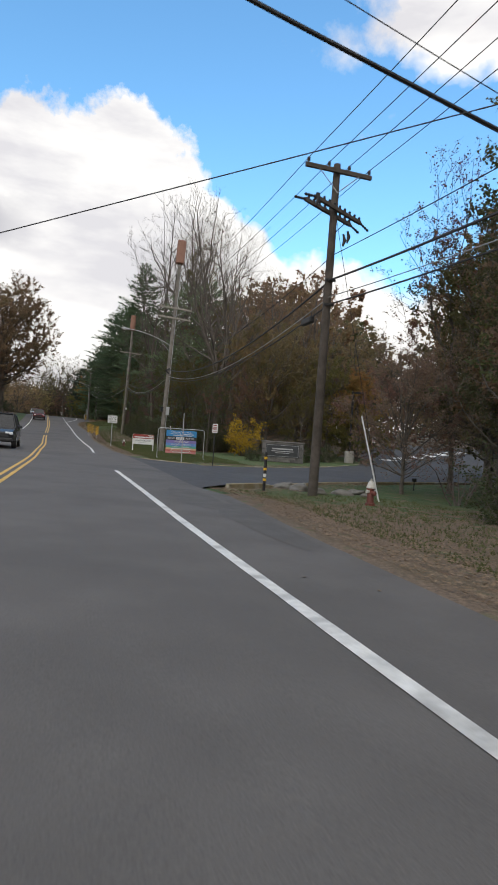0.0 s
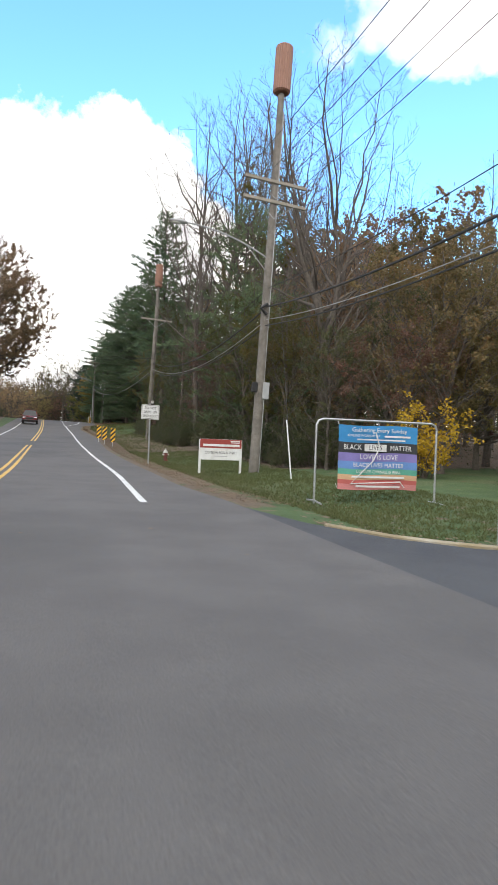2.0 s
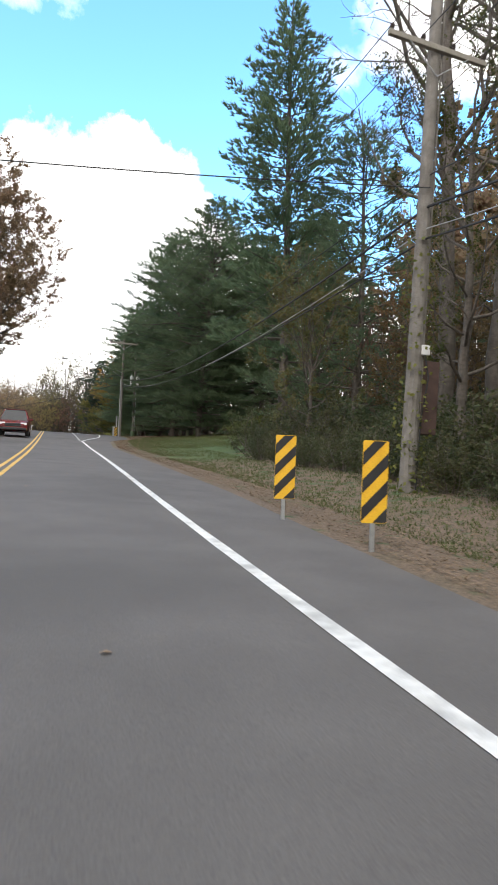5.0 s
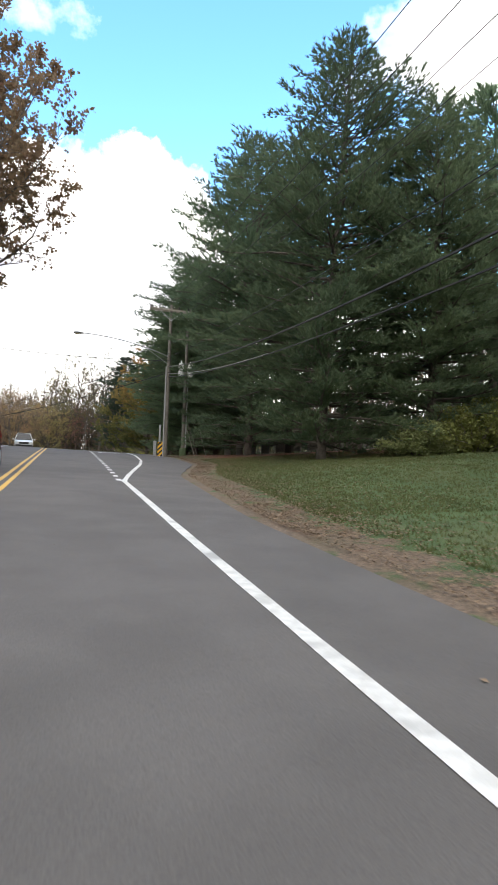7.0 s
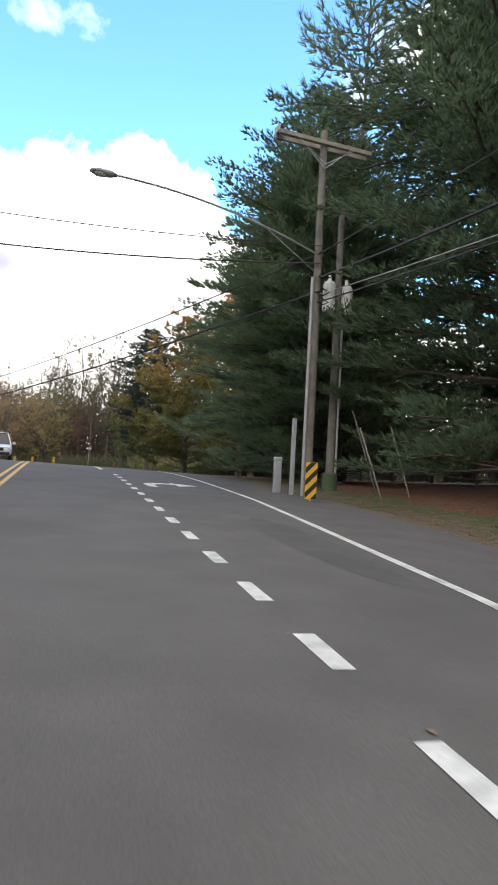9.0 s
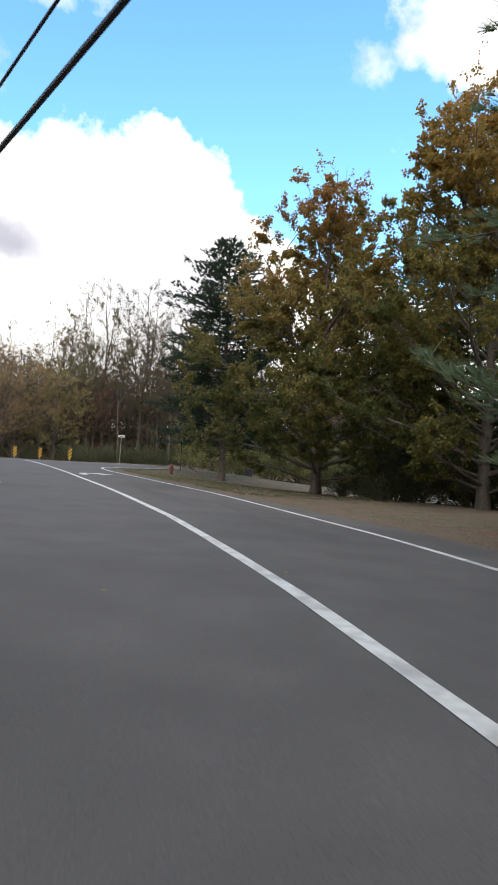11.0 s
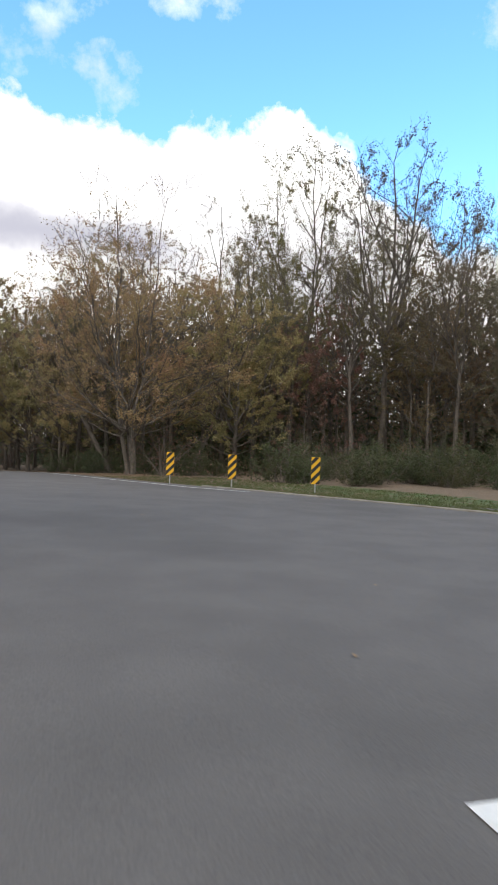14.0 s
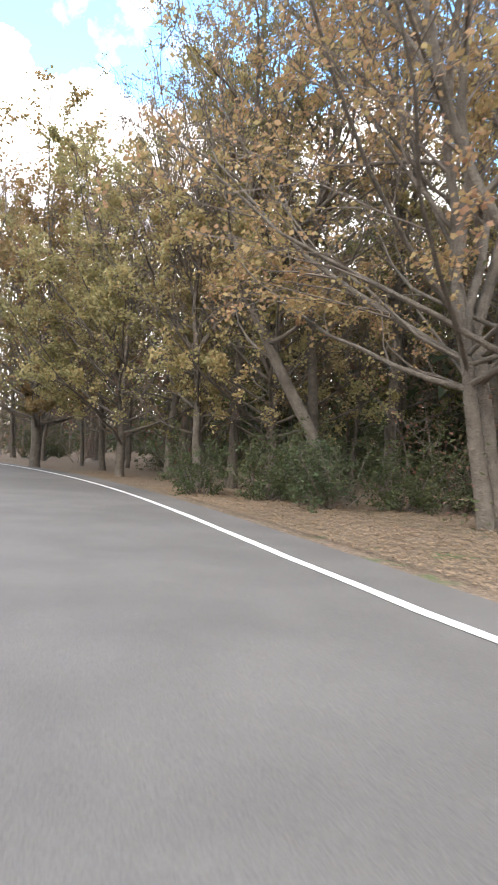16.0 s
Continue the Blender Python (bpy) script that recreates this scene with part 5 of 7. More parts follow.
wood(5, 12, lambda a, b: (48 + 40 * a, 20 + 70 * b), ["haze", "orange", "bare"], (.8, 1.1), 5)
wood(16, 12, lambda a, b: plan(227 + 40 * a, 5.5 + 6 * b), ["haze", "near", "haze", "near"], (.6, .9), 2)
wood(6, 34, lambda a, b: plan(230 + 70 * a, 6.5 + 16 * b), ["haze", "near", "bare", "haze", "green"], (.7, 1.0), 3.5)
wood(7, 18, lambda a, b: plan(218 + 90 * a, -9 - 20 * b), ["haze", "orange", "oak"], (.7, 1.0), 4)
wood(8, 10, lambda a, b: plan(-20 + 34 * a, 22 + 20 * b), ["haze", "oak", "green"], (.7, .9), 5)
wood(9, 12, lambda a, b: (30 + 60 * a, 160 + 18 * b), ["orange", "pine", "haze"], (.6, .9), 6)
for u, k in ((.0, 1.0), (.12, .85), (.25, 1.1), (.36, .9), (.5, 1.2), (.62, 1.0), (.8, 1.2)):
    plant("lit", 19 + 26 * u, 198.6 - 3.0 * u, k * 1.5, turn=u * 900)
    plant("lit", 17.5 + 22 * u, 201.0 - 3.0 * u, k * 1.3, turn=u * 500)
# undergrowth at the woods' edges
wood(21, 90, lambda a, b: plan(50 + 45 * a, 9.4 + 6 * b), ["under"], (.5, 1.05), 1.2)
for k in range(26):
    plant_sd("under", 66.5 + k * .95, 8.1 + .5 * math.sin(k * 2.1) + .03 * k, .42 + .14 * math.sin(k * 1.7) ** 2, turn=k * 77)
plant("orange", 20.2, 77.2, .62, close=True, turn=30)
wood(22, 90, lambda a, b: (6 + 46 * a, 206.5 + 8 * b - 6 * a), ["under", "under", "scrub"], (.4, .85), 1.3)
for x, y, k in ((-6.6, 220.8, .55), (-5.0, 219.9, .6), (-3.6, 218.6, .62), (-2.2, 218.9, .6), (-.4, 218.6, .5), (-4.4, 221.6, .7), (1.6, 219.4, .5), (3.2, 216.6, .4)):
    plant("under", x, y, k)
wood(23, 30, lambda a, b: plan(212 + 70 * a, 6.5 + 5 * b), ["scrub", "under", "scrub"], (.6, 1.1), 1.4)
wood(24, 20, lambda a, b: plan(-15 + 28 * a, 10 + 6 * b), ["under", "scrub"], (.5, .9), 1.5)
wood(25, 34, lambda a, b: plan(40 + 180 * a, -8.5 - 4 * b), ["under", "scrub"], (.6, 1.1), 2)

for some in PROTO.values():
    for k, o in enumerate(some):
        if o.parent is None and "label" not in o:
            for q in (*o.children, o):
                bpy.data.objects.remove(q)


def far_woods():
    """The woods behind: trunks and leaf clumps too far to tell apart."""
    rng = random.Random(77)
    v, f, lv, lf, mi = [], [], [], [], []
    bands = ((900, lambda p, q: (-12 + 112 * p, 230 + 40 * q)), (520, lambda p, q: (-40 + 150 * p, 268 + 34 * q)), (380, lambda p, q: plan(-30 + 330 * p, -34 - 26 * q)), (560, lambda p, q: plan(-20 + 150 * p, 80 + 26 * q)), (180, lambda p, q: plan(-20 + 50 * p, 36 + 26 * q)),
             (260, lambda p, q: (95 + 30 * q, 10 + 260 * p)), (420, lambda p, q: (-120 + 120 * p, 262 + 50 * q)), (330, lambda p, q: plan(96 + 74 * p, 26 + 16 * q)))
    for n, place in bands:
        for k in range(n):
            x, y = place(rng.random(), rng.random())
            s, d = (float(q[0]) for q in locate(x, y))
            if -13 < d < 13 or not clear_of_road(x, y, 3):
                continue
            z = gz(x, y)
            H = rng.uniform(9, 16)
            tube_data([Vector((x, y, z - .3)), Vector((x + rng.gauss(0, .4), y, z + H))], [.13, .04], 3, v, f)
            tone = rng.choice((0, 0, 1, 2, 2, 0))
            for j in range(80):
                t = rng.random() ** 1.5
                r = 3.2 * (1 - abs(t - .4)) + .5
                p = Vector((x + rng.gauss(0, r * .55), y + rng.gauss(0, r * .55), z + .2 + H * .96 * t))
                leaf_quad(rng, p, (rng.uniform(.35, .7) if t > .25 else rng.uniform(.5, .9)) * 1.3, lv, lf)
                lf[-1] = lf[-1][:3]
                mi.append(tone if t > .25 else 2)
            if n == 900:
                for j in range(76):
                    h = 14 * rng.random() ** 1.3
                    p = Vector((x + rng.gauss(0, 2.4), y + rng.gauss(0, 1.5), z + h))
                    leaf_quad(rng, p, rng.uniform(.7, 1.2), lv, lf)
                    lf[-1] = lf[-1][:3]
                    mi.append(2 if h < 4 else rng.choice((0, 0, 2)))
    ob = mesh_object("far_woods", lv, lf, None, mats=[LEAF["russet"], LEAF["orange"], LEAF["under"]], idx=mi)
    tagged(ob, "distant brown and orange autumn woods", "woods", kind="stuff")
    ob = mesh_object("far_trunks", v, f, M["bark"])
    tagged(ob, "thin grey trunks of the distant woods", "woods", kind="stuff")


def thicket():
    """Low tangle on the woodland floor."""
    rng = random.Random(78)
    v, f, mi = [], [], []
    for n, place in ((15000, lambda p, q: (-2 + 60 * p, 209 + 30 * q - 7 * p)), (2600, lambda p, q: plan(50 + 46 * p, 11 + 18 * q)), (3500, lambda p, q: plan(-15 + 30 * p, 14 + 20 * q)),
                     (2600, lambda p, q: plan(30 + 190 * p, -9 - 14 * q)), (2400, lambda p, q: plan(214 + 80 * p, 8.5 + 16 * q)), (1500, lambda p, q: plan(215 + 80 * p, -8 - 14 * q)), (900, lambda p, q: plan(118 + 50 * p, 20 + 10 * q))):
        for k in range(n):
            x, y = place(rng.random(), rng.random())
            if not clear_of_road(x, y, 2.2):
                continue
            z = gz(x, y)
            h = abs(rng.gauss(0, 2.0))
            tone = rng.choice((0, 0, 0, 1))
            inner = n > 9000 and y > 234 - .12 * x      # well inside the wood beyond the side street
            if inner:
                h *= 2.2
            for j in range(5):
                leaf_quad(rng, Vector((x + rng.gauss(0, .35), y + rng.gauss(0, .35), z + h * rng.random() + .05)), rng.uniform(.09, .17) * (2.2 if inner else 1), v, f)
                f[-1] = f[-1][:3]
                mi.append(0 if inner else tone)
    ob = mesh_object("thicket", v, f, None, mats=[LEAF["under"], LEAF["russet"]], idx=mi)
    tagged(ob, "low tangled undergrowth on the woodland floor", "undergrowth", kind="stuff")


def ivy(x, y, H, r, seed, label):
    """Ivy climbing a trunk or pole."""
    rng = random.Random(seed)
    v, f = [], []
    z0 = gz(x, y)
    for k in range(int(420 * H / 5)):
        z = H * rng.random() ** 1.5
        a = rng.uniform(0, 6.28)
        rr = r + abs(rng.gauss(0, .1)) * (1.4 - z / H)
        leaf_quad(rng, Vector((x + math.cos(a) * rr, y + math.sin(a) * rr, z0 + z)), .13, v, f)
    return tagged(mesh_object("ivy", v, f, LEAF["lime"]), label, "ivy", kind="stuff")


far_woods()
thicket()
ivy(*plan(74.6, 7.2), 5.5, .2, 1, "yellow-green ivy climbing the utility pole")
ivy(16.4, 81.0, 8.0, .36, 2, "yellow-green ivy climbing a bare trunk")
ivy(14.6, 73.2, 6.0, .3, 3, "yellow-green ivy climbing a bare trunk")
# ================= poles, lamps and wires =================
WIRE_ENDS = {}


def insulator(parent, x, y, z, h=.16, mat="ceramic", name="insulator"):
    b = lathe([(.02, 0), (.02, h * .3), (.055, h * .32), (.03, h * .5), (.055, h * .55), (.03, h * .75), (.05, h * .8), (.02, h)], 8)
    bmesh.ops.translate(b, vec=(x, y, z), verts=b.verts)
    return part(name, b, M[mat], parent)


def utility_pole(key, s, d, H, arms, label, r0=.17, r1=.115, canister=None, lean=(0, 0), turn=0.0):
    """A wooden pole; arms: (height, length, turn in degrees, how many insulators)."""
    m = stand(s, d, turn, -.05, lean)
    e = thing("utility_pole", m, label, "utility pole", "utility poles")
    part("pole", tube([(0, 0, -.4), (0, 0, H * .5), (0, 0, H)], [r0, (r0 + r1) / 2, r1], 12), M["pole"], e, smooth=False)
    for z, L, tn, n in arms:
        rot = Matrix.Rotation(radians(tn), 4, "Z")
        arm = part("crossarm", box((L, .1, .12), (0, -.15, z), .008), M["post_wood"], e)
        arm.matrix_basis = rot
        for sx in (-1, 1):
            br = part("brace", tube([(sx * L * .3, -.2, z - .06), (0, -.16, z - .62)], .014, 6), M["grey_metal"], e)
            br.matrix_basis = rot
        for k in range(n):
            x = -L / 2 + .08 + (L - .16) * k / max(1, n - 1)
            ins = insulator(e, x, -.15, z + .06)
            ins.matrix_basis = rot
            WIRE_ENDS[(key, z, k)] = m @ rot @ Vector((x, -.15, z + .2))
    if canister:
        z0, z1, r = canister
        part("mast", tube([(0, 0, H - .1), (0, 0, z0 + .1)], .07, 10), M["steel"], e)
        can = lathe([(r * .8, z0), (r, z0 + .06), (r, z1 - .04), (r * .92, z1)], 48)
        for q in can.verts:
            if round(math.atan2(q.co.y, q.co.x) / (2 * math.pi / 48)) % 2:
                q.co.x, q.co.y = q.co.x * .955, q.co.y * .955
        part("antenna_canister", can, M["can_brown"], e, "plain brown antenna canister")
    WIRE_ENDS[(key, "m")] = m
    return e


def lamp_arm(pole, z, reach, rise, turn):
    """A street lamp's curved bracket and its cobra head, fixed to the pole."""
    rot = Matrix.Rotation(radians(turn), 4, "Z")
    pts = [(-reach * u, 0, z + rise * (1 - (1 - u) ** 2)) for u in np.linspace(0, 1, 12)]
    arm = part("lamp_bracket", tube(pts, .03, 8), M["steel"], pole)
    br = part("lamp_brace", tube([(0, 0, z - .55), (-reach * .28, 0, z + rise * .46)], .015, 6), M["steel"], pole)
    head = bmesh.new()
    bmesh.ops.create_uvsphere(head, u_segments=14, v_segments=8, radius=1)
    bmesh.ops.scale(head, vec=(.36, .14, .085), verts=head.verts)
    bmesh.ops.translate(head, vec=(-reach - .28, 0, z + rise - .01), verts=head.verts)
    h = part("lamp_head", head, M["grey_metal"], pole, "grey cobra-head street lamp", True)
    gl = bmesh.new()
    bmesh.ops.create_uvsphere(gl, u_segments=12, v_segments=6, radius=1)
    bmesh.ops.scale(gl, vec=(.2, .11, .06), verts=gl.verts)
    bmesh.ops.translate(gl, vec=(-reach - .36, 0, z + rise - .06), verts=gl.verts)
    g2 = part("lens", gl, M["lamp_glass"], h, "", True)
    for o in (arm, br, h):
        o.matrix_basis = rot


pA = utility_pole("A", 16.6, 6.7, 9.55, [(9.3, 2.05, 2, 4)], "weathered wooden utility pole with crossarms beside the driveway", lean=(0, .6), r0=.145, r1=.1)
low = Matrix.Rotation(radians(33), 4, "Z")
for off in (-.17, .17):
    part("crossarm", box((2.3, .09, .11), (0, off, 8.2), .008), M["pole_dark"], pA).matrix_basis = low
    for k in range(9):
        kn = lathe([(.02, 0), (.045, .02), (.03, .05), (.045, .07), (.02, .1)], 8)
        bmesh.ops.translate(kn, vec=(-1.0 + .26 * k, off, 8.255), verts=kn.verts)
        part("insulator", kn, M["dark_metal"], pA).matrix_basis = low
    for sx in (-1, 1):
        sh = [(sx * 1.15 + sx * .06 * k, off, 8.2 - .012 * k) for k in range(9)]
        part("strain_insulator", tube(sh, [.045 if k % 2 else .02 for k in range(9)], 8), M["dark_metal"], pA).matrix_basis = low
part("brace", tube([(.6, -.17, 8.15), (0, -.12, 7.6)], .016, 6), M["dark_metal"], pA).matrix_basis = low
for x, z in ((-1.25, 8.25), (.35, 7.7), (.15, 7.55)):
    part("cutout", tube([(x, -.28, z), (x + .06, -.3, z - .16), (x + .02, -.28, z - .34)], [.03, .055, .03], 8), M["dark_metal"], pA).matrix_basis = low
for z in (6.2, 5.5):
    part("bracket", box((.3, .06, .07), (0, -.13, z), .005), M["dark_metal"], pA)
for q in pA.children:
    if q.name.split(".")[0] in ("pole", "crossarm"):
        q.data.materials[0] = M["pole_dark"]
pC = utility_pole("C", 46.5, 6.95, 14.2, [(10.85, 2.5, 3, 4), (10.1, 2.5, 3, 4)], "tall wooden utility pole topped by a brown antenna canister", .19, .12, (14.25, 16.0, .33), lean=(0, 2.2))
part("meter_box", box((.26, .16, .62), (.2, -.08, 3.1), .02), M["grey_metal"], pC, "grey metal meter box")
part("meter_box", box((.2, .16, .36), (-.22, -.05, 3.2), .02), M["dark_metal"], pC)
part("conduit", tube([(.17, -.06, 0), (.17, -.06, 2.8)], .03, 8), M["grey_metal"], pC)
part("conduit", tube([(.12, -.09, 3.4), (.11, -.09, 13.5)], .025, 8), M["grey_metal"], pC)
part("cable_loop", tube([(0, -.2, 6.3), (-.25, -.22, 6.1), (0, -.2, 5.9)], .06, 8), M["wire"], pC)
lamp_arm(pC, 8.0, 3.2, .8, 0)
pD = utility_pole("D", 74.6, 7.1, 12.3, [(9.7, 2.5, 3, 4)], "wooden utility pole with antenna canister among bushes", .18, .12, (12.35, 14.15, .3), lean=(0, 1.9))
part("meter_box", box((.2, .16, .22), (.16, -.1, 3.1), .02), M["sign_white"], pD, "small white meter box")
part("equipment_cabinet", box((.42, .26, 1.6), (.38, .06, 2.1), .02), M["rust"], pD, "tall dark brown equipment cabinet")
part("cable_drop", tube([(.16, -.14, 3.0), (.24, -.2, 2.5), (.14, -.16, 1.6), (.16, -.1, .1)], .016, 6), M["wire"], pD)
part("conduit", tube([(.16, -.06, 0), (.16, -.06, 11.4)], .022, 8), M["pole"], pD)
pE = utility_pole("E", 130.4, 6.6, 10.5, [(10.1, 2.9, 3, 4)], "wooden utility pole carrying a street lamp and crossarm", .13, .1)
part("brace", tube([(-.75, -.2, 10.0), (0, -.16, 9.35)], .018, 6), M["steel"], pE)
part("brace", tube([(.75, -.2, 10.0), (0, -.16, 9.35)], .018, 6), M["steel"], pE)
part("crossarm", box((2.9, .1, .12), (0, .16, 10.1), .008), M["post_wood"], pE).matrix_basis = Matrix.Rotation(radians(3), 4, "Z")
part("bracket", box((.14, .3, .2), (-1.38, 0, 10.26), .02), M["grey_metal"], pE)
part("conduit", tube([(-.17, -.08, 0), (-.17, -.08, 6.2)], .05, 8), M["grey_metal"], pE)
for z, r in ((5.9, .11), (5.6, .09), (6.3, .08)):
    part("cable_loop", tube([(.1, -.2, z), (.28, -.24, z - r), (.1, -.24, z - 2 * r), (-.05, -.2, z - r)], .02, 6), M["wire"], pE)
for x in (-1.3, -.8, .55, 1.2):
    insulator(pE, x, -.08, 10.16, .22, "dark_metal")
lamp_arm(pE, 6.9, 5.8, 1.0, 4)
pF = utility_pole("F", 132.4, 8.2, 9.2, [], "wooden utility pole with transformers beside the lamp pole", .135, .1)
for x, y in ((-.36, -.1), (.34, .12)):
    part("transformer", lathe([(.18, 5.75), (.2, 5.8), (.2, 6.6), (.16, 6.68), (.06, 6.72), (.05, 6.9)], 14), M["sign_white"], pF, "pale grey transformer can").matrix_basis = pose(x, y, 0)
part("conduit", tube([(.17, -.05, 0), (.17, -.05, 5.6)], .04, 8), M["grey_metal"], pF)
part("cover", lathe([(.24, 0), (.24, .55), (.2, .6)], 12), LEAF["pine"], pF, "green plastic cable guard")
ped = thing("cable_pedestal", stand(130.6, 6.22), "slim grey cable post at the pole's foot", "cable post")
part("post", box((.12, .1, 2.2), (0, 0, 1.05), .02), M["grey_metal"], ped)
ped = thing("cable_pedestal", stand(131.2, 6.0), "short grey cable pedestal with a domed cap", "cable post")
part("body", box((.2, .2, .95), (0, 0, .45), .03), M["grey_metal"], ped)
part("cap", box((.22, .22, .12), (0, 0, .97), .03), M["grey_metal"], ped)
# a pole out of sight that carries the wires on
pB = utility_pole("B", -26, 6.8, 9.55, [(9.3, 2.05, 2, 4)], "weathered wooden utility pole with crossarm")


def wire(a, b, sag, r, label, mat="wire"):
    a, b = Vector(a), Vector(b)
    n = 28
    pts = [a.lerp(b, k / n) - Vector((0, 0, sag * 4 * (k / n) * (1 - k / n))) for k in range(n + 1)]
    v, f = [], []
    tube_data(pts, [r] * len(pts), 5, v, f)
    ob = mesh_object("overhead_wire", v, f, M[mat])
    return tagged(ob, label, "wire", "overhead wires")


def pole_at(key, z, x=0.0):
    return WIRE_ENDS[(key, "m")] @ Vector((x, -.2, z))


ARM = dict(A=9.3, B=9.3, C=10.85, D=9.7, E=10.1)
order = ["B", "A", "C", "D", "E"]
for p, q in zip(order, order[1:]):
    for k in range(4):
        a = WIRE_ENDS[(p, ARM[p], k)]
        b = WIRE_ENDS[(q, ARM[q], k)]
        wire(a, b, (a - b).length * .012, .011, "thin black overhead power wire")
    wire(pole_at(p, 6.2), pole_at(q, 6.2), 1.0 if p != "D" else 1.3, .03, "thick black overhead telephone cable")
    wire(pole_at(p, 5.72), pole_at(q, 5.72), 1.0 if p != "D" else 1.42, .013, "pale grey overhead telephone cable", "grey_metal")
    wire(pole_at(p, 6.9), pole_at(q, 6.9), .8, .012, "thin black overhead telephone wire")
    wire(pole_at(p, 5.5), pole_at(q, 5.5), .9 if p != "D" else 1.2, .022, "thick black overhead telephone cable")
sp = pole_at("A", 5.5).lerp(pole_at("C", 5.5), .055) - Vector((0, 0, .22))
spl = thing("cable_splice", Matrix.Translation(sp) @ Matrix.Rotation(radians(heading(20)), 4, "Z"), "black cable splice case hanging on the telephone cable", "cable splice")
part("case", box((.16, .8, .2), (0, 0, 0), .04), M["wire"], spl)
for y in (-.3, .3):
    part("hanger", box((.02, .03, .14), (0, y, .15), .004), M["dark_metal"], spl)
# wires across the road
wire(pole_at("D", 6.6), Vector((*plan(76, -13), 7.0)), .25, .014, "thin black cable crossing the road to a pole")
far_left = Vector((-18.8, 28.3, 1.6))
wire(Vector((30.7, -8.8, 13.1)), far_left, .12, .013, "thin black wire crossing the road")
c0, c1 = Vector((*plan(5.5, -11), 8.6)), Vector((*plan(14.0, 22), 7.4))
wire(c0, c1, .25, .032, "thick black cable crossing over the road")
wire(c0 + Vector((0, .2, .18)), c1 + Vector((0, .2, .05)), .25, .02, "black cable crossing over the road")
wire(c0 + Vector((0, 1.0, 2.2)), c1 + Vector((0, 1.4, 1.5)), .3, .012, "thin black wire crossing over the road")
e0 = pole_at("E", 6.6)
l0 = Vector((*plan(139, -13), e0.z + 2.2))
wire(e0, l0, .55, .02, "black cable crossing the road to the lamp pole")
wire(e0 + Vector((0, 0, .5)), l0 + Vector((0, 0, 1.4)), .5, .012, "thin black wire crossing the road")
wire(pole_at("E", 5.8), Vector((*plan(215, -14), e0.z - 1.0)), 1.6, .03, "thick black cable leading on from the lamp pole")
wire(pole_at("E", 6.9), Vector((*plan(215, -13), e0.z + .6)), 1.6, .02, "black cable leading on from the lamp pole")


def guy_guard(s, d, L, lean_x, lean_y, label, mat="sign_white"):
    e = thing("guy_guard", stand(s, d), label, "guy guard")
    part("sleeve", tube([(0, 0, -.05), (lean_x, lean_y, L)], .022, 8), M[mat], e)


guy_guard(16.0, 8.5, 2.4, -.62, 0.2, "white plastic sleeve leaning on a pole stay")
guy_guard(129.6, 8.5, 1.9, -.6, .3, "pale wooden stay guard leaning by the pines", "post_wood")
guy_guard(129.3, 9.2, 1.9, -.5, .3, "pale wooden stay guard leaning by the pines", "post_wood")
guy_guard(130.6, 8.9, 2.4, -.8, .2, "dark stay guard leaning by the pines", "pole")
for key, s, d, z in (("A", 16.0, 8.5, 8.0), ("E", 130.6, 8.9, 9.0), ("C", 42.9, 7.0, 9.8)):
    x, y = plan(s, d)
    wire(pole_at(key, z), (x, y, gz(x, y)), 0, .008, "dark steel stay wire of a pole")


# ================= signs and roadside things =================
def sign_plate(parent, w, h, z, mat, name="panel", y=-.03, r=.03, t=.006, x=0.0):
    """A thin plate with rounded corners, standing upright and facing back along the road."""
    bm = bmesh.new()
    pts = []
    for cx, cz, a0 in ((w / 2 - r, h / 2 - r, 0), (-w / 2 + r, h / 2 - r, 90), (-w / 2 + r, -h / 2 + r, 180), (w / 2 - r, -h / 2 + r, 270)):
        for k in range(4):
            a = radians(a0 + 30 * k)
            pts.append((x + cx + r * math.cos(a), cz + r * math.sin(a) + z))
    f = bm.faces.new([bm.verts.new((a, y, b)) for a, b in pts])
    ex = bmesh.ops.extrude_face_region(bm, geom=[f])
    bmesh.ops.translate(bm, vec=(0, t, 0), verts=[g for g in ex["geom"] if isinstance(g, bmesh.types.BMVert)])
    bmesh.ops.recalc_face_normals(bm, faces=bm.faces)
    return part(name, bm, mat, parent)


def bar(parent, w, h, x, z, mat, y=-.034, name="lettering_bar"):
    return part(name, box((w, .002, h), (x, y, z)), mat, parent)


FLAT = Matrix.Rotation(radians(90), 4, "X")


def text_at(parent, text, size, x, z, mat, y=-.035, sx=1.0):
    return letters("lettering", text, size, mat, parent, Matrix.Translation((x, y, z)) @ FLAT @ Matrix.Diagonal((sx, 1, 1, 1)))


def u_post(parent, H, mat="steel", w=.05):
    part("post", joined(box((w, .008, H), (0, .004, H / 2 - .1), .002), box((.008, .03, H), (-w / 2, .018, H / 2 - .1), .002), box((.008, .03, H), (w / 2, .018, H / 2 - .1), .002)), M[mat], parent)


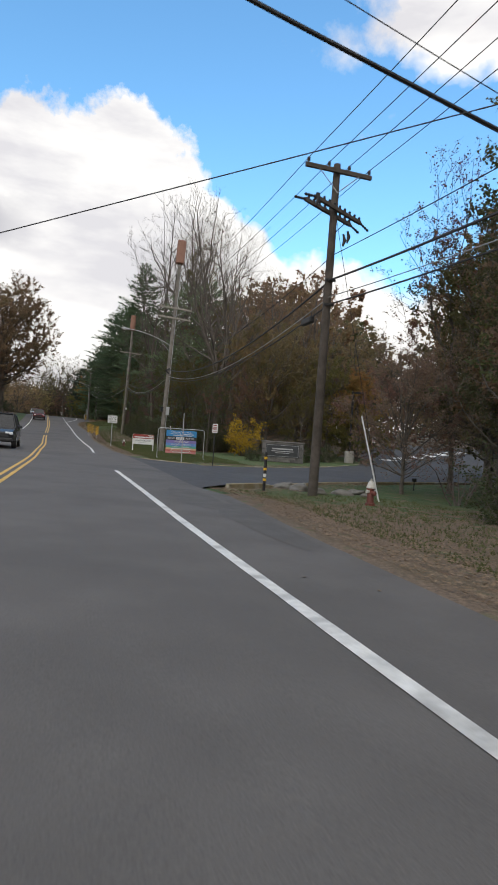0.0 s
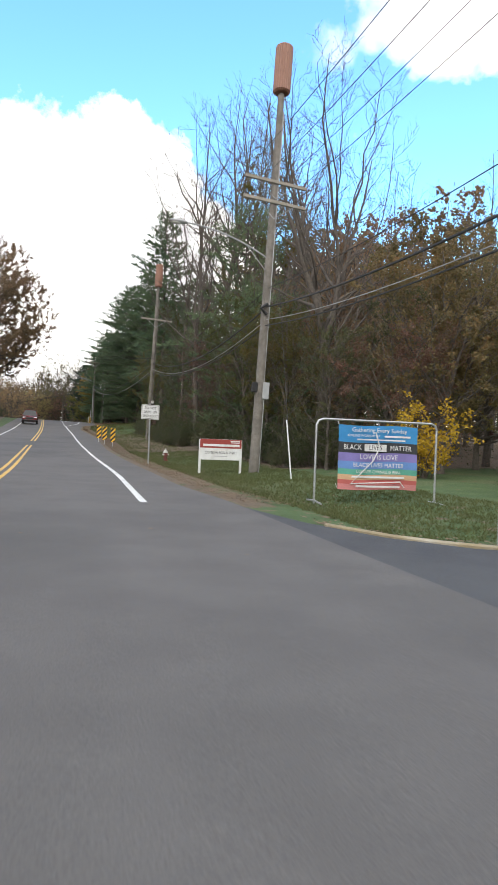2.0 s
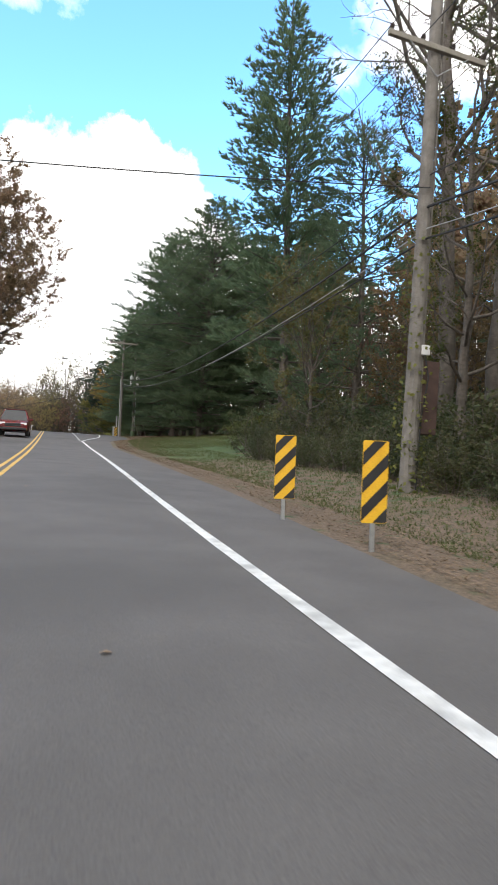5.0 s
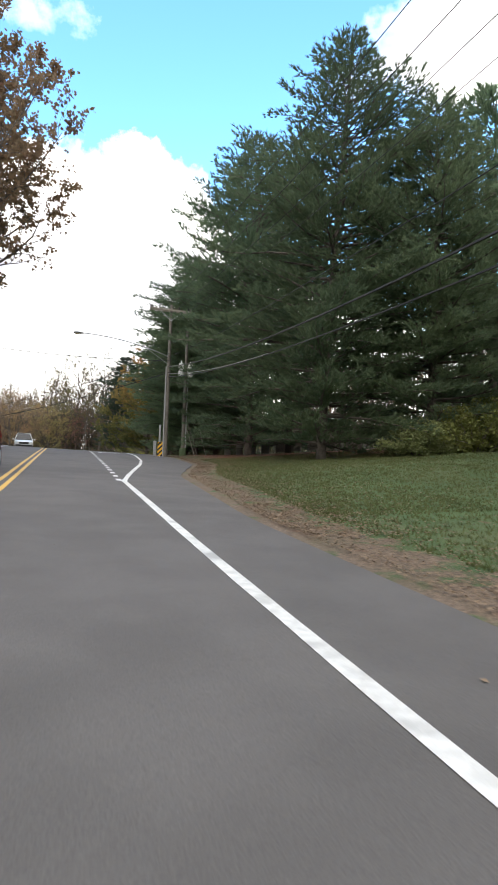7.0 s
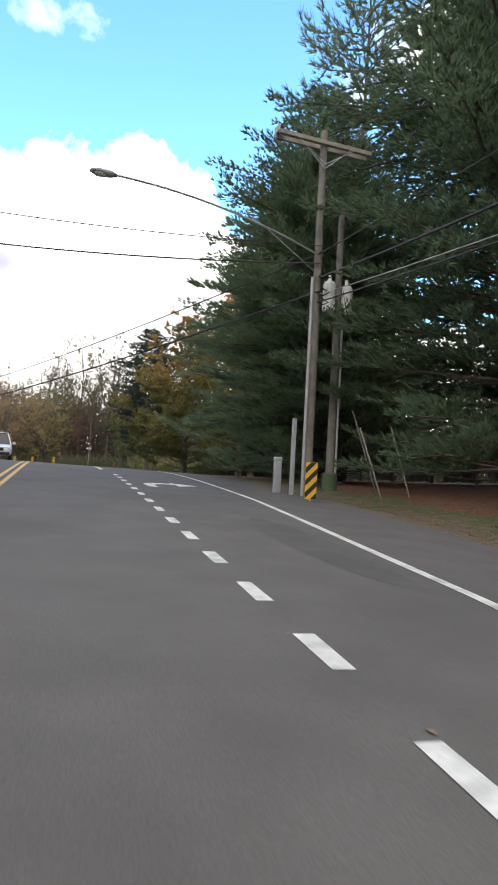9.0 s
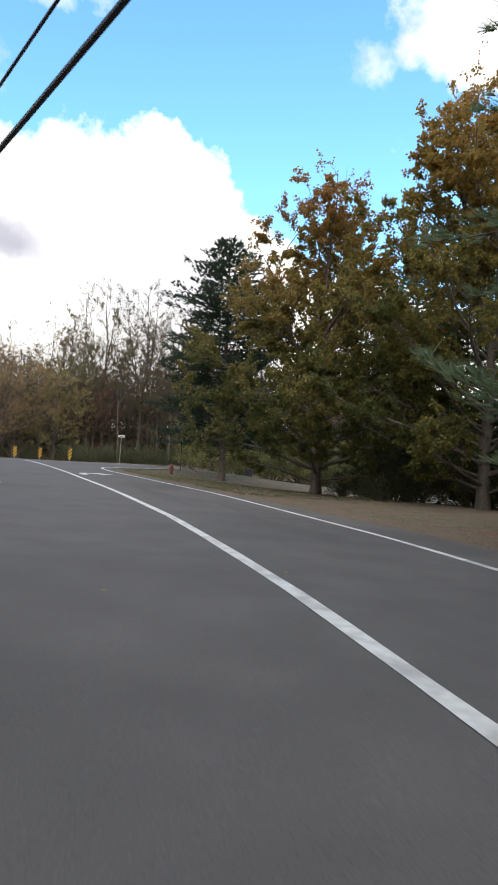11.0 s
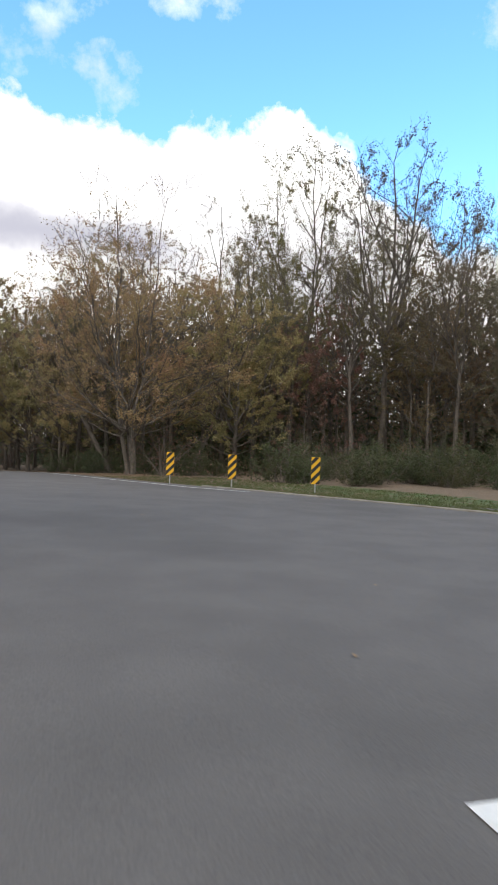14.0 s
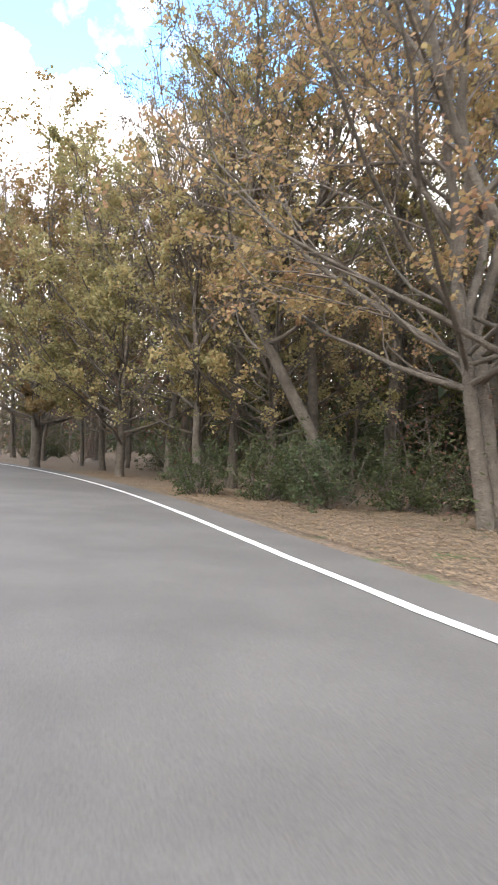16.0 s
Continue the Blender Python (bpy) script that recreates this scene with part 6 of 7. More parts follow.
dns = thing("road_sign", stand(50.5, 3.68, 11), "white road sign reading do not drive on shoulders", "road sign")
u_post(dns, 2.6)
sign_plate(dns, .78, .6, 2.14, M["sign_white"])
fr = sign_plate(dns, .74, .56, 2.14, M["black"], "border", -.0325, .03, .002)
sign_plate(dns, .715, .535, 2.14, M["sign_white"], "face", -.0345, .025, .002)
for k, t in enumerate(("DO  NOT", "DRIVE  ON", "SHOULDERS")):
    text_at(dns, t, .15, 0, 2.30 - k * .165, M["black"], -.037, .78)
for z in (1.95, 2.33):
    part("bolt", lathe([(.012, 0), (.012, .008)], 8), M["steel"], dns).matrix_basis = pose(0, -.036, z, 90)


def parking_sign(s, d, turn=-8, post="black", H=2.25):
    e = thing("parking_sign", stand(s, d, turn), "small white parking sign with red print on black post", "parking sign", "parking signs")
    part("post", box((.06, .06, H), (0, .035, H / 2 - .08), .006), M[post], e)
    sign_plate(e, .31, .47, H - .3, M["sign_white"], y=-.012)
    bar(e, .22, .05, 0, H - .15, M["dull_red"], -.016)
    for k in range(3):
        bar(e, .24, .028, 0, H - .26 - k * .055, M["dull_red"], -.016)
    bar(e, .2, .02, 0, H - .46, M["dull_red"], -.016)
    e.scale = (.86, .86, .96)
    return e


parking_sign(30.4, 7.0)
parking_sign(41.6, 22.0, -20)

# white sign board of the school
sb = thing("sign_board", stand(46.1, 5.55, -6), "white sign board with dark red heading on two posts", "sign board")
for x in (-.84, .84):
    part("post", box((.09, .09, 1.35), (x, .05, .62), .008), M["sign_white"], sb)
sign_plate(sb, 1.72, .78, .92, M["sign_white"], r=.01, t=.02, y=-.02)
sign_plate(sb, 1.70, .33, 1.14, M["dull_red"], "heading", -.024, .01, .003)
bar(sb, 1.5, .085, .02, 1.08, M["sign_white"], -.028)
bar(sb, .38, .035, .58, 1.24, M["sign_white"], -.028)
bar(sb, .34, .03, .6, 1.19, M["sign_white"], -.028)
text_at(sb, "COME IN FOR A VISIT!", .15, 0, .80, M["slate"], -.026, .88)
bar(sb, .55, .02, 0, .67, M["grey_metal"], -.024)
sb.scale = (.88, 1, .95)

# banner in a pipe frame
bn = thing("banner_frame", stand(36.6, 6.5, -4), "galvanised pipe frame with a colourful cloth banner", "banner")
arch = [(-1.38, 0, -.1), (-1.38, 0, 1.62), (-1.34, 0, 1.72), (-1.24, 0, 1.76), (1.24, 0, 1.76), (1.34, 0, 1.72), (1.38, 0, 1.62), (1.38, 0, -.1)]
part("pipe_frame", tube(arch, .024, 8), M["steel"], bn)
for x in (-1.38, 1.38):
    part("foot", tube([(x, -.45, .02), (x, 0, .05), (x, .45, .02)], .022, 8), M["steel"], bn)


def cloth(z0, z1, mat, name, y=0.0, w=.9):
    """A strip of the banner, gently billowing."""
    v, f = [], []
    for j in range(5):
        z = z0 + (z1 - z0) * j / 4
        for i in range(17):
            x = -w + 2 * w * i / 16
            v.append((x, -.05 + y + .025 * math.sin(x * 3.1 + z * 2.3) + .012 * math.sin(x * 9 + z * 5), z + .012 * math.sin(x * 4)))
    for j in range(4):
        for i in range(16):
            f.append((j * 17 + i, j * 17 + i + 1, (j + 1) * 17 + i + 1, (j + 1) * 17 + i))
    return mesh_object(name, v, f, mat, bn, smooth=True)


flag = [material("cloth_" + n, c, tuple(v * 1.15 for v in c), 3, .75, .2, 50) for n, c in (
    ("pink", (.52, .2, .2)), ("orange", (.56, .36, .22)), ("green", (.10, .34, .26)), ("purple", (.2, .17, .42)), ("blue", (.12, .24, .52)), ("red", (.45, .11, .10)))]
cloth(.30, .42, flag[0], "pink_stripe")
cloth(.42, .51, flag[5], "red_stripe")
cloth(.51, .62, flag[1], "orange_stripe")
cloth(.62, .74, flag[2], "green_stripe")
cloth(.74, .90, flag[4], "blue_stripe")
cloth(.90, 1.08, flag[3], "purple_stripe")
cloth(1.08, 1.30, M["slate"], "black_stripe")
cloth(1.30, 1.66, M["banner_blue"], "blue_heading")
text_at(bn, "Gathering Every Sunday", .13, 0, 1.56, M["sign_white"], -.10, 1.0)
text_at(bn, "ONLINE WORSHIP AT", .075, -.35, 1.44, M["sign_white"], -.10, 1.0)
bar(bn, .6, .04, .42, 1.44, M["sign_white"], -.09)
bar(bn, 1.1, .03, .05, 1.36, M["sign_white"], -.09)
bar(bn, .5, .15, -.08, 1.19, M["sign_white"], -.094, "lettering_box")
text_at(bn, "BLACK", .155, -.6, 1.19, M["sign_white"], -.10, .86)
text_at(bn, "LIVES", .155, -.08, 1.19, M["slate"], -.10, .86)
text_at(bn, "MATTER", .155, .5, 1.19, M["sign_white"], -.10, .86)
text_at(bn, "LOVE IS LOVE", .15, 0, .99, M["sign_white"], -.10, .95)
text_at(bn, "BLACK LIVES MATTER", .125, 0, .82, M["sign_white"], -.10, .95)
text_at(bn, "CLIMATE CHANGE IS REAL", .09, 0, .68, M["sign_white"], -.10, .95)
bar(bn, 1.2, .04, 0, .57, M["sign_white"], -.094)
bar(bn, 1.0, .04, 0, .37, M["sign_white"], -.094)
for x, z in ((-.9, 1.7), (.9, 1.7), (-.9, .36), (.9, .36), (0, 1.71)):
    part("tie", tube([(x, -.05, z - .04), (x * 1.02, 0, z + .06)], .006, 5), M["sign_white"], bn)
part("streamer", tube([(-.1, -.12, 1.52), (0, -.14, 1.2), (-.15, -.12, .9), (-.62, -.1, .42), (.5, -.11, .48), (.6, -.1, .36)], .014, 5), M["sign_white"], bn)
gp = thing("post", stand(31.5, 5.6), "thin grey metal post standing on the grass", "post")
part("shaft", box((.045, .045, 2.7), (0, 0, 1.25), .008), M["grey_metal"], gp)
part("cap", box((.055, .055, .04), (0, 0, 2.61), .008), M["dark_metal"], gp)

# stone monument sign: stones laid in courses
mon = thing("monument_sign", stand(38.6, 13.7, -26), "low grey stone sign wall with a dark board", "monument sign")
part("core", box((2.7, .42, 1.32), (0, 0, .62), .02), M["mortar"], mon)
part("capstone", box((2.86, .56, .09), (0, 0, 1.31), .02), M["stone"], mon)
rng = random.Random(5)
z = .0
stone_meshes = []
for k in range(5):
    b = box((1, 1, 1), (0, 0, 0), .09)
    for vtx in b.verts:
        vtx.co += Vector((rng.gauss(0, .02), rng.gauss(0, .02), rng.gauss(0, .02)))
    me = bpy.data.meshes.new("stone")
    b.to_mesh(me)
    b.free()
    me.materials.append(M["stone"])
    stone_meshes.append(me)
while z < 1.2:
    hh = rng.uniform(.12, .2)
    x = -1.37
    while x < 1.32:
        ww = min(rng.uniform(.18, .42), 1.37 - x)
        ob = new("stone", rng.choice(stone_meshes))
        ob.parent = mon
        ob.matrix_basis = Matrix.Translation((x + ww / 2, -.22 + rng.uniform(-.012, .012), z + hh / 2)) @ Matrix.Diagonal((ww - .015, .09, hh - .015, 1))
        x += ww
    z += hh
sign_plate(mon, 2.2, .84, .74, M["slate"], "board", -.285, .02, .02)
sign_plate(mon, 2.1, .74, .74, M["grey_metal"], "board_rim", -.287, .02, .002)
sign_plate(mon, 2.06, .70, .74, M["slate"], "board_face", -.29, .02, .003)
bar(mon, 1.35, .09, 0, .86, M["grey_metal"], -.292)
bar(mon, 1.45, .05, 0, .71, M["grey_metal"], -.292)
bar(mon, .95, .04, 0, .6, M["grey_metal"], -.292)

# car park lamp, bollard, rail fence
lp = thing("lamp_post", stand(42.6, 20.6), "black lamp post on a round concrete base", "lamp post")
part("base", lathe([(.36, -.1), (.36, .82), (.33, .88)], 20), M["concrete"], lp)
part("shaft", box((.13, .13, 4.6), (0, 0, 3.1), .01), M["dark_metal"], lp)
part("arm", box((.5, .06, .06), (.28, 0, 5.32), .01), M["dark_metal"], lp)
part("luminaire", box((.62, .34, .14), (.55, 0, 5.34), .02), M["dark_metal"], lp)
bl = thing("bollard", stand(17.6, 5.55), "black bollard post with a pale band", "bollard")
part("post", lathe([(.045, -.1), (.045, 1.12), (.03, 1.16)], 10), M["dark_metal"], bl)
part("band", lathe([(.048, .42), (.048, .52)], 10), M["sign_white"], bl)
for z in (.3, .62, .95):
    part("reflector", lathe([(.05, z), (.052, z + .005), (.052, z + .07), (.05, z + .075)], 10), M["marker_yellow"], bl, "amber reflector")
sm = thing("sensor_post", stand(22.0, 13.2), "short black garden light on a stake", "garden light")
part("stake", lathe([(.02, -.05), (.02, .35)], 8), M["dark_metal"], sm)
part("head", box((.16, .12, .14), (0, 0, .42), .03), M["dark_metal"], sm)
for k in range(9):
    x0, y0 = plan(70 + k * 1.2, 33 + k * 3.0)
    x1, y1 = plan(70 + (k + 1) * 1.2, 33 + (k + 1) * 3.0)
    fn = thing("rail_fence", pose(x0, y0, gz(x0, y0), 0, 0, math.degrees(math.atan2(y1 - y0, x1 - x0))), "weathered grey split rail fence section", "fence", "rail fence sections")
    L = math.hypot(x1 - x0, y1 - y0)
    part("post", box((.13, .13, 1.3), (0, 0, .55), .015), M["post_wood"], fn)
    for z in (.35, .75, 1.12):
        part("rail", tube([(0, 0, z), (L * .5, .02, z - .02), (L, 0, z + .02)], .06, 6), M["post_wood"], fn)


def hydrant(s, d, top="hyd_white", body="hyd_red", label="red fire hydrant with a pale weathered top on grass"):
    e = thing("fire_hydrant", stand(s, d, 20), label, "fire hydrant", "fire hydrants")
    part("barrel", lathe([(.15, -.05), (.15, .04), (.11, .06), (.10, .42), (.13, .44), (.13, .48)], 14), M[body], e, smooth=False)
    part("bonnet", lathe([(.14, .48), (.14, .52), (.12, .56), (.09, .64), (.05, .69), (.03, .7), (.03, .75), (.015, .76)], 14), M[top], e)
    for sx in (-1, 1):
        part("side_nozzle", tube([(0, 0, .38), (sx * .17, 0, .38), (sx * .19, 0, .38)], [.055, .055, .045], 10), M[top], e)
    part("pumper_nozzle", tube([(0, 0, .34), (0, -.18, .34), (0, -.2, .34)], [.07, .07, .055], 12), M[body], e)
    return e


hydrant(14.8, 7.6).scale = (.85, .85, .9)
hydrant(55.2, 5.25).scale = (.85, .85, .8)


def object_marker(m, post_h=1.25, label="yellow and black striped object marker on a short post"):
    """A 0.3 by 0.9 m panel with slanting stripes."""
    e = tagged(new("object_marker"), label, "object marker", "object markers")
    e.matrix_basis = m
    u_post(e, post_h, "steel", .045)
    z0 = post_h - .93 - .02
    w, h = .305, .914
    sign_plate(e, w, h, z0 + h / 2, M["marker_yellow"], y=-.014, r=.02)
    bw = .152
    for k in range(-1, 5):
        a = z0 + k * 2 * bw + .02
        # one slanting band clipped to the panel
        poly = [(-w / 2, a), (w / 2, a + w), (w / 2, a + w + bw), (-w / 2, a + bw)]

        def clip(p, lo, hi):
            for lim, keep in ((lo, 1), (hi, -1)):
                out = []
                for i in range(len(p)):
                    A, B = p[i - 1], p[i]
                    ia, ib = (A[1] - lim) * keep >= 0, (B[1] - lim) * keep >= 0
                    if ia != ib:
                        t = (lim - A[1]) / (B[1] - A[1])
                        out.append((A[0] + t * (B[0] - A[0]), lim))
                    if ib:
                        out.append(B)
                p = out
            return p

        poly = clip(poly, z0 + .006, z0 + h - .006)
        if len(poly) < 3:
            continue
        bm = bmesh.new()
        fc = bm.faces.new([bm.verts.new((x * .985, -.017, z)) for x, z in poly])
        ex = bmesh.ops.extrude_face_region(bm, geom=[fc])
        bmesh.ops.translate(bm, vec=(0, .0025, 0), verts=[g for g in ex["geom"] if isinstance(g, bmesh.types.BMVert)])
        bmesh.ops.recalc_face_normals(bm, faces=bm.faces)
        part("stripe", bm, M["black"], e, "")
    return e


object_marker(stand(66.1, 3.66, -4))
object_marker(stand(69.0, 3.34, -4))
object_marker(stand(71.2, 3.08, -4))
object_marker(stand(128.6, 5.95, -3), 1.0)
object_marker(stand_xy(1.24, 204.8, 2))
object_marker(stand_xy(3.6, 203.05, 2))
object_marker(stand_xy(6.3, 200.8, 2))

x, y = 10.4, 195.9
ws = thing("street_sign", stand_xy(x, y, -5), "small white direction sign on a slim post", "street sign")
part("post", tube([(0, 0, -.1), (.06, 0, 2.5)], .028, 8), M["post_wood"], ws)
sign_plate(ws, .52, .2, 2.5, M["sign_white"], y=-.035, r=.02, x=.06)
bar(ws, .34, .06, .06, 2.5, M["dark_metal"], -.038)
x, y = 12.95, 180.6
ss = thing("street_sign", stand_xy(x, y, 0), "blue street name blades on a thin post", "street sign")
part("post", tube([(0, 0, -.1), (0, 0, 2.8)], .026, 8), M["dark_metal"], ss)
for tn, z in ((-8, 2.7), (62, 2.5)):
    b = sign_plate(ss, .95, .17, z, M["street_blue"], "name_blade", -.004, .02, .008)
    b.matrix_basis = Matrix.Rotation(radians(tn), 4, "Z")
    q = part("lettering_bar", box((.62, .002, .06), (0, -.007, z)), M["grey_metal"], ss)
    q.matrix_basis = Matrix.Rotation(radians(tn), 4, "Z")
hydrant(176.06, 8.83, "hyd_red", "hyd_red", "dull red fire hydrant under the street sign").scale = (.85, .85, .85)
can = thing("wheeled_bin", stand_xy(21.4, 193.2, 30), "dark grey wheeled rubbish bin by the side street", "rubbish bin")
part("body", box((.52, .5, .85), (0, 0, .5), .05), M["dark_metal"], can)
part("lid", box((.56, .56, .08), (0, 0, .97), .03), M["dark_metal"], can)

# boulders by the pole
for k, (s, d, sc) in enumerate(((17.6, 7.3, .3), (18.5, 7.0, .42), (19.3, 6.7, .35), (17.8, 8.2, .34), (18.3, 8.9, .3), (20.2, 7.2, .28), (19.0, 7.8, .25), (17.4, 8.8, .2))):
    b = bmesh.new()
    bmesh.ops.create_icosphere(b, subdivisions=3, radius=1)
    for vtx in b.verts:
        n_ = noise.noise(vtx.co * 1.3 + Vector((k * 5, 0, 0))) * .5 + noise.noise(vtx.co * 3.1 + Vector((0, k * 7, 0))) * .15
        vtx.co *= 1 + n_
        vtx.co.z *= .55
    bmesh.ops.scale(b, vec=(sc * .95, sc * .75, sc * .75), verts=b.verts)
    ob = part("boulder", b, M["rock"], None, "", True)
    ob.matrix_basis = stand(s, d, k * 50, .02)
    tagged(ob, "pale grey boulder half sunk in grass", "boulder", "boulders by the pole")


# board fence behind the pines
for k in range(9):
    fs = thing("fence_panel", stand(124 + k * 2.4, 17.5 - k * .35, 86), "weathered grey board fence panel behind pines", "fence", "board fence panels")
    part("post", box((.1, .1, 1.7), (-1.2, 0, .8), .01), M["post_wood"], fs)
    for j in range(10):
        part("board", box((.225, .02, 1.5), (-1.08 + j * .24, 0, .82 + .02 * ((j * 7) % 3)), .004), M["post_wood"], fs)


# ================= vehicles =================
def car(s, d, turn, paint, label, L=4.7, W=1.86, H=1.72):
    e = thing("car", Matrix.Translation(on_road(s, d)) @ Matrix.Rotation(radians(heading(s) + turn), 4, "Z"), label, "car")
    # half-width, bottom and top along the length (y ahead)
    st = [(-L/2, .60, .55, .95), (-L/2 + .12, .86, .36, 1.02), (-L*.3, .93, .28, 1.05), (0, .93, .26, 1.02), (L*.26, .93, .28, 1.0), (L*.4, .90, .3, .92), (L/2 - .1, .82, .36, .80), (L/2, .6, .45, .70)]
    bm = bmesh.new()
    rings = []
    for y, w, b, t in st:
        prof = [(-w * .9, b), (-w, b + .12), (-w, t - .16), (-w * .93, t), (w * .93, t), (w, t - .16), (w, b + .12), (w * .9, b)]
        rings.append([bm.verts.new((x, y, z)) for x, z in prof])
    for a, b in zip(rings, rings[1:]):
        for k in range(8):
            bm.faces.new((a[k], a[(k + 1) % 8], b[(k + 1) % 8], b[k]))
    bm.faces.new(rings[0][::-1])
    bm.faces.new(rings[-1])
    bmesh.ops.recalc_face_normals(bm, faces=bm.faces)
    part("body", bm, M[paint], e, smooth=False)
    cab = [(-L*.47, .80, 1.0, 1.05), (-L*.40, .80, 1.0, H - .12), (-L*.3, .78, 1.0, H), (0, .78, 1.0, H), (L*.10, .76, 1.0, H - .06), (L*.27, .80, .98, 1.0)]
    bm = bmesh.new()
    rings = []
    for y, w, b, t in cab:
        k = .80 if t > 1.2 else 1.0
        rings.append([bm.verts.new(p) for p in ((-w - .06, y, b), (-w * k, y, t), (w * k, y, t), (w + .06, y, b))])
    for a, b in zip(rings, rings[1:]):
        for k in range(4):
            bm.faces.new((a[k], a[(k + 1) % 4], b[(k + 1) % 4], b[k]))
    bm.faces.new(rings[0][::-1])
    bm.faces.new(rings[-1])
    bmesh.ops.recalc_face_normals(bm, faces=bm.faces)
    part("windows", bm, M["glass"], e, "dark tinted windows")
    part("roof", box((1.22, L*.42, .05), (0, -L*.13, H), .02), M[paint], e)
    for sx in (-1, 1):
        part("pillar", tube([(sx * .84, L*.25, 1.0), (sx * .63, L*.09, H - .03)], .035, 6), M[paint], e)
        part("pillar", tube([(sx * .86, -L*.12, 1.0), (sx * .64, -L*.12, H)], .035, 6), M[paint], e)
        part("pillar", tube([(sx * .84, -L*.45, 1.0), (sx * .63, -L*.38, H - .05)], .05, 6), M[paint], e)
        part("mirror", box((.2, .12, .14), (sx * 1.02, L*.2, 1.08), .03), M[paint], e)
        part("headlight", box((.36, .1, .14), (sx * .62, L/2 - .08, .74), .03), M["head_glass"], e)
        part("tail_light", box((.2, .1, .3), (sx * .76, -L/2 + .08, .92), .03), M["tail_red"], e)
        for y in (-L*.3, L*.31):
            t = part("tyre", lathe([(.22, -.11), (.33, -.11), (.35, -.07), (.35, .07), (.33, .11), (.22, .11)], 20), M["tyre"], e)
            t.matrix_basis = pose(sx * .82, y, .35, 0, 90, 0)
            w = part("rim", lathe([(.06, -.03), (.21, -.02), (.22, .0), (.22, .03)], 12), M["grey_metal"], t)
            w.matrix_basis = pose(0, 0, sx * .09)
    part("grille", box((.9, .06, .2), (0, L/2 - .01, .66), .02), M["dark_metal"], e)
    part("bumper", box((1.6, .12, .16), (0, L/2 - .02, .42), .04), M["dark_metal"], e)
    part("bumper", box((1.6, .12, .18), (0, -L/2 + .02, .5), .04), M["dark_metal"], e)
    part("licence_plate", box((.32, .02, .16), (0, -L/2 - .01, .8)), M["sign_white"], e)
    return e


car(34.5, -3.4, 180, "dark_car", "dark blue oncoming sport utility car")
car(106, -2.75, 180, "red_car", "dark red oncoming sport utility car with headlights")
car(157, -3.0, 180, "white_car", "white oncoming sport utility car")


# stay of the tall pole
guy_guard(42.9, 7.0, 1.9, 0, .62, "white plastic sleeve leaning on a pole stay")
# ================= leaves and grass on the ground =================
def scatter_leaves(seed, n, pick, size, name, label):
    """Fallen leaves lying on the ground, slightly curled."""
    rng = random.Random(seed)
    xy = [pick(rng) for _ in range(n)]
    x, y = np.array([p[0] for p in xy]), np.array([p[1] for p in xy])
    z, s, d = ground_z(x, y)
    e = tab(EDGE_R, s)
    on = (d < e + .1) & (d > EDGE_L - .1)
    z = np.where(on, road_z(s, d) + .006, z + .015)
    v, f = [], []
    for a, b, c in zip(x, y, z):
        t, sz = rng.uniform(0, 6.28), size * rng.uniform(.6, 1.4)
        ux, uy = math.cos(t) * sz, math.sin(t) * sz
        vx, vy = -math.sin(t) * sz * .7, math.cos(t) * sz * .7
        k = len(v)
        v += [(a - ux, b - uy, c), (a + vx, b + vy, c + rng.uniform(0, .014)), (a + ux, b + uy, c + rng.uniform(0, .012)), (a - vx, b - vy, c + rng.uniform(0, .014))]
        f.append((k, k + 1, k + 2, k + 3))
    ob = mesh_object(name, v, f, LEAF["fallen"])
    return tagged(ob, label, "fallen leaves", kind="stuff")


def verge_pick(s0, s1, spread, base=.25):
    def pick(rng):
        s = rng.uniform(s0, s1)
        return plan(s, float(tab(EDGE_R, s)) + base + abs(rng.gauss(0, spread)))
    return pick


scatter_leaves(1, 15000, verge_pick(-4, 16, 2.2), .023, "fallen_leaves", "brown fallen leaves on the grass verge")
scatter_leaves(2, 22000, verge_pick(36, 100, 1.2), .024, "fallen_leaves", "brown fallen leaves along the road edge")
scatter_leaves(3, 18000, verge_pick(96, 132, 1.1), .024, "fallen_leaves", "brown fallen leaves along the lawn's edge")
scatter_leaves(4, 6000, verge_pick(98, 128, 5.0, 1.5), .028, "fallen_leaves", "brown leaves scattered over the lawn")
scatter_leaves(10, 16000, verge_pick(207, 224, 2.6), .024, "fallen_leaves", "brown leaves covering the woodland edge")
scatter_leaves(5, 13000, verge_pick(196, 232, 2.4), .024, "fallen_leaves", "brown leaves on the wood's edge")
scatter_leaves(6, 5000, verge_pick(140, 178, 2.6), .024, "fallen_leaves", "brown leaves beside the turning lane")
scatter_leaves(7, 160, lambda r: plan(r.uniform(0, 210), r.uniform(-3.6, 3.0)), .026, "fallen_leaves", "stray leaves lying on the asphalt")


def drive_pick(rng):
    d = rng.uniform(3.8, 14)
    far = float(np.interp(d, [r[0] for r in DRIVE], [r[2] for r in DRIVE]))
    return plan(far + .2 + abs(rng.gauss(0, .5)), d)


scatter_leaves(8, 1600, drive_pick, .036, "fallen_leaves", "brown leaves gathered along the kerb")


def near_drive_pick(rng):
    d = rng.uniform(3.6, 12)
    near = float(np.interp(d, [r[0] for r in DRIVE], [r[1] for r in DRIVE]))
    return plan(near - .3 - abs(rng.gauss(0, 1.2)), d)


scatter_leaves(9, 2200, near_drive_pick, .036, "fallen_leaves", "brown leaves under the utility pole")


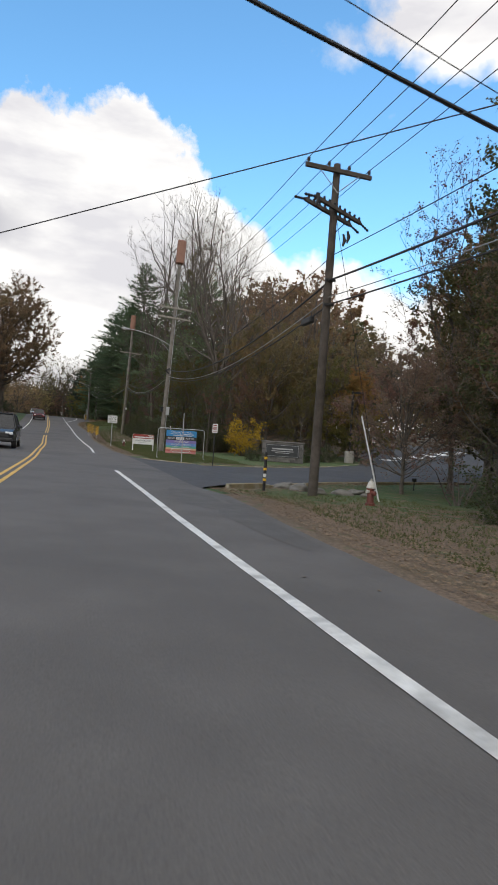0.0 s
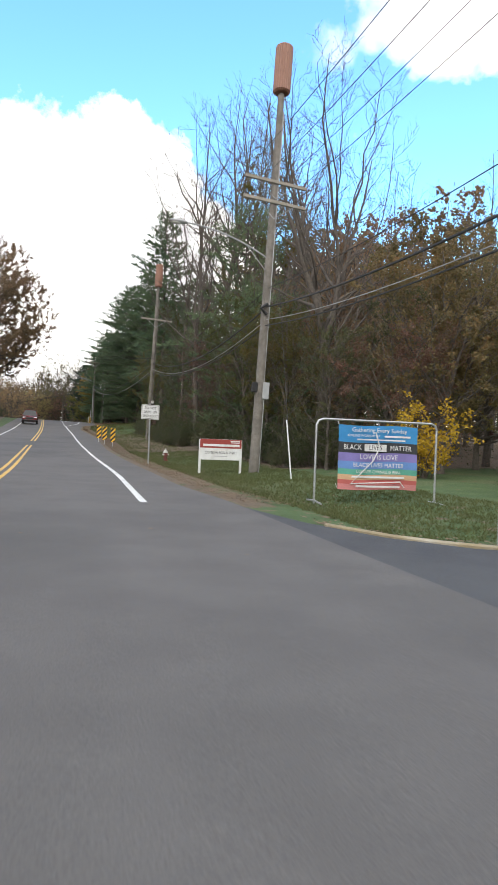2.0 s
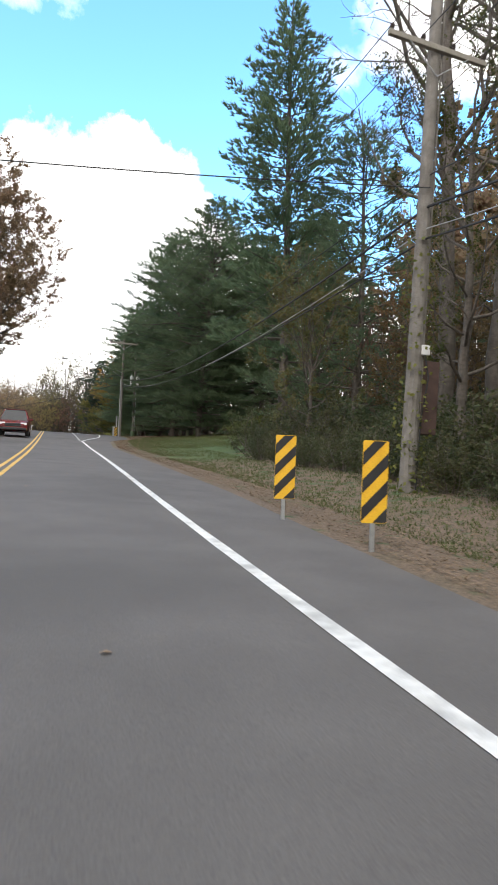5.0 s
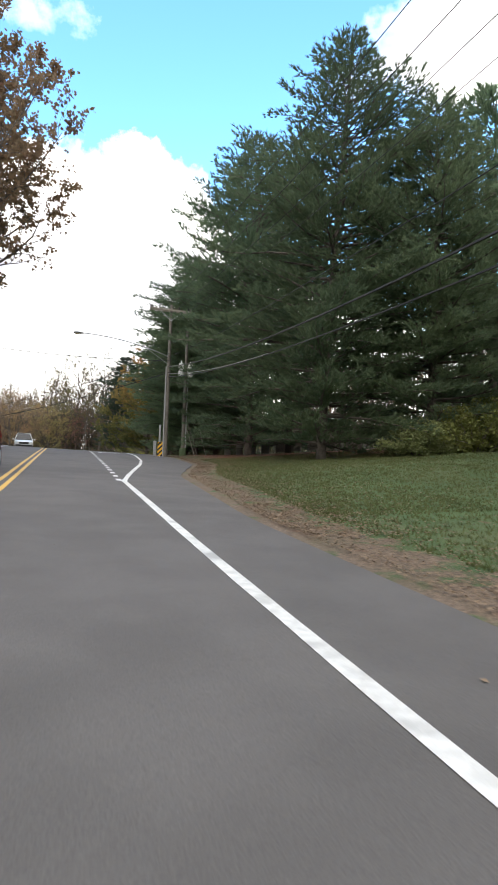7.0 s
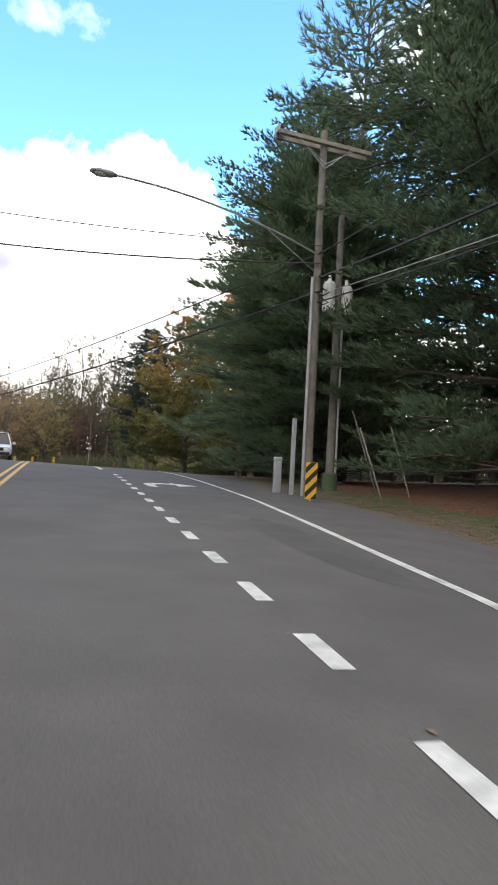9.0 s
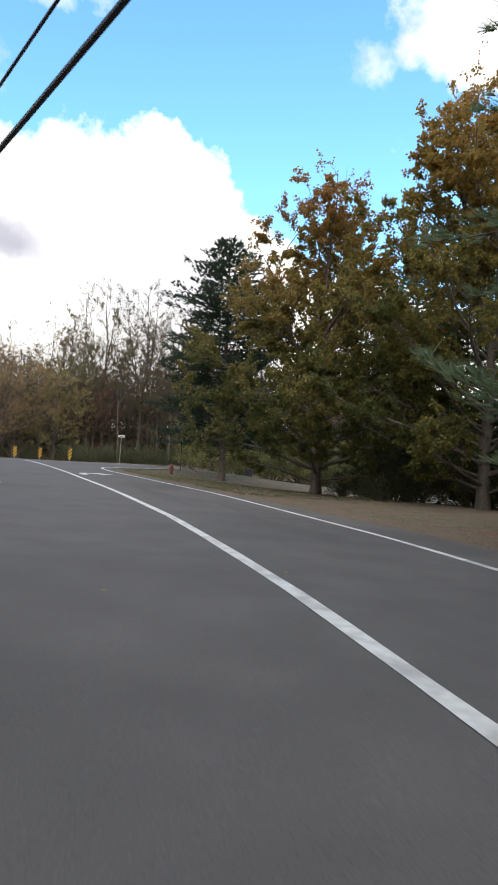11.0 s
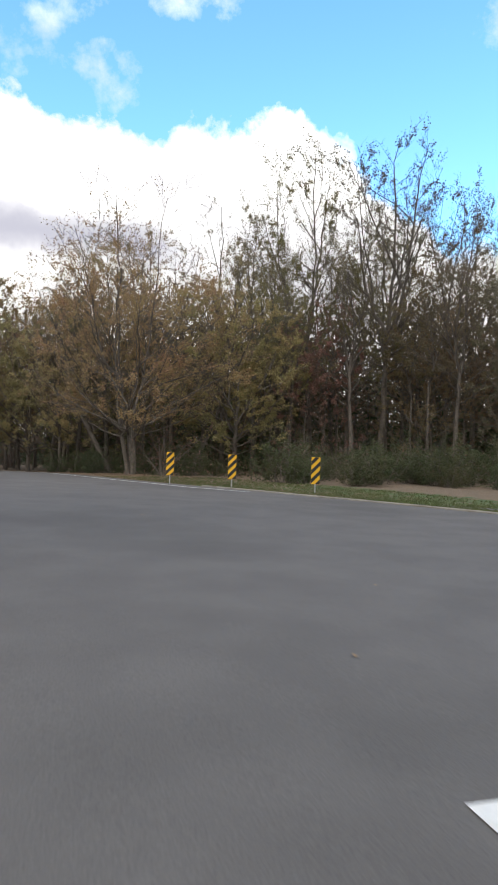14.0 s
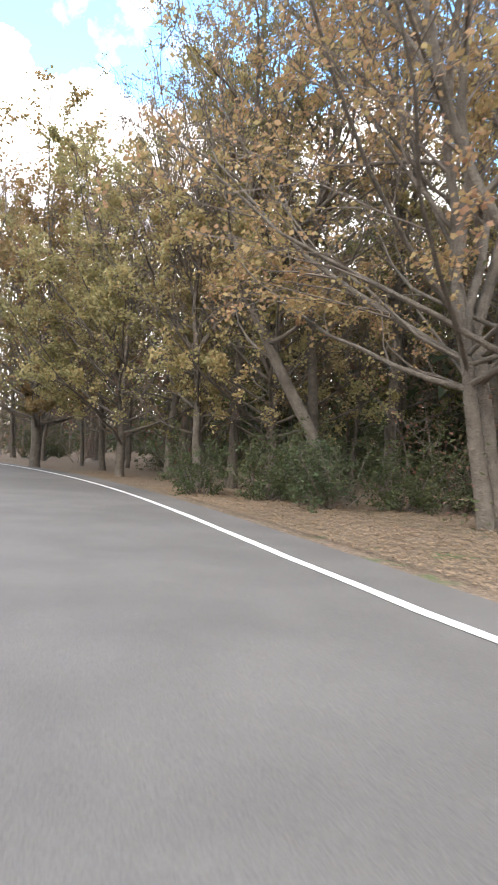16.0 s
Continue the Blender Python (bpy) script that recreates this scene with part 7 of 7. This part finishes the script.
def grass(seed, n, pick, h, name, label):
    rng = random.Random(seed)
    xy = [pick(rng) for _ in range(n)]
    x, y = np.array([p[0] for p in xy]), np.array([p[1] for p in xy])
    z, s, d = ground_z(x, y)
    bad = in_drive(s, d, .1)
    v, f = [], []
    for a, b, c, no in zip(x, y, z, bad):
        if no:
            continue
        for q in range(3):
            t, hh = rng.uniform(0, 6.28), h * rng.uniform(.5, 1.3)
            ux, uy = math.cos(t) * .012, math.sin(t) * .012
            px, py = a + rng.gauss(0, .05), b + rng.gauss(0, .05)
            lx, ly = rng.gauss(0, .5) * hh, rng.gauss(0, .5) * hh
            k = len(v)
            v += [(px - ux, py - uy, c - .01), (px + ux, py + uy, c - .01), (px + lx, py + ly, c + hh)]
            f.append((k, k + 1, k + 2))
    ob = mesh_object(name, v, f, LEAF["grass"])
    return tagged(ob, label, "grass", kind="stuff")


def lawn_pick(s0, s1, d0, d1):
    def pick(rng):
        s = rng.uniform(s0, s1)
        return plan(s, float(tab(EDGE_R, s)) + d0 + (d1 - d0) * rng.random() ** 1.4)
    return pick


grass(1, 3200, lawn_pick(0, 17, 1.4, 7), .05, "verge_grass", "short tufts of grass on the verge")
grass(2, 16000, lawn_pick(32, 62, 1.3, 6.5), .055, "verge_grass", "short mown grass by the road")
grass(3, 7000, lawn_pick(60, 100, 1.3, 5), .05, "verge_grass", "rough grass at the wood's edge")
grass(4, 32000, lawn_pick(98, 124, 1.3, 13), .035, "lawn_grass", "mown lawn grass")
grass(6, 2500, lawn_pick(160, 180, .6, 7), .04, "verge_grass", "thin grass under the pine")
grass(5, 9000, lawn_pick(186, 210, .4, 6), .05, "verge_grass", "thin grass by the kerb")

# ================= worn patches of the road =================
def blot(s, d, ls, ld, mat, seed, dz=.004):
    """An uneven patch of other asphalt."""
    rng = random.Random(seed)
    n = 26
    v = [on_road(s, d, dz)]
    for k in range(n):
        a = 2 * math.pi * k / n
        r = 1 + .28 * noise.noise(Vector((math.cos(a) * 1.5, math.sin(a) * 1.5, seed)))
        v.append(on_road(s + math.sin(a) * ls * r, d + math.cos(a) * ld * r, dz))
    return mesh_object("road_patch", v, [(0, 1 + k, 1 + (k + 1) % n) for k in range(n)], M[mat], road)


for k, (s, d, ls, ld) in enumerate(((9.5, 2.9, 2.6, .35), (13.0, 2.6, 2.2, .5), (11.5, 3.3, 1.2, .2), (122, 3.1, 2.4, .4), (153, 4.3, 4.0, .5), (158, 3.0, 3.2, .3), (163, 3.6, 2.2, .3))):
    blot(s, d, ls, ld, "patch", k)
